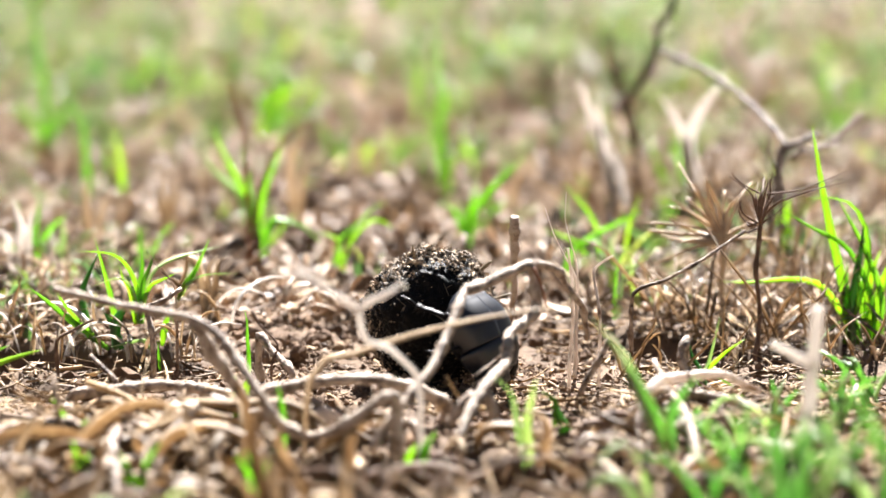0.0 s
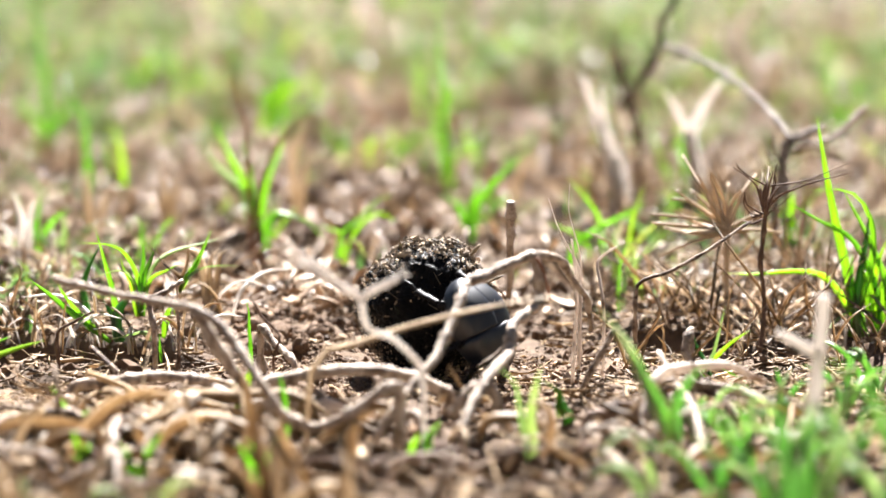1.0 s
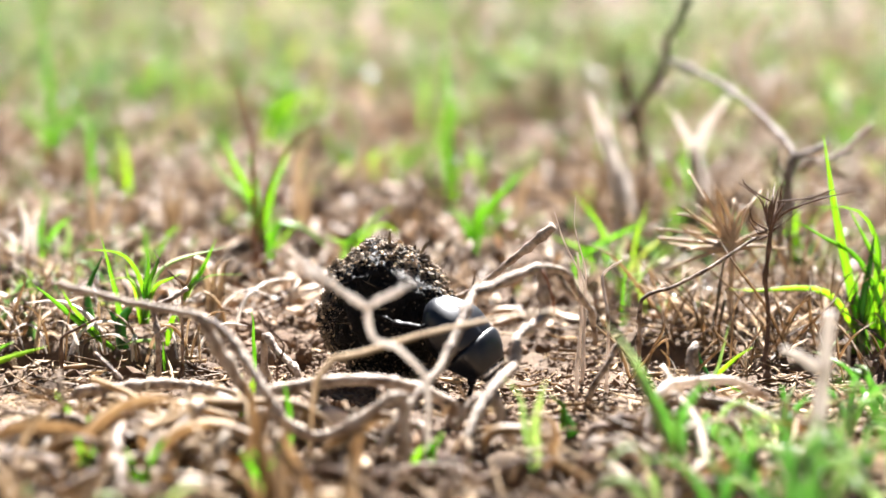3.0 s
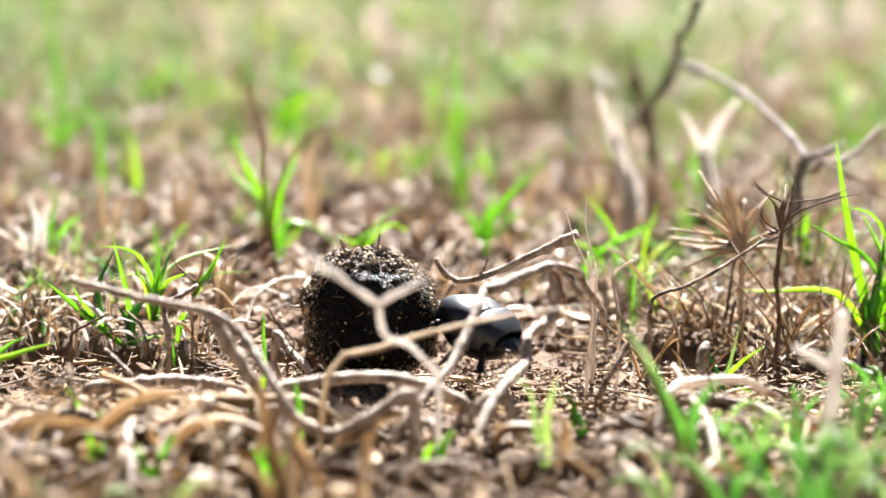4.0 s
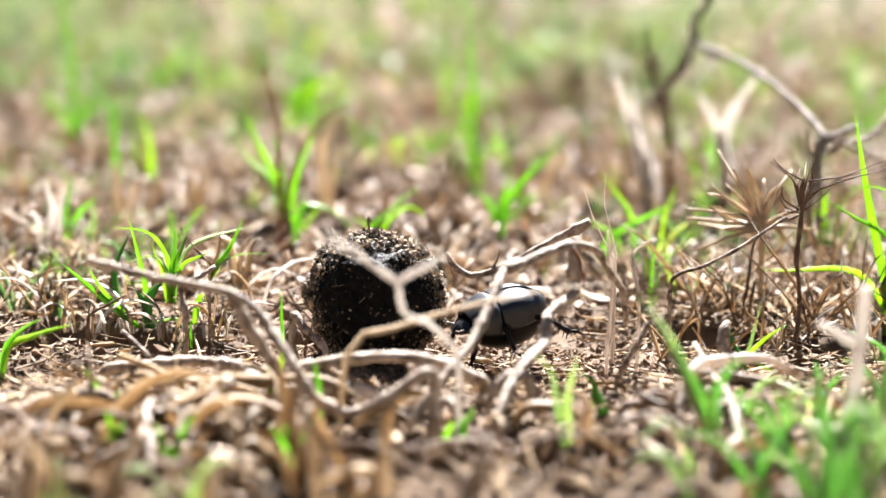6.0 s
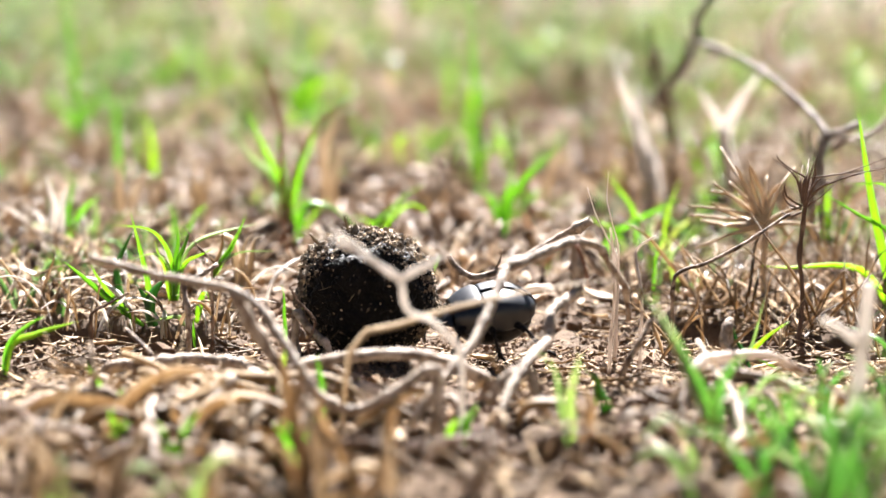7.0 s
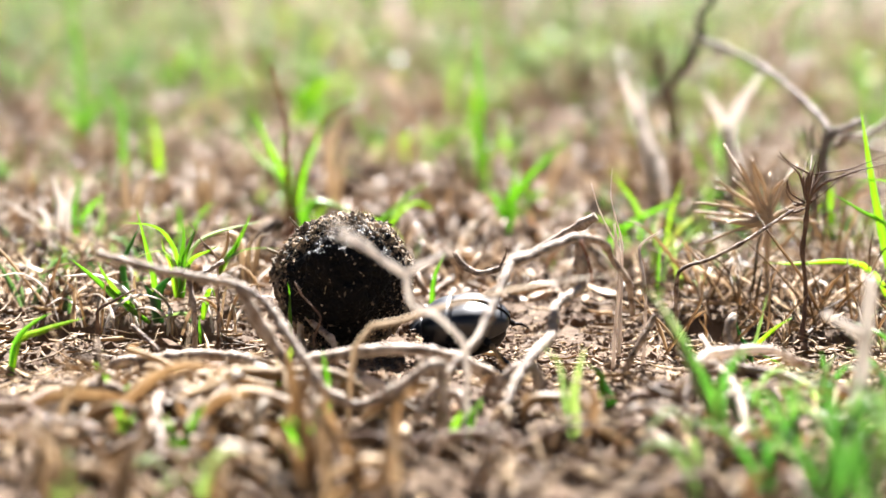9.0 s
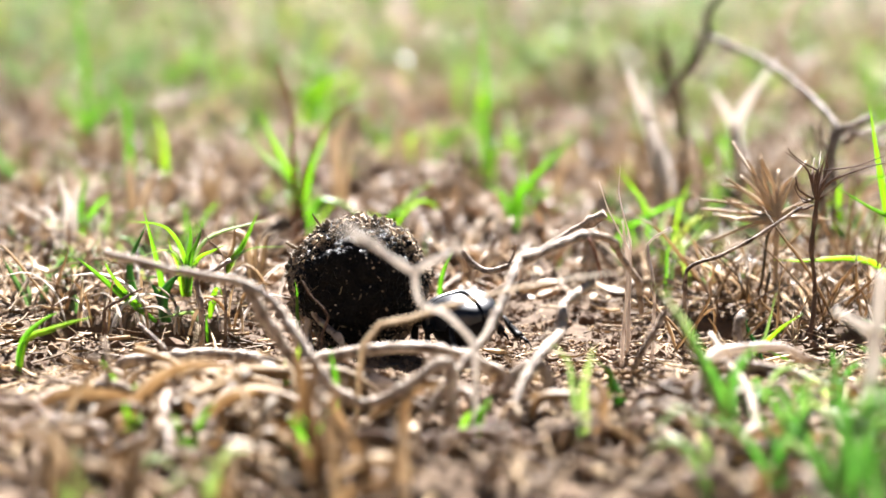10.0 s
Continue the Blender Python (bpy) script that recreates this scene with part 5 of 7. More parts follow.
tuft("loose whitish dead straws by the green tuft", (-116.7, 60.0, -1.0), [(1.96235, [(-116.4, 60.0, -0.0), (-120.5, 58.5, 12.0), (-131.8, 64.7, 16.9), (-140.3, 42.6, 21.1)], chalk_leaf), (1.5846, [(-119.2, 60.0, -0.0), (-119.4, 62.6, 11.1), (-117.1, 48.5, 20.5), (-116.1, 40.1, 21.0)], pale_leaf), (0.91221, [(-114.8, 60.0, -0.0), (-116.3, 65.9, 4.2), (-115.6, 55.1, 9.8), (-115.8, 46.5, 12.6)], dry_part), (0.934578, [(-119.7, 60.0, -0.0), (-120.8, 59.3, 5.3), (-122.9, 55.3, 9.0), (-129.9, 71.6, 6.0)], chalk_leaf), (1.89771, [(-117.1, 60.0, -0.0), (-116.9, 55.1, 7.9), (-120.5, 64.2, 9.5), (-125.3, 75.7, 4.5)], pale_leaf), (1.07742, [(-120.9, 60.0, -0.0), (-122.3, 65.5, 3.9), (-123.8, 67.8, 6.3), (-126.1, 71.4, 2.7)], dry_part), (0.980201, [(-117.5, 60.0, -0.0), (-119.9, 59.6, 6.7), (-125.2, 56.4, 11.1), (-134.1, 62.2, 6.6)], chalk_leaf)], pale_leaf, "dead_grass_tuft", "grass", "dead grass tufts")
tuft("loose whitish dead straws by the green tuft", (-101.7, 50.0, -1.0), [(1.86961, [(-106.3, 50.0, -0.0), (-105.0, 44.6, 7.4), (-105.4, 51.1, 9.3), (-103.5, 42.9, 8.8)], chalk_leaf), (1.94815, [(-101.6, 50.0, -0.0), (-97.7, 45.0, 9.7), (-92.6, 54.7, 12.1), (-86.1, 66.8, 6.8)], pale_leaf), (1.37923, [(-98.9, 50.0, -0.0), (-99.2, 55.7, 4.3), (-98.0, 55.3, 7.6), (-94.0, 36.6, 11.8)], dry_part), (0.977967, [(-98.6, 50.0, -0.0), (-98.7, 52.5, 8.7), (-98.7, 54.1, 13.4), (-100.1, 64.2, 8.8)], chalk_leaf), (1.55925, [(-97.0, 50.0, -0.0), (-98.4, 54.8, 8.5), (-100.2, 54.8, 13.8), (-100.8, 42.3, 16.1)], pale_leaf), (1.39713, [(-103.1, 50.0, -0.0), (-107.1, 52.2, 11.2), (-117.1, 59.3, 16.0), (-128.1, 56.6, 15.9)], dry_part), (1.8719, [(-104.9, 50.0, -0.0), (-106.8, 48.7, 6.2), (-110.9, 44.7, 10.3), (-115.6, 35.9, 11.8)], chalk_leaf), (1.47371, [(-104.8, 50.0, -0.0), (-104.3, 44.1, 7.0), (-108.2, 60.9, 6.0), (-107.7, 48.2, 9.2)], pale_leaf)], pale_leaf, "dead_grass_tuft", "grass", "dead grass tufts")
tuft("loose whitish dead straws by the green tuft", (-89.1, 55.0, -1.0), [(1.04694, [(-92.0, 55.0, -0.0), (-93.6, 60.8, 5.4), (-94.4, 52.8, 11.0), (-95.2, 41.4, 13.7)], chalk_leaf), (1.03244, [(-89.2, 55.0, -0.0), (-88.2, 53.0, 10.5), (-85.9, 45.9, 17.6), (-88.1, 73.8, 11.2)], pale_leaf), (1.74367, [(-87.9, 55.0, -0.0), (-90.0, 53.6, 7.7), (-94.5, 48.7, 12.9), (-102.5, 56.7, 8.5)], dry_part), (1.60358, [(-85.6, 55.0, -0.0), (-82.4, 54.2, 8.1), (-75.5, 51.2, 13.1), (-68.2, 60.4, 10.6)], chalk_leaf), (1.53128, [(-84.3, 55.0, -0.0), (-84.2, 52.3, 7.2), (-85.3, 55.7, 9.9), (-84.4, 40.8, 10.5)], pale_leaf), (1.79595, [(-87.6, 55.0, -0.0), (-84.9, 55.5, 10.3), (-77.8, 43.2, 18.6), (-70.2, 36.5, 19.6)], dry_part)], pale_leaf, "dead_grass_tuft", "grass", "dead grass tufts")
tuft("loose whitish dead straws by the green tuft", (-139.8, 60.0, -1.0), [(0.938685, [(-144.3, 60.0, -0.0), (-148.8, 63.6, 11.0), (-154.4, 49.3, 20.5), (-170.9, 68.4, 14.5)], chalk_leaf), (1.10781, [(-141.3, 60.0, -0.0), (-140.1, 62.7, 7.7), (-133.8, 48.2, 15.6), (-129.6, 46.7, 14.5)], pale_leaf), (1.59574, [(-135.8, 60.0, -0.0), (-138.1, 60.3, 10.5), (-142.2, 54.1, 17.6), (-149.1, 53.1, 16.7)], dry_part), (1.25254, [(-136.8, 60.0, -0.0), (-138.5, 59.4, 6.8), (-145.0, 68.4, 8.4), (-146.9, 50.1, 9.2)], chalk_leaf), (1.74706, [(-139.8, 60.0, -0.0), (-138.0, 54.4, 12.4), (-137.4, 55.1, 18.3), (-136.9, 56.2, 19.5)], pale_leaf)], pale_leaf, "dead_grass_tuft", "grass", "dead grass tufts")
tuft("loose whitish dead straws by the green tuft", (-81.6, 90.0, -1.0), [(1.98282, [(-76.8, 90.0, -0.0), (-72.8, 89.4, 13.0), (-65.7, 100.9, 17.6), (-53.7, 80.8, 23.1)], chalk_leaf), (0.921267, [(-85.7, 90.0, -0.0), (-83.2, 89.5, 9.9), (-78.3, 90.3, 15.0), (-71.8, 88.0, 12.8)], pale_leaf), (1.91909, [(-78.8, 90.0, -0.0), (-80.7, 86.1, 11.2), (-86.0, 85.4, 16.9), (-93.9, 91.2, 14.4)], dry_part), (1.68396, [(-84.6, 90.0, -0.0), (-80.5, 88.7, 11.2), (-71.2, 80.1, 19.0), (-62.6, 100.0, 12.1)], chalk_leaf)], pale_leaf, "dead_grass_tuft", "grass", "dead grass tufts")
tuft("loose whitish dead straws by the green tuft", (-151.7, 80.0, -1.0), [(1.8639, [(-149.4, 80.0, -0.1), (-151.3, 82.5, 6.0), (-153.8, 79.4, 10.2), (-155.1, 65.5, 10.5)], chalk_leaf), (1.76888, [(-150.9, 80.0, -0.1), (-149.6, 77.3, 7.7), (-148.9, 79.4, 11.1), (-150.3, 91.0, 7.4)], pale_leaf), (1.70262, [(-152.4, 80.0, -0.1), (-151.4, 82.3, 5.6), (-148.3, 81.4, 9.2), (-142.0, 67.8, 11.1)], dry_part), (1.73379, [(-153.9, 80.0, -0.1), (-155.8, 85.7, 3.8), (-157.9, 86.7, 6.3), (-159.5, 83.4, 7.8)], chalk_leaf), (1.87931, [(-152.7, 80.0, -0.1), (-150.8, 77.1, 10.9), (-147.7, 72.1, 17.6), (-143.6, 63.9, 19.4)], pale_leaf)], pale_leaf, "dead_grass_tuft", "grass", "dead grass tufts")
tuft("loose whitish dead straws by the green tuft", (-129.5, 100.0, -1.0), [(1.19531, [(-127.5, 100.0, -0.0), (-129.5, 105.3, 6.0), (-131.4, 101.0, 10.9), (-131.4, 83.2, 15.2)], chalk_leaf), (1.44493, [(-130.6, 100.0, -0.0), (-132.6, 100.7, 10.4), (-138.4, 105.7, 15.2), (-139.6, 80.7, 19.3)], pale_leaf), (1.87198, [(-128.8, 100.0, -0.0), (-130.3, 98.5, 10.0), (-134.6, 98.4, 15.3), (-138.4, 87.5, 13.9)], dry_part), (1.48378, [(-125.7, 100.0, -0.0), (-126.9, 102.4, 10.2), (-130.3, 108.6, 14.8), (-128.2, 80.5, 20.5)], chalk_leaf), (1.04715, [(-132.8, 100.0, -0.0), (-133.3, 102.8, 6.6), (-133.6, 101.3, 11.0), (-138.1, 119.8, 3.4)], pale_leaf)], pale_leaf, "dead_grass_tuft", "grass", "dead grass tufts")
tuft("loose whitish dead straws by the green tuft", (-103.1, 100.0, -1.0), [(1.53623, [(-98.0, 100.0, -0.0), (-98.7, 99.3, 11.8), (-99.9, 91.8, 19.6), (-103.7, 96.4, 16.6)], chalk_leaf), (1.66512, [(-99.7, 100.0, -0.0), (-95.9, 104.3, 9.5), (-86.6, 101.9, 15.7), (-75.3, 101.6, 13.1)], pale_leaf), (1.07205, [(-102.9, 100.0, -0.0), (-107.8, 103.8, 9.6), (-118.6, 108.6, 14.3), (-128.2, 89.9, 17.9)], dry_part), (1.50849, [(-101.9, 100.0, -0.0), (-99.4, 97.1, 7.6), (-96.1, 102.5, 10.2), (-89.9, 94.3, 11.9)], chalk_leaf), (1.54902, [(-99.1, 100.0, -0.0), (-94.7, 99.0, 9.6), (-86.6, 107.2, 13.0), (-72.7, 83.4, 16.2)], pale_leaf)], pale_leaf, "dead_grass_tuft", "grass", "dead grass tufts")
tuft("curled bleached dead leaf on the heaped litter", (-100.7, -88.0, -1.0), [(5.5, [(-100.7, -88.0, 1.8), (-95.8, -88.0, 12.7), (-85.0, -88.0, 21.8), (-73.0, -88.0, 22.4), (-66.4, -88.0, 15.9)])], dry_part, "dead_leaf", "leaf", "heaped dead leaves")
tuft("curled bleached dead leaf on the heaped litter", (-79.5, -78.0, -1.0), [(4.5, [(-79.5, -78.0, 1.9), (-83.8, -78.0, 10.6), (-74.5, -78.0, 15.4), (-63.6, -78.0, 22.5)])], dry_part, "dead_leaf", "leaf", "heaped dead leaves")
tuft("curled bleached dead leaf on the heaped litter", (-111.8, -93.0, -1.0), [(5, [(-111.8, -93.0, 1.7), (-103.9, -93.0, 11.1), (-94.9, -93.0, 12.6), (-87.7, -93.0, 6.4)])], dry_part, "dead_leaf", "leaf", "heaped dead leaves")
tuft("curled bleached dead leaf on the heaped litter", (-35.8, -62.0, -1.0), [(5, [(-35.8, -62.0, 1.9), (-27.8, -62.0, 8.5), (-19.9, -62.0, 12.6), (-10.4, -62.0, 11.0)])], dry_part, "dead_leaf", "leaf", "heaped dead leaves")
tuft("curled bleached dead leaf on the heaped litter", (-21.9, -93.0, -1.0), [(5, [(-21.9, -93.0, 1.8), (-24.8, -93.0, 11.1), (-21.7, -93.0, 17.3), (-14.3, -93.0, 19.6)])], dry_part, "dead_leaf", "leaf", "heaped dead leaves")
tuft("curled bleached dead leaf on the heaped litter", (8.6, -62.0, -1.0), [(4.5, [(8.6, -62.0, 1.9), (11.7, -62.0, 8.5), (22.8, -62.0, 8.5), (33.9, -62.0, 3.6)])], dry_part, "dead_leaf", "leaf", "heaped dead leaves")
tuft("curled bleached dead leaf on the heaped litter", (-55.3, -88.0, -1.0), [(4, [(-55.3, -88.0, 1.8), (-52.1, -88.0, 12.7), (-52.7, -88.0, 22.1), (-54.8, -88.0, 31.4)])], dry_part, "dead_leaf", "leaf", "heaped dead leaves")
tuft("curled bleached dead leaf on the heaped litter", (-45.6, -113.0, -1.0), [(4, [(-45.6, -113.0, 2.1), (-47.5, -113.0, 14.0), (-48.1, -113.0, 23.0), (-45.1, -113.0, 33.3)])], dry_part, "dead_leaf", "leaf", "heaped dead leaves")
tuft("curled bleached dead leaf on the heaped litter", (-35.5, -113.0, -1.0), [(3.6, [(-35.5, -113.0, 2.1), (-36.8, -113.0, 9.6), (-41.0, -113.0, 17.0), (-42.3, -113.0, 25.9)])], dry_part, "dead_leaf", "leaf", "heaped dead leaves")
tuft("curled bleached dead leaf on the heaped litter", (25.3, -78.0, -1.0), [(3.6, [(25.3, -78.0, 1.9), (28.3, -78.0, 9.9), (26.7, -78.0, 16.2), (20.5, -78.0, 18.6)])], dry_part, "dead_leaf", "leaf", "heaped dead leaves")
tuft("soft green grass tuft in the dead litter", (70.5, -61.0, -1.0), [(2.38597, [(70.0, -61.0, 1.7), (68.2, -64.5, 7.5), (66.5, -62.6, 11.1), (64.5, -53.8, 11.4)], leaf_grey), (3.19225, [(71.8, -61.0, 1.7), (71.5, -62.9, 8.1), (72.8, -53.9, 10.8), (72.6, -57.6, 11.9)], leaf_soft), (3.07827, [(71.1, -61.0, 1.7), (69.6, -58.2, 6.5), (67.4, -54.9, 10.6), (62.7, -58.5, 11.9)], leaf_soft), (3.33349, [(69.4, -61.0, 1.7), (68.3, -58.5, 6.4), (66.8, -53.9, 9.8), (61.2, -72.8, 17.9)], leaf_soft), (2.69674, [(70.5, -61.0, 1.7), (73.4, -60.2, 9.5), (77.4, -62.1, 17.0), (84.1, -65.7, 18.7)], leaf_grey), (2.82265, [(72.8, -61.0, 1.7), (70.3, -59.8, 7.7), (66.6, -57.8, 12.7), (60.2, -56.8, 13.0)], leaf_grey), (2.72311, [(69.0, -61.0, 1.7), (69.7, -60.3, 7.7), (71.0, -58.8, 12.8), (72.2, -65.2, 15.3)], leaf_soft)], leaf_mat, "grass_tuft", "grass", "grass tufts")
tuft("soft green grass tuft in the dead litter", (77.8, -98.0, -1.0), [(2.4849, [(78.3, -98.0, 1.9), (75.5, -99.4, 11.2), (71.3, -103.2, 20.1), (64.7, -109.0, 24.3)], leaf_soft), (2.5468, [(75.6, -98.0, 1.9), (78.2, -94.3, 10.7), (81.4, -93.6, 19.2), (88.1, -87.4, 20.1)], leaf_grey), (2.36373, [(77.5, -98.0, 1.9), (76.0, -98.9, 8.2), (75.3, -90.6, 11.0), (69.5, -109.8, 17.9)], leaf_grey), (2.88575, [(80.0, -98.0, 1.9), (78.5, -98.5, 11.2), (75.8, -102.7, 20.3), (72.1, -107.3, 26.7)], leaf_soft), (2.24907, [(76.2, -98.0, 1.9), (73.3, -98.1, 10.4), (68.5, -102.0, 19.0), (61.0, -107.1, 25.6)], leaf_soft), (2.72658, [(76.5, -98.0, 1.9), (77.2, -98.1, 8.0), (77.7, -102.5, 14.6), (81.1, -94.5, 13.9)], leaf_grey), (2.49087, [(76.7, -98.0, 1.9), (76.2, -100.3, 7.8), (75.8, -102.3, 13.0), (75.0, -106.6, 17.0)], leaf_soft), (3.28114, [(77.4, -98.0, 1.9), (77.9, -96.8, 11.6), (79.1, -93.3, 19.5), (79.8, -98.1, 25.5)], leaf_grey)], leaf_mat, "grass_tuft", "grass", "grass tufts")
tuft("soft green grass tuft in the dead litter", (91.5, -113.0, -1.0), [(2.39855, [(93.4, -113.0, 2.1), (96.4, -114.6, 11.4), (101.8, -113.5, 18.8), (109.7, -117.4, 24.8)], leaf_grey), (3.30736, [(90.5, -113.0, 2.1), (92.2, -109.3, 10.5), (92.1, -119.8, 21.8), (98.9, -101.9, 22.4)], leaf_grey), (2.52333, [(92.6, -113.0, 2.1), (91.9, -110.1, 10.3), (90.9, -107.1, 17.4), (87.2, -113.9, 23.2)], leaf_soft), (3.30683, [(89.3, -113.0, 2.1), (91.2, -116.9, 10.2), (97.1, -107.0, 13.1), (104.4, -105.6, 13.2)], leaf_grey), (3.00578, [(90.2, -113.0, 2.1), (90.1, -114.4, 13.1), (92.0, -106.7, 20.0), (91.8, -113.7, 27.0)], leaf_grey), (2.87297, [(89.8, -113.0, 2.1), (85.3, -114.9, 12.2), (80.4, -108.6, 18.6), (68.6, -123.1, 23.1)], leaf_grey), (3.35184, [(89.6, -113.0, 2.1), (87.8, -113.4, 9.8), (84.7, -117.7, 17.7), (81.2, -115.7, 21.6)], leaf_soft), (3.26241, [(92.0, -113.0, 2.1), (89.4, -112.9, 8.3), (85.4, -114.1, 14.1), (80.5, -106.4, 15.2)], leaf_grey)], leaf_mat, "grass_tuft", "grass", "grass tufts")
tuft("soft green grass tuft in the dead litter", (107.0, -93.0, -1.0), [(2.34181, [(106.9, -93.0, 1.8), (107.9, -92.5, 10.9), (108.8, -95.1, 19.7), (113.3, -88.0, 18.7)], leaf_soft), (2.40245, [(104.8, -93.0, 1.8), (102.5, -91.8, 10.9), (97.5, -99.1, 21.2), (94.4, -86.1, 18.2)], leaf_soft), (2.62815, [(108.5, -93.0, 1.8), (106.3, -90.9, 7.2), (103.6, -85.2, 10.7), (96.7, -88.8, 14.1)], leaf_soft), (2.88201, [(108.3, -93.0, 1.8), (109.0, -89.5, 9.9), (108.6, -92.9, 18.9), (110.0, -90.2, 20.7)], leaf_soft), (2.35991, [(107.7, -93.0, 1.8), (108.4, -96.3, 9.4), (110.2, -98.7, 15.7), (113.8, -100.7, 19.5)], leaf_soft), (3.25989, [(107.8, -93.0, 1.8), (104.2, -96.4, 11.4), (101.4, -90.7, 17.2), (93.8, -97.1, 23.8)], leaf_grey), (3.33927, [(104.8, -93.0, 1.8), (104.2, -90.4, 5.9), (103.1, -88.2, 9.6), (101.8, -82.1, 10.3)], leaf_soft)], leaf_mat, "grass_tuft", "grass", "grass tufts")
tuft("soft green grass tuft in the dead litter", (94.5, -50.0, -1.0), [(2.29228, [(96.9, -50.0, 1.8), (100.4, -46.6, 7.6), (105.8, -42.2, 12.3), (112.1, -50.5, 15.2)], leaf_grey), (3.31339, [(93.5, -50.0, 1.8), (94.0, -50.8, 9.4), (95.5, -48.4, 15.2), (98.0, -45.1, 18.5)], leaf_grey), (2.74226, [(94.6, -50.0, 1.8), (96.3, -47.6, 7.3), (98.0, -49.9, 13.4), (100.7, -54.5, 18.4)], leaf_soft), (3.03195, [(94.7, -50.0, 1.8), (92.4, -49.1, 6.3), (88.4, -52.2, 11.4), (83.5, -47.0, 12.8)], leaf_grey), (2.61688, [(95.1, -50.0, 1.8), (94.9, -47.6, 9.1), (95.0, -43.4, 14.9), (92.9, -50.4, 20.5)], leaf_soft), (2.48602, [(92.8, -50.0, 1.8), (95.0, -51.6, 9.4), (100.4, -42.8, 13.3), (107.3, -43.0, 14.1)], leaf_soft)], leaf_mat, "grass_tuft", "grass", "grass tufts")
tuft("soft green grass tuft in the dead litter", (68.1, -126.0, -1.0), [(2.49446, [(66.1, -126.0, 2.0), (67.6, -124.0, 8.3), (68.6, -130.7, 16.4), (71.2, -136.0, 22.1)], leaf_soft), (3.07759, [(69.0, -126.0, 2.0), (67.2, -124.8, 10.1), (65.2, -118.8, 15.7), (60.5, -120.7, 21.0)], leaf_soft), (2.69431, [(66.6, -126.0, 2.0), (62.1, -128.3, 11.2), (55.8, -129.2, 18.8), (45.8, -129.0, 21.4)], leaf_soft), (2.68074, [(67.3, -126.0, 2.0), (66.8, -128.6, 9.7), (66.2, -133.0, 17.1), (66.6, -131.3, 20.8)], leaf_soft)], leaf_mat, "grass_tuft", "grass", "grass tufts")
tuft("soft green grass tuft in the dead litter", (114.6, -38.0, -1.0), [(3.21831, [(112.9, -38.0, 1.7), (115.5, -35.4, 6.2), (117.4, -42.3, 12.6), (123.8, -38.6, 13.4)], leaf_grey), (3.24347, [(115.7, -38.0, 1.7), (118.2, -36.5, 7.9), (122.0, -34.8, 13.1), (125.6, -45.9, 17.4)], leaf_grey), (2.56618, [(116.6, -38.0, 1.7), (113.8, -36.8, 8.7), (110.4, -31.6, 13.7), (100.2, -49.1, 20.9)], leaf_soft), (3.1412, [(115.0, -38.0, 1.7), (115.3, -38.2, 9.9), (117.1, -32.7, 15.5), (115.3, -48.0, 23.5)], leaf_soft), (2.92562, [(115.6, -38.0, 1.7), (118.1, -37.8, 9.1), (123.6, -30.2, 13.7), (126.5, -48.0, 19.9)], leaf_soft), (2.24676, [(115.6, -38.0, 1.7), (115.8, -36.6, 9.6), (114.9, -40.6, 17.8), (113.9, -46.7, 22.4)], leaf_soft)], leaf_mat, "grass_tuft", "grass", "grass tufts")
tuft("soft green grass tuft in the dead litter", (129.7, -13.0, -1.0), [(2.20108, [(129.8, -13.0, 1.8), (134.0, -10.2, 9.6), (139.5, -11.0, 17.3), (145.8, -24.6, 23.8)], leaf_grey), (2.49905, [(128.2, -13.0, 1.8), (124.6, -11.1, 9.2), (117.8, -15.5, 17.2), (110.3, -4.4, 19.4)], leaf_soft), (3.10485, [(132.2, -13.0, 1.8), (129.5, -10.1, 7.6), (123.5, -16.2, 14.9), (118.0, -6.1, 15.3)], leaf_soft), (2.72466, [(129.6, -13.0, 1.8), (129.2, -9.2, 6.5), (126.1, -15.7, 13.1), (126.4, -2.2, 12.9)], leaf_soft), (2.81334, [(128.5, -13.0, 1.8), (126.0, -16.8, 10.3), (123.8, -16.8, 16.9), (123.3, -3.1, 14.9)], leaf_soft)], leaf_mat, "grass_tuft", "grass", "grass tufts")
tuft("soft green grass tuft in the dead litter", (108.9, -126.0, -1.0), [(2.31056, [(107.5, -126.0, 2.0), (102.2, -128.3, 13.6), (97.3, -119.1, 20.3), (86.8, -116.6, 24.1)], leaf_grey), (2.44448, [(109.2, -126.0, 2.0), (109.0, -129.3, 8.6), (110.7, -125.7, 12.2), (114.3, -118.9, 10.4)], leaf_soft), (2.99405, [(109.9, -126.0, 2.0), (111.1, -122.1, 7.0), (112.1, -119.6, 11.8), (113.2, -119.9, 14.8)], leaf_soft), (2.59377, [(108.1, -126.0, 2.0), (107.2, -122.1, 6.4), (104.1, -124.3, 12.1), (102.2, -114.2, 10.2)], leaf_grey), (3.32766, [(107.4, -126.0, 2.0), (105.5, -122.6, 6.6), (101.4, -123.2, 11.9), (96.6, -115.9, 10.6)], leaf_soft), (2.77453, [(107.3, -126.0, 2.0), (104.7, -125.6, 8.4), (100.8, -125.4, 14.1), (95.5, -120.2, 14.0)], leaf_grey)], leaf_mat, "grass_tuft", "grass", "grass tufts")
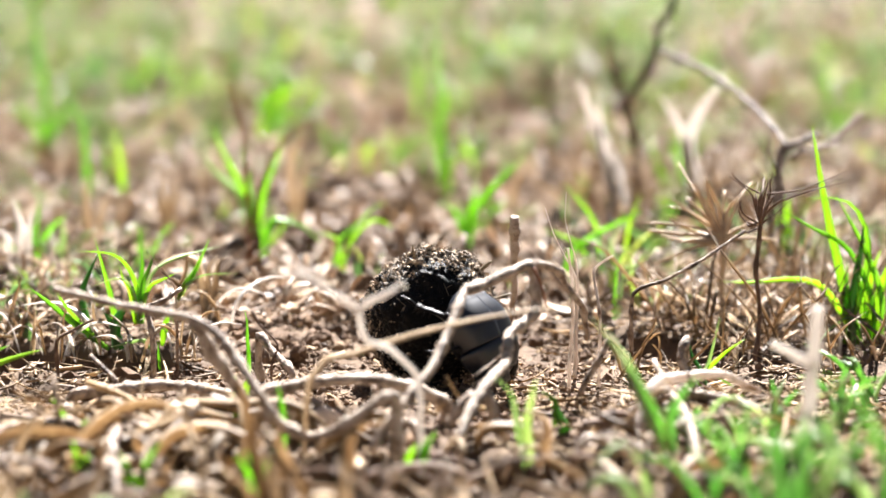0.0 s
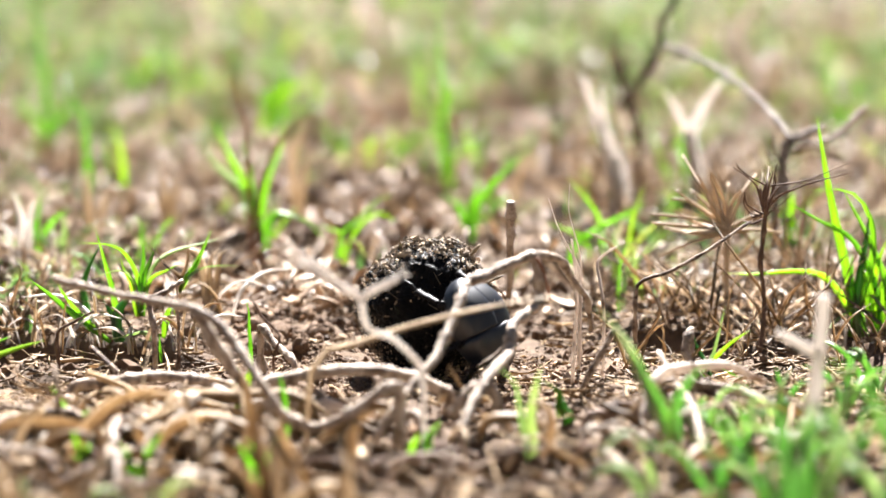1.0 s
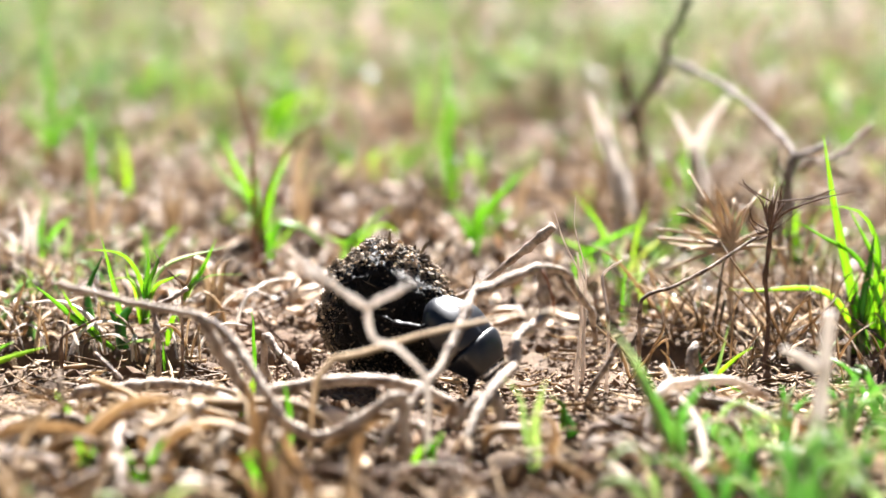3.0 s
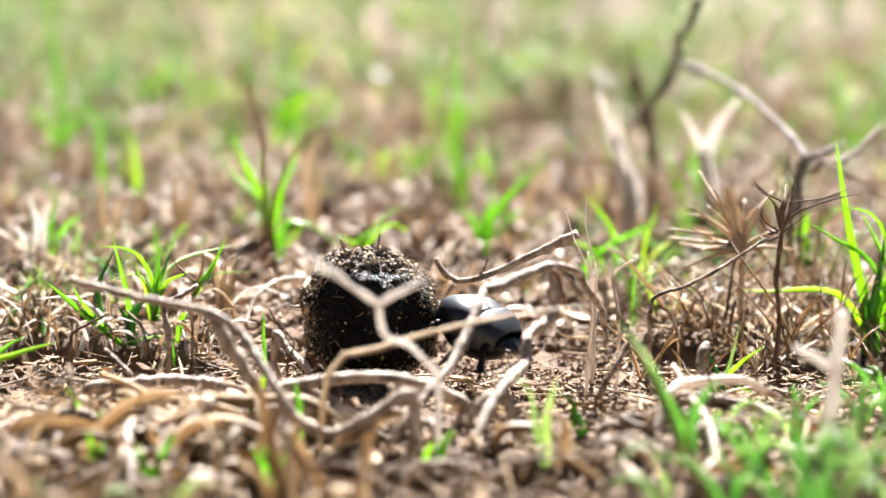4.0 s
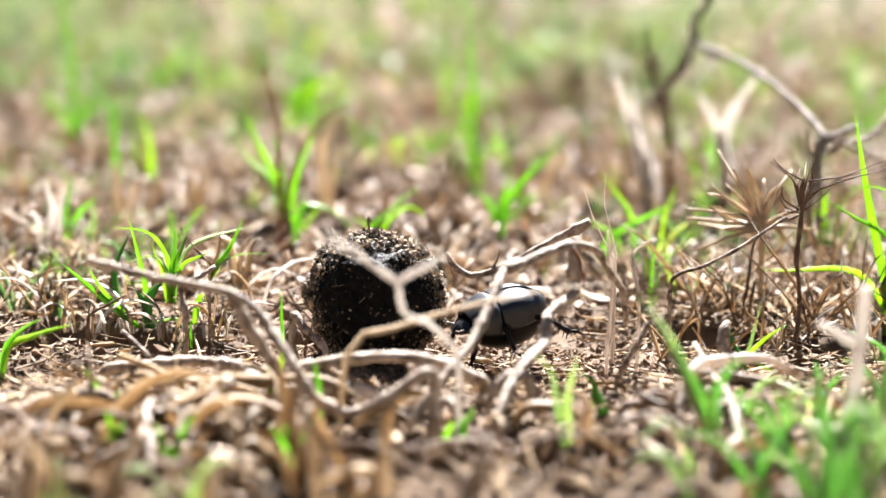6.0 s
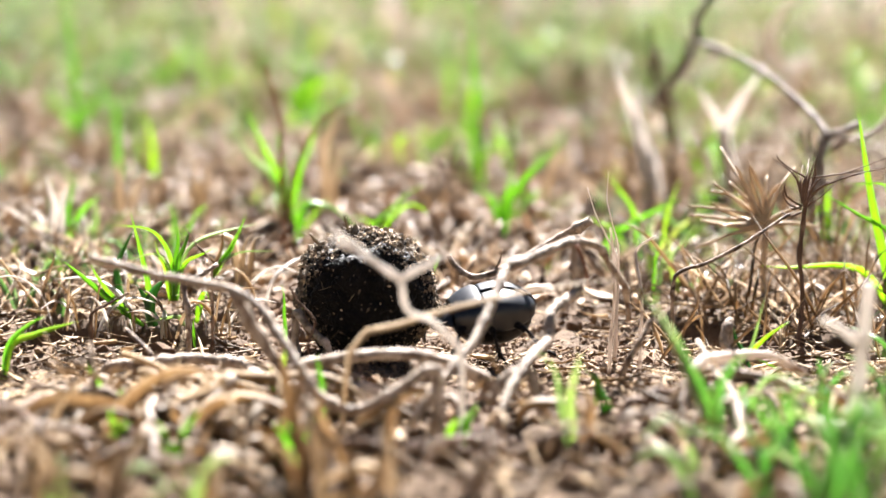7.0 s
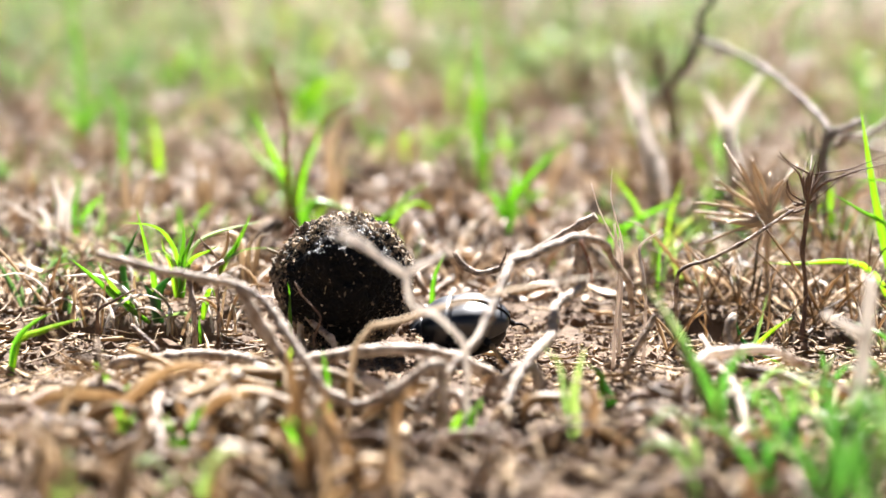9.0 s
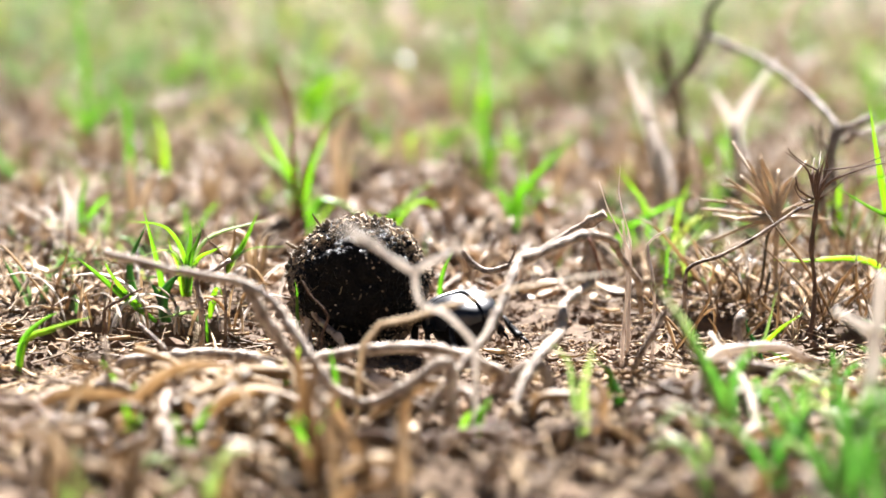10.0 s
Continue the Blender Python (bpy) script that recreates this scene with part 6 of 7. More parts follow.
tuft("soft green grass tuft in the dead litter", (79.4, -126.0, -1.0), [(2.63642, [(78.6, -126.0, -1.0), (76.6, -123.1, 5.5), (73.6, -119.0, 10.8), (66.4, -128.8, 17.0)], leaf_grey), (3.37787, [(78.8, -126.0, -1.0), (81.0, -128.3, 6.3), (84.0, -133.6, 13.7), (93.8, -118.2, 9.6)], leaf_soft), (3.06305, [(78.6, -126.0, -1.0), (78.3, -126.9, 5.0), (77.3, -131.8, 11.6), (78.0, -126.9, 11.3)], leaf_soft), (3.30732, [(80.5, -126.0, -1.0), (82.0, -124.3, 6.4), (83.0, -130.6, 15.3), (87.9, -123.7, 14.8)], leaf_grey), (2.41732, [(79.6, -126.0, -1.0), (79.2, -125.1, 9.6), (78.7, -124.4, 18.8), (78.8, -120.6, 21.7)], leaf_soft), (2.36077, [(80.0, -126.0, -1.0), (77.6, -125.2, 7.5), (73.2, -130.3, 16.6), (68.4, -125.0, 19.0)], leaf_soft)], leaf_mat, "grass_tuft", "grass", "grass tufts")
tuft("few green blades in the dead litter", (-96.3, -96.0, -1.0), [(3.75045, [(-96.1, -96.0, 1.1), (-96.3, -96.0, 8.2), (-97.6, -96.0, 15.1)]), (3.24515, [(-97.0, -96.0, 1.1), (-95.8, -96.0, 6.2), (-92.6, -96.0, 11.3)]), (2.83631, [(-94.7, -96.0, 1.1), (-94.4, -96.0, 6.7), (-93.8, -96.0, 12.3)])], leaf_mat, "grass_tuft", "grass", "grass tufts")
tuft("few green blades in the dead litter", (-105.9, -60.0, -1.0), [(3.31481, [(-104.1, -60.0, 1.3), (-104.0, -60.0, 6.0), (-104.0, -60.0, 10.7)]), (3.31626, [(-104.9, -60.0, 1.3), (-103.7, -60.0, 6.1), (-100.2, -60.0, 10.9)]), (2.69664, [(-104.1, -60.0, 1.3), (-105.6, -60.0, 9.5), (-110.3, -60.0, 17.6)])], leaf_mat, "grass_tuft", "grass", "grass tufts")
tuft("few green blades in the dead litter", (-80.6, -101.0, -1.0), [(3.25258, [(-80.1, -101.0, 1.2), (-78.4, -101.0, 8.7), (-73.7, -101.0, 16.1)]), (3.63914, [(-80.7, -101.0, 1.2), (-81.0, -101.0, 5.3), (-82.3, -101.0, 9.4)]), (3.42914, [(-81.6, -101.0, 1.2), (-82.2, -101.0, 7.2), (-84.4, -101.0, 13.2)])], leaf_mat, "grass_tuft", "grass", "grass tufts")
tuft("few green blades in the dead litter", (-48.1, -101.0, -1.0), [(3.10037, [(-49.1, -101.0, 1.2), (-47.2, -101.0, 9.1), (-42.1, -101.0, 17.0)]), (3.61375, [(-46.5, -101.0, 1.2), (-47.9, -101.0, 7.5), (-52.1, -101.0, 13.7)]), (3.10935, [(-50.0, -101.0, 1.2), (-51.0, -101.0, 7.1), (-54.4, -101.0, 12.9)])], leaf_mat, "grass_tuft", "grass", "grass tufts")
tuft("few green blades in the dead litter", (-7.9, -76.0, -1.0), [(3.74636, [(-6.3, -76.0, 1.3), (-5.2, -76.0, 6.6), (-2.2, -76.0, 12.0)]), (3.70742, [(-5.9, -76.0, 1.3), (-5.2, -76.0, 6.3), (-3.0, -76.0, 11.2)]), (2.94972, [(-10.2, -76.0, 1.3), (-9.2, -76.0, 5.3), (-6.4, -76.0, 9.4)])], leaf_mat, "grass_tuft", "grass", "grass tufts")
tuft("few green blades in the dead litter", (-60.2, -24.0, -1.0), [(3.3686, [(-62.3, -24.0, 1.2), (-62.1, -24.0, 7.8), (-61.8, -24.0, 14.3)]), (3.25915, [(-60.1, -24.0, 1.2), (-59.4, -24.0, 8.8), (-57.5, -24.0, 16.5)]), (2.76259, [(-60.5, -24.0, 1.2), (-60.0, -24.0, 5.9), (-58.7, -24.0, 10.6)])], leaf_mat, "grass_tuft", "grass", "grass tufts")
tuft("loose pale grass blades bending over the litter", (-99.8, -150.0, -1.0), [(3.54299, [(-100.8, -150.0, -2.0), (-101.4, -150.0, 5.8), (-103.2, -150.0, 15.0), (-106.2, -150.0, 22.1), (-111.6, -150.0, 24.0)], pale_leaf), (3.00821, [(-99.1, -150.0, -2.0), (-98.8, -150.0, 5.8), (-98.1, -150.0, 14.3), (-97.2, -150.0, 21.0), (-96.2, -150.0, 22.1)], pale_leaf), (3.57487, [(-101.8, -150.0, -2.0), (-101.6, -150.0, 5.8), (-101.1, -150.0, 13.4), (-100.6, -150.0, 19.3), (-100.0, -150.0, 22.1)], pale_leaf), (3.27295, [(-98.8, -150.0, -2.0), (-98.6, -150.0, 5.8), (-98.2, -150.0, 12.6), (-97.8, -150.0, 17.9), (-97.4, -150.0, 19.7)], pale_leaf)], leaf_mat, "grass_tuft", "grass", "grass tufts")
tuft("loose pale grass blades bending over the litter", (-83.2, -160.0, -1.0), [(4.53228, [(-86.2, -160.0, -2.0), (-86.0, -160.0, 9.2), (-85.4, -160.0, 16.8), (-84.6, -160.0, 22.7), (-83.6, -160.0, 25.3)], dry_part), (4.53236, [(-86.9, -160.0, -2.0), (-86.3, -160.0, 9.2), (-84.5, -160.0, 15.1), (-82.1, -160.0, 19.6), (-78.2, -160.0, 21.9)], pale_leaf), (4.37661, [(-85.4, -160.0, -2.0), (-85.3, -160.0, 9.2), (-84.9, -160.0, 17.0), (-84.4, -160.0, 23.1), (-84.0, -160.0, 24.4)], pale_leaf), (4.33508, [(-85.5, -160.0, -2.0), (-84.8, -160.0, 9.2), (-82.6, -160.0, 17.8), (-79.6, -160.0, 24.4), (-74.9, -160.0, 25.9)], pale_leaf)], leaf_mat, "grass_tuft", "grass", "grass tufts")
tuft("loose pale grass blades bending over the litter", (-111.5, -140.0, -1.0), [(3.07436, [(-112.3, -140.0, -2.0), (-111.3, -140.0, 3.7), (-108.6, -140.0, 12.0), (-104.9, -140.0, 18.3), (-99.0, -140.0, 21.8)], pale_leaf), (3.62953, [(-106.7, -140.0, -2.0), (-107.0, -140.0, 3.7), (-108.0, -140.0, 11.6), (-109.7, -140.0, 17.7), (-112.9, -140.0, 19.2)], pale_leaf), (3.54992, [(-112.4, -140.0, -2.0), (-111.4, -140.0, 3.7), (-108.7, -140.0, 12.6), (-104.9, -140.0, 19.5), (-98.9, -140.0, 20.6)], pale_leaf)], leaf_mat, "grass_tuft", "grass", "grass tufts")
tuft("loose pale grass blades bending over the litter", (-67.7, -150.0, -1.0), [(3.69468, [(-62.6, -150.0, -2.0), (-63.1, -150.0, 4.4), (-64.4, -150.0, 10.1), (-66.6, -150.0, 14.5), (-70.3, -150.0, 16.5)], pale_leaf), (4.09147, [(-69.9, -150.0, -2.0), (-69.1, -150.0, 4.4), (-66.9, -150.0, 11.6), (-63.6, -150.0, 17.3), (-58.5, -150.0, 18.1)], leaf_grey), (3.56302, [(-69.8, -150.0, -2.0), (-70.4, -150.0, 4.4), (-72.0, -150.0, 11.8), (-74.5, -150.0, 17.6), (-78.9, -150.0, 19.8)], pale_leaf)], leaf_mat, "grass_tuft", "grass", "grass tufts")
tuft("loose pale grass blades bending over the litter", (-43.2, -140.0, -1.0), [(3.33716, [(-44.3, -140.0, 2.3), (-44.6, -140.0, 10.2), (-45.3, -140.0, 16.2), (-46.5, -140.0, 17.2)], dry_part), (3.55912, [(-43.8, -140.0, 2.3), (-45.6, -140.0, 10.4), (-48.3, -140.0, 16.7), (-53.1, -140.0, 20.0)], dry_part), (3.63343, [(-39.5, -140.0, 2.3), (-40.5, -140.0, 13.7), (-42.2, -140.0, 22.5), (-45.2, -140.0, 27.2)], pale_leaf)], leaf_mat, "grass_tuft", "grass", "grass tufts")
tuft("loose pale grass blades bending over the litter", (-26.8, -140.0, -1.0), [(3.81484, [(-28.0, -140.0, 2.3), (-26.4, -140.0, 10.7), (-24.1, -140.0, 17.2), (-20.4, -140.0, 18.4)], pale_leaf), (3.92135, [(-23.1, -140.0, 2.3), (-23.5, -140.0, 12.8), (-24.0, -140.0, 20.9), (-25.0, -140.0, 24.2)], pale_leaf), (4.4045, [(-31.2, -140.0, 2.3), (-32.2, -140.0, 10.7), (-33.7, -140.0, 17.2), (-36.4, -140.0, 19.9)], dry_part)], leaf_mat, "grass_tuft", "grass", "grass tufts")
tuft("soft light green grass tuft", (81.2, -170.0, -1.0), [(4.55844, [(85.0, -170.0, -2.0), (85.2, -170.0, 8.7), (86.0, -170.0, 28.7), (87.6, -170.0, 44.0), (91.1, -170.0, 46.4)], leaf_grey), (4.03517, [(79.5, -170.0, -2.0), (78.4, -170.0, 8.7), (75.2, -170.0, 26.7), (70.9, -170.0, 40.6), (64.2, -170.0, 43.6)], leaf_soft), (3.2119, [(82.3, -170.0, -2.0), (81.9, -170.0, 8.7), (80.8, -170.0, 27.4), (79.6, -170.0, 41.7), (78.5, -170.0, 43.7)], leaf_soft), (4.34154, [(83.5, -170.0, -2.0), (84.1, -170.0, 8.7), (85.8, -170.0, 22.2), (88.6, -170.0, 32.5), (93.9, -170.0, 36.5)], leaf_grey), (3.17778, [(76.1, -170.0, -2.0), (77.1, -170.0, 8.7), (79.7, -170.0, 27.2), (84.0, -170.0, 41.4), (91.8, -170.0, 47.8)], leaf_soft)], leaf_mat, "grass_tuft", "grass", "grass tufts")
tuft("soft light green grass tuft", (100.4, -170.0, -1.0), [(3.53134, [(102.1, -170.0, -2.0), (102.1, -170.0, 10.1), (102.1, -170.0, 25.0), (102.5, -170.0, 36.5), (103.9, -170.0, 41.6)], leaf_soft), (4.53928, [(106.0, -170.0, -2.0), (104.3, -170.0, 10.1), (99.3, -170.0, 30.2), (92.6, -170.0, 45.6), (82.2, -170.0, 52.3)], leaf_soft), (4.29142, [(97.3, -170.0, -2.0), (97.5, -170.0, 10.1), (98.3, -170.0, 23.6), (99.8, -170.0, 34.1), (102.9, -170.0, 38.1)], leaf_soft), (3.12897, [(98.7, -170.0, -2.0), (98.6, -170.0, 10.1), (98.4, -170.0, 23.0), (98.5, -170.0, 33.0), (99.1, -170.0, 36.4)], leaf_soft)], leaf_mat, "grass_tuft", "grass", "grass tufts")
tuft("soft light green grass tuft", (81.2, -140.0, -1.0), [(3.31482, [(79.0, -140.0, 2.4), (79.6, -140.0, 12.4), (80.6, -140.0, 20.2), (82.7, -140.0, 23.9)], leaf_soft), (4.45789, [(79.0, -140.0, 2.4), (81.3, -140.0, 17.2), (85.1, -140.0, 28.6), (91.9, -140.0, 30.3)], leaf_grey), (3.96177, [(83.5, -140.0, 2.4), (81.6, -140.0, 19.1), (79.2, -140.0, 31.9), (75.6, -140.0, 37.7)], leaf_soft), (4.51562, [(78.8, -140.0, 2.4), (81.3, -140.0, 16.5), (85.3, -140.0, 27.3), (92.5, -140.0, 29.6)], leaf_soft), (4.50751, [(81.6, -140.0, 2.4), (84.2, -140.0, 14.0), (88.4, -140.0, 22.9), (95.7, -140.0, 25.4)], leaf_soft)], leaf_mat, "grass_tuft", "grass", "grass tufts")


# ---- the dung ball ----
BALL_R = 0.0219


def dung_ball():
    rng = np.random.default_rng(5)
    ob = thing("dung_ball", (0, 0, 0), "dark lumpy dung ball coated with soil crumbs and fibres", "dung ball")
    v, f = ico(6)
    out = np.empty_like(v)
    for k, p in enumerate(v):
        q = Vector(p)
        d = 1 + 0.11 * noise.noise(q * 1.7) + 0.06 * noise.noise(q * 4.3 + Vector((3, 1, 2))) + 0.045 * noise.noise(q * 10) + 0.034 * noise.noise(q * 27) + 0.020 * noise.noise(q * 60)
        out[k] = p * d * BALL_R
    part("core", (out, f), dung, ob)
    radius = np.linalg.norm(out, axis=1)
    crumbs, fibres = [], []
    # both crumb loops thin out towards -y, so the coat imitates that side's shade
    for k in rng.integers(0, len(v), 24000):
        cover = noise.noise(Vector(v[k]) * 2.1 + Vector((5, 0, 0)))
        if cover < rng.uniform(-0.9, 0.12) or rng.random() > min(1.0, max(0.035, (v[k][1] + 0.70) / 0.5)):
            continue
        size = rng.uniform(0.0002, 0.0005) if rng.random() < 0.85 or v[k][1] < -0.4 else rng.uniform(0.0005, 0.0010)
        crumbs.append(clod_shape(rng, v[k] * (radius[k] + size * 0.1), size, ICO1, 0.42))
    for k in rng.integers(0, len(v), 1500):
        if v[k][1] < -0.5 or noise.noise(Vector(v[k]) * 3.1) < rng.uniform(-0.5, 0.2):
            continue
        size = rng.uniform(0.0006, 0.0013)
        crumbs.append(clod_shape(rng, v[k] * (radius[k] - size * 0.2), size, ICO1, 0.35))
    for k in rng.integers(0, len(v), 36):
        n = v[k]
        a = np.cross(n, rng.standard_normal(3))
        a /= np.linalg.norm(a)
        ln = rng.uniform(0.002, 0.008)
        c = n * (radius[k] + 0.0003)
        ends = [c - a * ln / 2, c + n * rng.uniform(0, 0.0008), c + a * ln / 2 + n * rng.uniform(-0.001, 0.0015)]
        fibres.append(stem_shape(ends, 0.00013, 0.00008, 6, 4, 0.2, int(k)))
    tagged(part("crumb_coat", joined(crumbs), dung_crumb, ob, "pale soil crumbs stuck to the dung, thinned in front to suggest shade", False), kind="stuff")
    tagged(part("fibre_coat", joined(fibres), fibre_mat, ob, "short straw fibres stuck in the dung"), kind="stuff")
    for a, ln, r in (((-0.25, -0.3, 0.95), 0.006, 0.0003), ((0.75, -0.1, 0.75), 0.005, 0.0006), ((0.95, -0.1, 0.3), 0.005, 0.0004), ((-0.8, -0.5, 0.4), 0.004, 0.0003)):
        n = np.array(a) / np.linalg.norm(a)
        part("straw_bit", stem_shape([n * BALL_R * 0.96, n * (BALL_R + ln * 0.6), n * (BALL_R + ln) + np.array((0.0005, 0, 0))], r, r * 0.8, 8, 6, 0.2, 3), fibre_mat, ob)
    return ob


ball = dung_ball()


# ---- the beetle: +x is its head, +z its back ----
def dome(xs, half_w, top, low, curl, a0, a1, across, gap=0.0, groove=0.0, ridges=0):
    """Half or whole of a shell: outlines along x, and an arc across from angle a0 to a1."""
    a = np.linspace(a0, a1, across)
    rows = []
    for x, w, t, l in zip(xs, half_w, top, low):
        y = w * np.sign(np.sin(a)) * np.abs(np.sin(a)) ** curl
        z = l + (t - l) * np.sign(np.cos(a)) * np.abs(np.cos(a)) ** 0.6
        dip = groove * np.exp(-(np.abs(a) / 0.025) ** 2)
        if ridges:
            dip = dip + 0.00001 * (np.cos(a * ridges) < -0.75)
        rows.append(np.stack([np.full_like(a, x), y + gap, z - dip], 1))
    g = np.array(rows)
    n, k, _ = g.shape
    i, j = np.meshgrid(np.arange(n - 1), np.arange(k - 1), indexing="ij")
    b = (i * k + j).ravel()
    return g.reshape(-1, 3), np.stack([b, b + 1, b + k + 1, b + k], 1)


def solid(ob, depth):
    m = ob.modifiers.new("thickness", "SOLIDIFY")
    m.thickness, m.offset = depth, -1
    return ob


def beetle_leg(name, body, pairs):
    """A leg from its hip: the thigh, with the toothed shin and the thin foot as its parts."""
    k, s, f = [np.array(p) for p in pairs]
    h = np.zeros(3)
    leg = part(name, stem_shape([h, (h + k) / 2 + np.array((0, 0, 0.0004)), k], 0.0015, 0.0011, 12, 9, 0.03, 2, 0.7), leg_mat, body)
    shin = [stem_shape([k, (k + s) / 2, s], 0.0007, 0.0013, 12, 9, 0.03, 3, 0.6)]
    for u in (0.45, 0.65, 0.85, 1.0):
        p = k + (s - k) * u
        shin.append(stem_shape([p, p + np.array((0.0010, 0, -0.0012)), p + np.array((0.0013, 0, -0.0020))], 0.00035, 0.00008, 5, 5, 0.0, 5))
    part("shin", joined(shin), leg_mat, leg)
    part("foot", stem_shape([s, (s + f) / 2 + np.array((0, 0, 0.0005)), f], 0.00045, 0.00022, 10, 6, 0.25, 4), leg_mat, leg)
    return leg


def dung_beetle():
    grow = np.array((1.17, 1.22, 1.22))
    ob = thing("dung_beetle", (0, 0, 0), "glossy black dung beetle with smooth domed wing cases", "beetle")
    u = 1 - (1 - np.linspace(0, 1, 40)) ** 1.5
    xs = 0.0020 - 0.0155 * u
    w = 0.0082 * (0.94 + 0.06 * np.sin(np.pi * np.clip(u * 1.5, 0, 1))) * np.sqrt(np.clip(1 - np.clip((u - 0.22) / 0.78, 0, 1) ** 2.3, 0, 1)) + 0.00015
    t = 0.0060 * (0.88 + 0.12 * np.sin(np.pi * np.clip(u * 1.3, 0, 1))) * np.sqrt(np.clip(1 - np.clip((u - 0.22) / 0.78, 0, 1) ** 2.1, 0, 1)) + 0.0003
    low = np.full_like(u, -0.0002)
    for side in (1, -1):
        e = part("wing_case", dome(xs, w, t, low, 0.8, 0.0, side * 1.72, 30, side * 0.00003, 0.00004, 26), shell, ob)
        solid(e, 0.0005)
    u = np.linspace(0, 1, 24)
    xs = 0.0022 + 0.0078 * u
    w = 0.0083 * (0.98 - 0.34 * u ** 2.4) * np.clip(1 - np.clip(0.12 - u, 0, 1) * 1.2, 0, 1)
    t = 0.0060 * (0.97 - 0.55 * u ** 1.9) * (1 - 0.07 * np.exp(-(u / 0.05) ** 2))
    solid(part("pronotum", dome(xs, w, t, np.full_like(u, -0.0006), 0.85, -1.75, 1.75, 48, 0, 0, 0), shell, ob), 0.0005)
    # head: a flat shovel with teeth along its rim
    a = np.linspace(-1.45, 1.45, 41)
    rim = 0.0044 + 0.0005 * (np.cos(a * 8.7) > 0.35)
    edge = np.stack([0.0098 + rim * np.cos(a), rim * 1.02 * np.sin(a), np.full_like(a, -0.0012)], 1)
    rings = [edge]
    for s, z in ((0.93, -0.0007), (0.7, 0.0003), (0.4, 0.0011), (0.1, 0.0014)):
        rings.append(np.stack([0.0098 + rim * s * np.cos(a), rim * s * 1.02 * np.sin(a), np.full_like(a, z)], 1))
    g = np.array(rings)
    i, j = np.meshgrid(np.arange(len(rings) - 1), np.arange(40), indexing="ij")
    b = (i * 41 + j).ravel()
    solid(part("head", (g.reshape(-1, 3), np.stack([b, b + 1, b + 42, b + 41], 1)), shell, ob), 0.0008)
    # underside
    v, f = ico(4)
    part("belly", (v * np.array((0.0112, 0.0076, 0.0066)) + np.array((-0.0014, 0, -0.0026)), f), leg_mat, ob)
    for side in (1, -1):
        feeler = part("antenna", stem_shape([(0.0118, side * 0.0028, -0.0006), (0.0134, side * 0.0044, 0.0), (0.0146, side * 0.0049, 0.0002)], 0.00022, 0.00022, 8, 6, 0.1, 8), hair_mat, ob)
        part("club", clod_shape(np.random.default_rng(3), np.array((0.0148, side * 0.005, 0.0002)), 0.0006, ICO2, 0.05), hair_mat, feeler)
    spec = [("front_leg", (0.0070, 0.0046, -0.0016), [(0.0030, 0.0034, 0.0002), (0.0058, 0.0040, -0.0052), (0.0066, 0.0044, -0.0078)]),
            ("middle_leg", (0.0006, 0.0056, -0.0022), [(0.0008, 0.0044, 0.0006), (-0.0006, 0.0064, -0.0052), (-0.0018, 0.0074, -0.0074)]),
            ("hind_leg", (-0.0052, 0.0050, -0.0020), [(-0.0042, 0.0034, 0.0004), (-0.0100, 0.0052, -0.0050), (-0.0142, 0.0062, -0.0074)])]
    legs = {}
    for name, hip, line in spec:
        for side in (1, -1):
            flip = np.array((1, side, 1))
            leg = beetle_leg(name, ob, [np.array(p) * flip for p in line])
            leg.location = np.array(hip) * flip
            legs[name, side] = leg
    for o in ob.children_recursive:
        o.data.transform(Matrix.Diagonal((*grow, 1)))
        o.location = Vector(grow) * o.location
    return ob, legs


beetle, beetle_legs = dung_beetle()

# ---- the twig that the ball pushes over ----
LEAN = np.array([(-45.3, 15.0, -15.1), (-42.1, 15.0, -19.6), (-37.2, 13.0, -21.8), (-30.9, 10.0, -19.7), (-23.6, 8.0, -15.8), (-15.0, 5.0, -10.1), (-7.0, 2.0, -4.8), (0.0, 0.0, 0.0)]) * MM
pushed_twig = part("loose_twig", stem_shape(LEAN, 0.0009, 0.0015, 34, 9, 0.14, 77), pale_bark)
tagged(pushed_twig, "loose bleached twig pushed over by the rolling ball", "twig")
part("branch", stem_shape([LEAN[3], LEAN[3] + np.array((0.002, -0.001, 0.004)), LEAN[3] + np.array((0.003, -0.002, 0.008))], 0.0005, 0.0003, 8, 6, 0.1, 78), bark, pushed_twig)


# ---- scattered grass, litter and clods ----
def over_hole(x, y, grow=1.2):
    return any(((x - hx) / rx / grow) ** 2 + ((y - hy) / ry / grow) ** 2 < 1 for hx, hy, rx, ry, _ in HOLLOWS)


def free_spot(x, y):
    """Keep clear the ball's lane and the open view to it."""
    if -0.075 < x < 0.075 and -0.03 < y < 0.085:
        return False
    return True


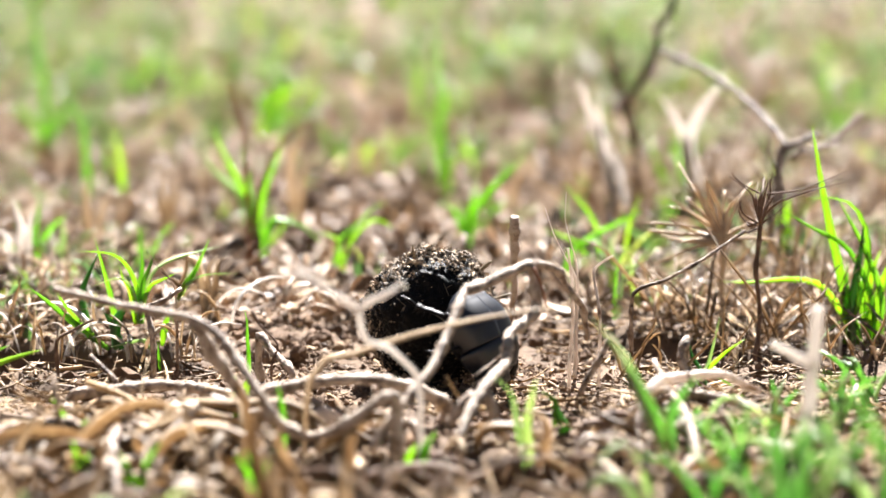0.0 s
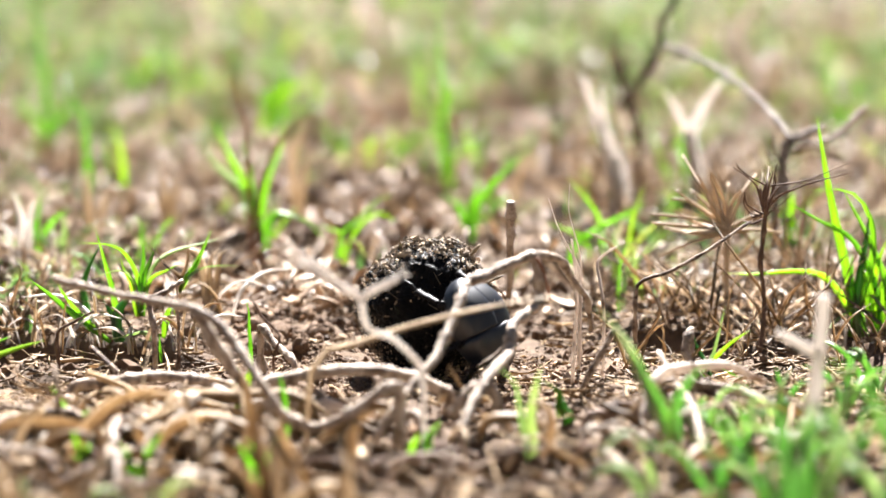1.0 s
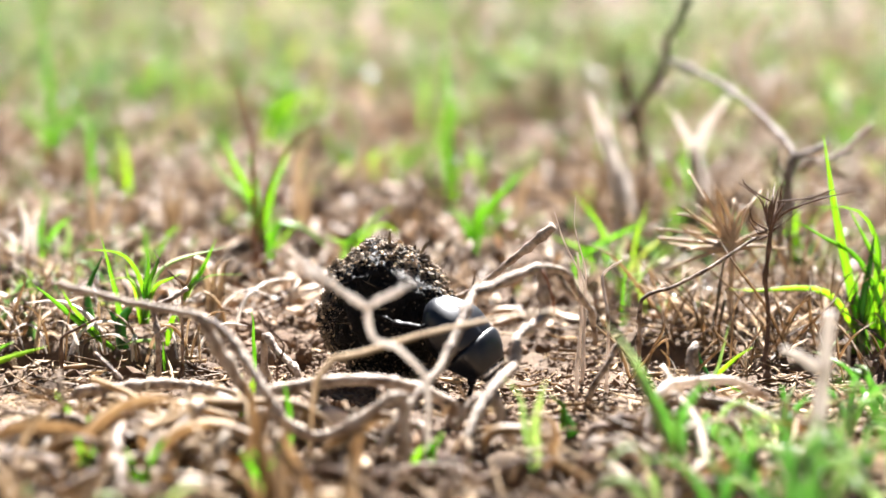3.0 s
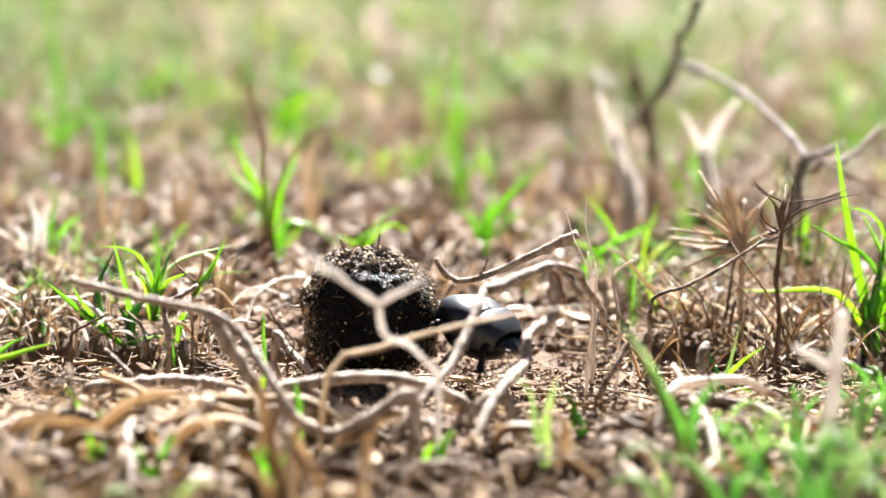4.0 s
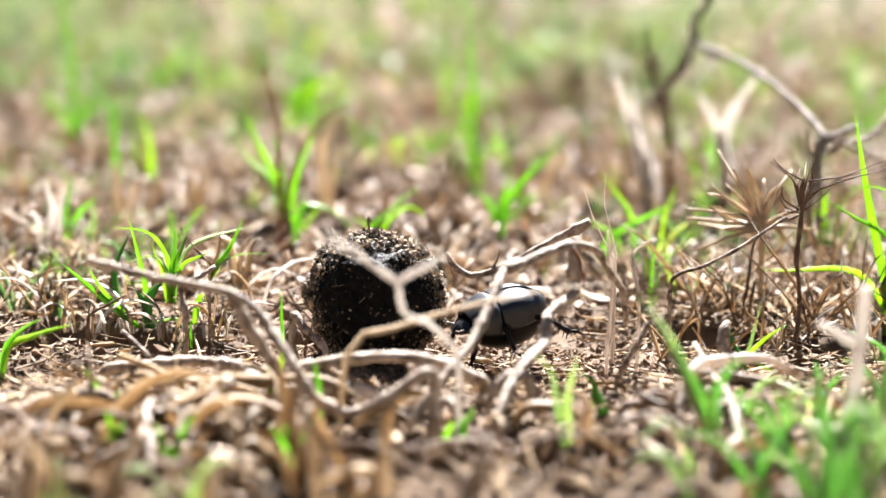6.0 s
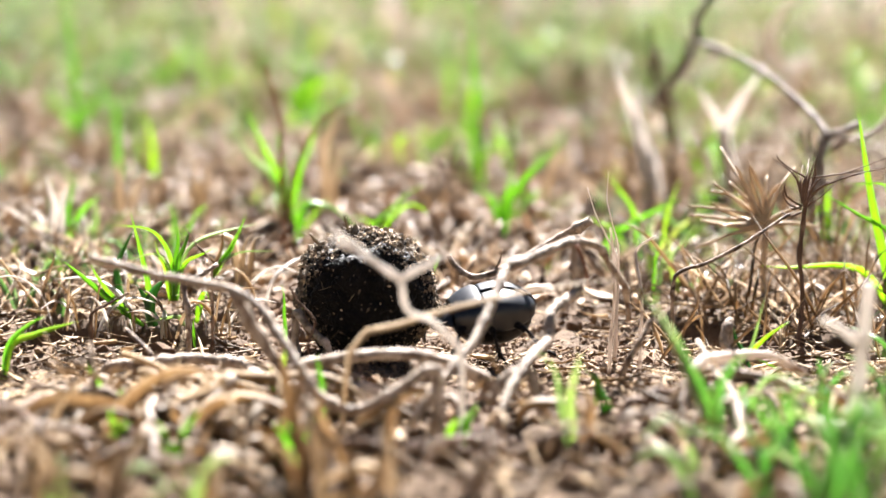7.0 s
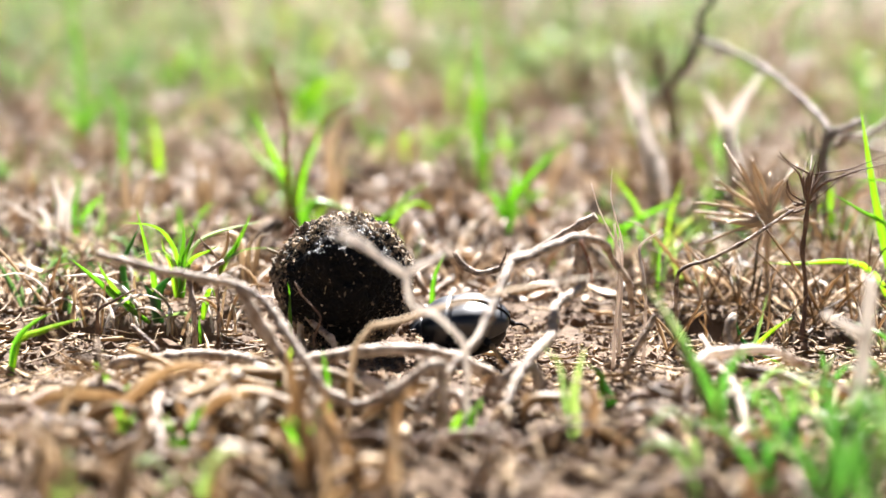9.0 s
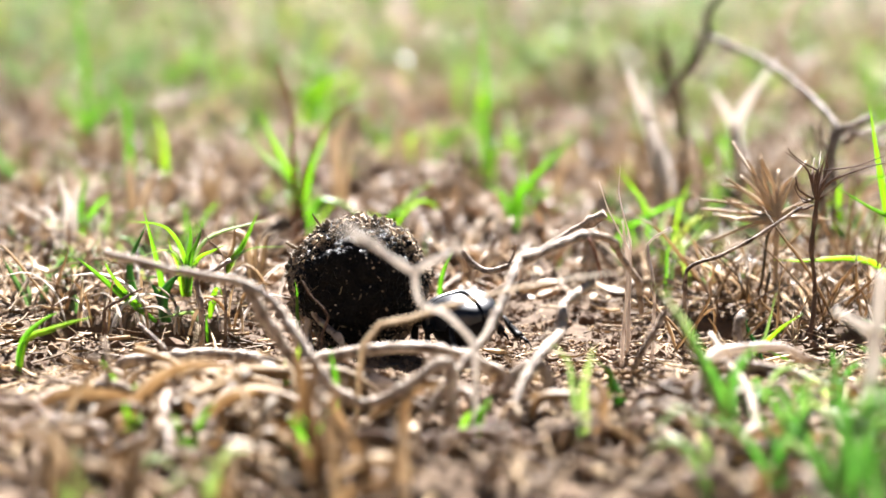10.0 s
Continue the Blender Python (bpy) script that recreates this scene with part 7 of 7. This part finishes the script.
def bunch(rng, count, tall, width, spread, droop):
    """Lines of blades about a base at the origin, some nearly straight, some arching over."""
    blades = []
    for _ in range(count):
        a = rng.uniform(0, 2 * np.pi)
        h = tall * rng.uniform(0.45, 1.15)
        o = h * spread * rng.uniform(0.05, 1.0)
        d = np.array((np.cos(a), np.sin(a), 0))
        n = np.array((-d[1], d[0], 0)) * h * rng.normal(0, 0.10)
        b = d * 0.003 * rng.random()
        bow = droop * rng.random() ** 1.5
        blades.append(([b + (0, 0, -0.002), b + d * o * (0.36 - 0.12 * bow) + n + (0, 0, h * (0.36 + 0.12 * bow)), b + d * o * 0.7 + n + (0, 0, h * (0.7 + 0.15 * bow)),
                        b + d * o * (1 + 0.6 * bow) + (0, 0, h * (1 - 0.5 * bow))], width * rng.uniform(0.5, 1.2)))
    return blades


def prototypes(rng, kinds, name, label, category, group, material, count, tall, width, spread, droop):
    made = []
    for _ in range(kinds):
        ob = thing(name, (0, 0, 0), label, category, group)
        for line, w in bunch(rng, count, tall * rng.uniform(0.7, 1.3), width, spread, droop):
            part("blade", blade_shape(line, w, 8, rng.uniform(0.1, 0.4), twist=rng.uniform(-0.8, 0.8), side=rng.standard_normal(3)), material, ob)
        made.append(ob)
    return made


def scatter_tufts():
    rng = np.random.default_rng(21)
    greens = prototypes(rng, 5, "grass_tuft", "small green grass tuft among dead grass", "grass", "grass tufts", leaf_mat, 5, 0.030, 0.0036, 0.7, 0.5)
    dries = prototypes(rng, 6, "dead_grass_tuft", "tangled tuft of dead straw-coloured grass", "grass", "dead grass tufts", dry_part, 9, 0.026, 0.0018, 1.3, 0.3)
    spots = []
    while len(spots) < 240:
        y = 0.09 + 0.9 * rng.random() ** 1.2
        x = rng.uniform(-1, 1) * (0.18 + 0.26 * (y + 0.1))
        bare = noise.noise((x * 5, y * 4, 9.3)) > rng.uniform(-0.3, 0.5)
        if free_spot(x, y) and not bare and (y > 0.22 or abs(x + 0.02) > 0.10):
            spots.append((x, y))
    first = set()
    for k, (x, y) in enumerate(spots):
        kinds = greens if k % 12 < (1 if y < 0.4 else 4) else dries
        p = kinds[rng.integers(len(kinds))]
        s = rng.uniform(0.7, 1.5) * (0.55 if y < 0.2 else 1.0)
        m = pose(x, y, ground_z(x, y) - 0.001, rng.uniform(-12, 12), rng.uniform(-12, 12), rng.uniform(0, 360)) @ Matrix.Scale(s, 4)
        if p.name not in first:
            first.add(p.name)
            p.matrix_basis = m
        else:
            q = copy_thing(p, m)
            q.scale = (s, s, s)


scatter_tufts()


def far_grass():
    """The sward beyond, too dense to count."""
    rng = np.random.default_rng(8)
    green, dry = [], []
    for k in range(4200):
        if k < 2800:
            y = 0.75 + 3.6 * rng.random() ** 1.3
            x = rng.uniform(-1, 1) * (0.32 + 0.3 * y)
        else:
            x, y = rng.uniform(-2.2, 2.2), rng.uniform(-1.6, 4.5)
            if (y > 0.6 and abs(x) < 0.3 + 0.3 * y) or (-0.9 < y <= 0.75 and abs(x) < 0.3 * (y + 0.6) + 0.12):
                continue
        z = ground_z(x, y)
        grass = rng.random() < 0.36 + 0.4 * noise.noise((x * 3, y * 3, 0)) + 0.16 * max(0.0, y)
        for line, w in bunch(rng, 4, rng.uniform(0.018, 0.05), 0.006 if grass else 0.005, 1.0, 0.5):
            shape = blade_shape(np.array(line) + np.array((x, y, z)), w, 5, 0.2, side=rng.standard_normal(3), twist=rng.uniform(-0.6, 0.6))
            (green if grass else dry).append(shape)
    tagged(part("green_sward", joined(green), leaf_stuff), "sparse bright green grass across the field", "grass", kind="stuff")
    tagged(part("dead_sward", joined(dry), dry_mat), "dead straw-coloured grass across the field", "grass", kind="stuff")


far_grass()


def thatch():
    """Low dead grass and thin green blades matted over the soil behind the ball."""
    rng = np.random.default_rng(12)
    dry, green = [], []
    for k in range(3600):
        d = 1 / rng.uniform(1 / 1.6, 1 / 0.66)
        y = d - 0.6
        x = rng.uniform(-1, 1) * (0.33 * d + 0.05)
        open_soil = noise.noise((x * 9, y * 6, 5.2)) + 0.9 * math.exp(-((x + 0.02) / 0.09) ** 2 - ((y - 0.09) / 0.06) ** 2) + 1.0 * math.exp(-((x + 0.035) / 0.07) ** 2 - ((y - 0.33) / 0.10) ** 2) + 0.6 * math.exp(-((y - 0.07) / 0.06) ** 2)
        if over_hole(x, y) or open_soil > rng.uniform(0.05, 0.6):
            continue
        z = ground_z(x, y)
        grass = rng.random() < 0.07 + 0.6 * noise.noise((x * 7, y * 5, 0.4)) + 0.32 * max(0.0, y)
        clump = 1 + 0.9 * noise.noise((x * 16, y * 9, 8.1))
        tall = rng.uniform(0.006, 0.019) * (1 + 0.6 * y) * clump
        for line, w in bunch(rng, 4 if grass else 7, tall, (0.0034 if grass else 0.0016) * (1 + 0.8 * y), 0.8 if grass else 1.9, 0.5 if grass else 0.3):
            (green if grass else dry).append(blade_shape(np.array(line) + np.array((x, y, z)), w, 5, 0.25, side=rng.standard_normal(3), twist=rng.uniform(-1, 1)))
    tagged(part("dead_thatch", joined(dry), dry_mat), "matted low dead grass over the soil", "grass", kind="stuff")
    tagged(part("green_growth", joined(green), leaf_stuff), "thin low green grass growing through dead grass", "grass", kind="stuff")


thatch()


def litter():
    rng = np.random.default_rng(3)
    straws, clods = [], []
    for k in range(15000):
        d = 1 / rng.uniform(1 / 1.4, 1 / 0.43)
        y = d - 0.6
        x = rng.uniform(-1, 1) * 0.34 * d
        bare = noise.noise((x * 11, y * 11, 2.2)) + (0.35 if abs(x + 0.03) < 0.07 and 0.0 < y < 0.12 else 0)
        if over_hole(x, y):
            continue
        if bare + (0.1 if y < -0.02 else 0) - (0.45 if abs(x + 0.01) > 0.075 and y > -0.05 else 0) > rng.uniform(-0.25, 0.4):
            continue
        heap = max(0.0, min(1.0, (-0.015 - y) / 0.03)) * max(0.0, 0.3 + noise.noise((x * 25, y * 25, 6.6)))
        z = ground_z(x, y) + 0.009 * heap * rng.random()
        a = rng.uniform(0, 2 * np.pi)
        ln = (1 + 0.8 * heap) * rng.uniform(0.003, 0.012) if rng.random() < 0.7 else rng.uniform(0.012, 0.035)
        if y < -0.03:
            if rng.random() < 0.55:
                continue
            ln = rng.uniform(0.010, 0.042)
        if abs(x) < 0.07 and 0.0 < y < 0.09:
            ln *= 0.5
        dirn = np.array((math.cos(a), math.sin(a), 0))
        up = rng.uniform(-0.1, 0.5) * ln * 0.5
        c = np.array((x, y, z + 0.0008 + 0.0035 * rng.random() ** 3))
        bend = np.array((-dirn[1], dirn[0], 0.3)) * ln * rng.uniform(-0.15, 0.15)
        straws.append(blade_shape([c - dirn * ln / 2, c + bend, c + dirn * ln / 2 + (0, 0, up)], rng.uniform(0.0006, 0.0020), 4, rng.uniform(-0.3, 0.5), 0.0004, rng.uniform(-1, 1), side=rng.standard_normal(3), base=0.8))
    for k in range(11000):
        d = 1 / rng.uniform(1 / 1.5, 1 / 0.44)
        y = d - 0.6
        x = rng.uniform(-1, 1) * 0.27 * d
        size = 0.0005 + 0.0019 * rng.random() ** 4
        clods.append(clod_shape(rng, np.array((x, y, ground_z(x, y) + size * 0.35)), size))
    for k in range(7000):
        x, y = rng.normal(-0.03, 0.06), rng.normal(0.05, 0.045)
        size = rng.uniform(0.0003, 0.0012)
        clods.append(clod_shape(rng, np.array((x, y, ground_z(x, y) + size * 0.35)), size, ICO1, 0.3))
    for k in range(900):
        x, y = rng.normal(-0.01, 0.07), rng.normal(0.04, 0.045)
        a, ln = rng.uniform(0, 2 * np.pi), rng.uniform(0.002, 0.009)
        e = np.array((math.cos(a), math.sin(a), rng.normal(0, 0.12))) * ln / 2
        c = np.array((x, y, ground_z(x, y) + 0.0008))
        straws.append(blade_shape([c - e, c + rng.standard_normal(3) * ln * 0.05, c + e], rng.uniform(0.0004, 0.0013), 4, 0.2, 0.0003, rng.uniform(-1, 1), rng.standard_normal(3), 0.8))
    for k in range(70):
        x, y = rng.normal(-0.062, 0.014), rng.normal(0.078, 0.016)
        size = rng.uniform(0.0015, 0.0042)
        clods.append(clod_shape(rng, np.array((x, y, ground_z(x, y) + size * 0.3)), size, ICO2, 0.09))
    for k in range(160):
        d = 1 / rng.uniform(1 / 1.3, 1 / 0.46)
        y, x = d - 0.6, rng.uniform(-1, 1) * 0.25 * d
        if abs(x) < 0.07 and -0.1 < y < 0.08:
            continue
        size = rng.uniform(0.002, 0.0055)
        clods.append(clod_shape(rng, np.array((x, y, ground_z(x, y) + size * 0.2)), size, ICO2, 0.1))
    tagged(part("straw_litter", joined(straws), straw_mat), "short broken straws and dead leaf scraps on the soil", "litter", kind="stuff")
    tagged(part("soil_clods", joined(clods), clod_mat, smooth=False), "loose crumbs and clods of reddish soil", "soil", kind="stuff")


litter()


def leaf_litter():
    """Broken dead leaves and lumps of soil over the field behind, with gaps of bare earth."""
    rng = np.random.default_rng(29)
    leaves, lumps = [], []
    for k in range(7500):
        d = 1 / rng.uniform(1 / 2.3, 1 / 0.70)
        y = d - 0.6
        x = rng.uniform(-1, 1) * 0.30 * d
        if over_hole(x, y) or noise.noise((x * 8, y * 5, 3.3)) > rng.uniform(-0.1, 0.6):
            continue
        z = ground_z(x, y)
        ln = rng.uniform(0.005, 0.020) * (1 + 0.3 * y)
        e = rng.standard_normal(3) * (1, 1, 0.35)
        e *= ln / np.linalg.norm(e) / 2
        c = np.array((x, y, z + abs(e[2]) + 0.004 * rng.random() ** 2))
        leaves.append(blade_shape([c - e, c + rng.standard_normal(3) * ln * 0.12, c + e], rng.uniform(0.0012, 0.0042) * (1 + 0.3 * y), 5, rng.uniform(-0.5, 0.7), 0.0003, rng.uniform(-1.5, 1.5), rng.standard_normal(3), 0.8))
    for k in range(900):
        d = 1 / rng.uniform(1 / 2.2, 1 / 0.74)
        y = d - 0.6
        x = rng.uniform(-1, 1) * 0.28 * d
        size = rng.uniform(0.002, 0.008) * (1 + 0.4 * y)
        lumps.append(clod_shape(rng, np.array((x, y, ground_z(x, y) + size * 0.2)), size, ICO1, 0.22))
    tagged(part("dead_leaf_litter", joined(leaves), litter_mat), "broken dead leaves strewn over the bare field", "litter", kind="stuff")
    tagged(part("soil_lumps", joined(lumps), lump_mat, smooth=False), "uneven lumps of reddish-brown soil in the field", "soil", kind="stuff")


leaf_litter()


def tangle():
    """Curved dead stalks and curled leaves heaped before the ball."""
    rng = np.random.default_rng(17)
    for k in range(150):
        y = rng.uniform(-0.10, -0.030)
        x = rng.uniform(-0.125, 0.075)
        if over_hole(x, y, 1.6):
            continue
        a = rng.uniform(0, 2 * np.pi)
        ln = rng.uniform(0.022, 0.075)
        if over_hole(x, y, 3.0):
            ln = rng.uniform(0.010, 0.018)
        e = np.array((math.cos(a), math.sin(a), 0))
        n = np.array((-e[1], e[0], 0))
        h = rng.uniform(0.003, 0.013)
        tilt = rng.normal(0, 0.12) * ln
        b = rng.normal(0, 0.14) * ln
        c = np.array((x, y, ground_z(x, y) + 0.001))
        ends = [c - e * ln / 2 + (0, 0, max(-0.001, -tilt)), c - e * ln / 5 + n * b + (0, 0, h), c + e * ln / 5 + n * b * rng.uniform(-0.5, 1.2) + (0, 0, h * rng.uniform(0.7, 1.2)), c + e * ln / 2 + (0, 0, max(-0.001, tilt))]
        if k % 2:
            r = rng.uniform(0.0008, 0.0021)
            ob = part("dead_stalk", stem_shape(ends, r, r * rng.uniform(0.4, 0.9), 24, 7, 0.15, 300 + k), (bark, pale_bark, pale_bark, dark_bark, bark, grey_stalk)[rng.integers(6)])
            tagged(ob, "curved dead grass stalk in the heaped litter", "stalk", "heaped stalks")
        else:
            ob = part("dead_leaf", blade_shape(ends, rng.uniform(0.0022, 0.0056), 14, rng.uniform(-0.5, 0.7), 0.0003, rng.uniform(-2, 2), rng.standard_normal(3)), dry_part)
            tagged(ob, "curled dead grass leaf in the heaped litter", "leaf", "heaped dead leaves")


tangle()


def stem_heap():
    """Thin broken stems jumbled before the ball, with gaps between them."""
    rng = np.random.default_rng(33)
    stems = []
    for k in range(620):
        y = rng.uniform(-0.115, -0.04)
        x = rng.uniform(-1, 1) * 0.145
        lump = 0.5 + noise.noise((x * 28, y * 28, 1.1)) - (2.0 if over_hole(x, y, 1.9) else 0.0)
        if lump < rng.uniform(0.0, 0.7) or (x > 0.06 and rng.random() < 0.5):
            continue
        e = rng.standard_normal(3) * (1, 1, 0.5)
        ln = rng.uniform(0.008, 0.036)
        e *= ln / np.linalg.norm(e) / 2
        c = np.array((x, y, ground_z(x, y) + abs(e[2]) + 0.010 * lump * rng.random()))
        r = rng.uniform(0.0002, 0.0010)
        stems.append(stem_shape([c - e, c + rng.standard_normal(3) * ln * 0.07, c + e], r, r * 0.7, 7, 5, 0.2, k))
    tagged(part("broken_stems", joined(stems), straw_mat), "jumbled thin broken stems of dead grass", "litter", kind="stuff")


stem_heap()


def mound():
    """Taller dead stalks and leaves heaped close to the eye."""
    rng = np.random.default_rng(52)
    for k in range(84):
        y = rng.uniform(-0.16, -0.085)
        x = rng.uniform(-0.12, -0.042) if k % 4 else rng.uniform(0.046, 0.066)
        a = rng.uniform(0, 2 * np.pi)
        e = np.array((math.cos(a), 0.6 * math.sin(a), 0))
        h = rng.uniform(0.006, 0.024)
        ln = rng.uniform(0.012, 0.04)
        c = np.array((x, y, ground_z(x, y) - 0.001))
        ends = [c, c + e * ln * 0.2 + (0, 0, h * 0.6), c + e * ln * 0.55 + (0, 0, h * rng.uniform(0.8, 1.1)), c + e * ln + (0, 0, h * rng.uniform(0.2, 1.1))]
        if k % 3 == 0:
            r = rng.uniform(0.0005, 0.0013)
            tagged(part("dead_stalk", stem_shape(ends, r, r * 0.6, 12, 7, 0.12, 900 + k), (bark, pale_bark, dark_bark)[rng.integers(3)]), "bent dead grass stalk in the heaped litter", "stalk", "heaped stalks")
        else:
            tagged(part("dead_leaf", blade_shape(ends, rng.uniform(0.0016, 0.0045), 12, rng.uniform(-0.4, 0.6), 0.0003, rng.uniform(-2, 2), rng.standard_normal(3)), (pale_leaf, dry_part, pale_leaf, dry_part, leaf_grey)[k % 5]),
                   "bent dead grass leaf in the heaped litter", "leaf", "heaped dead leaves")


mound()


def bridging_stalks():
    """Broken stalks fallen across the dark hollows before the ball."""
    rng = np.random.default_rng(71)
    for k in range(18):
        x, y = rng.uniform(-0.042, 0.056), rng.uniform(-0.102, -0.066)
        a = rng.normal(0.5 * np.pi * (k % 2), 0.6)
        ln = rng.uniform(0.016, 0.042)
        e = np.array((math.cos(a), 0.7 * math.sin(a), rng.normal(0, 0.35))) * ln / 2
        c = np.array((x, y, rng.uniform(0.0, 0.007)))
        bend = np.array((rng.normal(0, 0.10), rng.normal(0, 0.06), rng.uniform(-0.05, 0.16))) * ln
        r = rng.uniform(0.0005, 0.0014)
        stuff = (bark, dark_bark, pale_bark, straw_stem)[k % 4]
        tagged(part("dead_stalk", stem_shape([c - e - (0, 0, 0.006), c - e * 0.5 + bend, c + e * 0.4 + bend, c + e - (0, 0, 0.003)], r, r * 0.7, 18, 7, 0.16, 700 + k), stuff),
               "broken dead stalk fallen across a dark hollow", "stalk", "heaped stalks")


bridging_stalks()


# ---- what moves ----
def facing(place, head, back):
    x = Vector(head).normalized()
    y = Vector(back).cross(x).normalized()
    z = x.cross(y)
    return Matrix.Translation(place) @ Matrix((x, y, z)).transposed().to_4x4()


def motions():
    walk(ball, [
        (0, pose(-0.0039, 0.0420, 0.0176, 0, 0.0, 0)),
        (0.5, pose(-0.0047, 0.0420, 0.0179, 0, -1.9, 0)),
        (1, pose(-0.0064, 0.0420, 0.0180, 0, -6.4, 0)),
        (1.5, pose(-0.0105, 0.0420, 0.0199, 0, -17.0, 0)),
        (2, pose(-0.0129, 0.0420, 0.0209, 0, -23.5, 0)),
        (2.5, pose(-0.0157, 0.0420, 0.0212, 0, -30.8, 0)),
        (4, pose(-0.0297, 0.0420, 0.0184, 0, -67.4, 0)),
        (4.5, pose(-0.0301, 0.0420, 0.0184, 0, -68.5, 0)),
        (5, pose(-0.0313, 0.0420, 0.0177, 0, -71.5, 0)),
        (5.5, pose(-0.0329, 0.0420, 0.0176, 0, -75.7, 0)),
        (7, pose(-0.0378, 0.0420, 0.0180, 0, -88.5, 0)),
        (7.5, pose(-0.0420, 0.0420, 0.0185, 0, -99.5, 0)),
        (8, pose(-0.0447, 0.0420, 0.0204, 0, -106.7, 0)),
        (8.5, pose(-0.0461, 0.0420, 0.0212, 0, -110.3, 0)),
        (9, pose(-0.0470, 0.0420, 0.0212, 0, -112.7, 0)),
        (9.5, pose(-0.0459, 0.0420, 0.0212, 0, -109.7, 0)),
        (10, pose(-0.0445, 0.0420, 0.0200, 0, -106.0, 0)),
    ])
    walk(beetle, [
        (0, facing((0.0124, 0.0100, 0.0182), (0.42, -0.25, -0.87), (0.62, -0.62, 0.48))),
        (0.5, facing((0.0125, 0.0100, 0.0183), (0.42, -0.25, -0.87), (0.62, -0.62, 0.48))),
        (1, facing((0.0105, 0.0100, 0.0190), (0.45, -0.25, -0.86), (0.6, -0.64, 0.48))),
        (1.5, facing((0.0068, 0.0100, 0.0181), (0.5, -0.22, -0.84), (0.55, -0.68, 0.48))),
        (2, facing((0.0050, 0.0100, 0.0181), (0.5, -0.2, -0.84), (0.52, -0.7, 0.48))),
        (2.5, facing((0.0047, 0.0100, 0.0181), (0.52, -0.2, -0.83), (0.5, -0.72, 0.48))),
        (3, facing((0.0042, 0.0140, 0.0174), (0.65, -0.2, -0.7), (0.45, -0.5, 0.7))),
        (3.8, facing((0.0061, 0.0260, 0.0184), (0.86, -0.25, -0.42), (0.38, -0.1, 0.9))),
        (4, facing((0.0063, 0.0280, 0.0184), (0.72, -0.62, -0.3), (0.2, -0.2, 0.95))),
        (4.2, facing((0.0090, 0.0300, 0.0139), (0.3, -0.92, -0.25), (0.1, -0.2, 0.97))),
        (4.5, facing((0.0087, 0.0300, 0.0135), (-0.15, -0.95, -0.2), (0, -0.26, 0.96))),
        (4.8, facing((0.0091, 0.0310, 0.0136), (-0.78, -0.58, -0.18), (0, -0.28, 0.96))),
        (5.1, facing((0.0095, 0.0320, 0.0131), (-0.92, -0.34, -0.12), (0, -0.32, 0.95))),
        (5.5, facing((0.0079, 0.0320, 0.0137), (-0.93, -0.32, -0.12), (0, -0.32, 0.95))),
        (6.2, facing((0.0061, 0.0320, 0.0151), (-0.88, -0.35, -0.3), (-0.3, -0.1, 0.95))),
        (6.8, facing((0.0069, 0.0320, 0.0152), (-0.8, -0.2, -0.5), (-0.45, -0.15, 0.88))),
        (7, facing((0.0012, 0.0320, 0.0149), (-0.97, -0.2, -0.08), (0, -0.26, 0.96))),
        (7.5, facing((-0.0046, 0.0320, 0.0123), (-0.97, -0.2, -0.05), (0, -0.26, 0.96))),
        (7.8, facing((-0.0047, 0.0320, 0.0102), (-0.97, -0.2, -0.05), (0, -0.26, 0.96))),
        (8, facing((-0.0062, 0.0320, 0.0117), (-0.97, -0.2, 0.05), (0, -0.26, 0.96))),
        (8.5, facing((-0.0079, 0.0320, 0.0119), (-0.97, -0.15, 0.0), (0, -0.26, 0.96))),
        (9, facing((-0.0087, 0.0320, 0.0097), (-0.97, 0.1, -0.05), (-0.1, -0.24, 0.96))),
        (9.3, facing((-0.0105, 0.0320, 0.0093), (-0.84, 0.5, -0.08), (-0.1, -0.22, 0.97))),
        (9.6, facing((-0.0116, 0.0320, 0.0102), (-0.68, 0.7, -0.1), (0, -0.22, 0.97))),
        (10, facing((-0.0119, 0.0320, 0.0113), (-0.5, 0.84, -0.12), (0, -0.22, 0.97))),
    ])
    walk(pushed_twig, [
        (0, pose(0.0236, 0.0620, 0.0473, 0, -57, 0)),
        (0.5, pose(0.0220, 0.0620, 0.0484, 0, -57, 0)),
        (1, pose(0.0212, 0.0620, 0.0495, 0, -57, 0)),
        (1.5, pose(0.0216, 0.0620, 0.0505, 0, -54, 0)),
        (2, pose(0.0250, 0.0600, 0.0497, 0, -42, 0)),
        (2.5, pose(0.0294, 0.0560, 0.0485, 0, -24, 0)),
        (4, pose(0.0372, 0.0450, 0.0459, 0, 4, 0)),
        (4.5, pose(0.0344, 0.0400, 0.0454, 0, 5, 0)),
        (5.5, pose(0.0347, 0.0380, 0.0445, 0, 3, 0)),
        (7, pose(0.0340, 0.0350, 0.0443, 0, 0, 0)),
        (10, pose(0.0345, 0.0350, 0.0444, 0, 0, 0)),
    ])
    for n, ((name, side), leg) in enumerate(beetle_legs.items()):
        at = leg.location.copy()
        rows = []
        for k in range(26):
            t = 0.4 * k
            busy = 1.0 if t < 2.6 or t > 3.4 else 0.6
            swing = 16 * busy * math.sin(2.6 * t + (0 if (n + n // 2) % 2 else math.pi) + 0.6 * n)
            lift = 7 * busy * math.cos(2.6 * t + 1.3 * n)
            rows.append((t, pose(*at, lift * side, 0, swing)))
        walk(leg, rows)


motions()
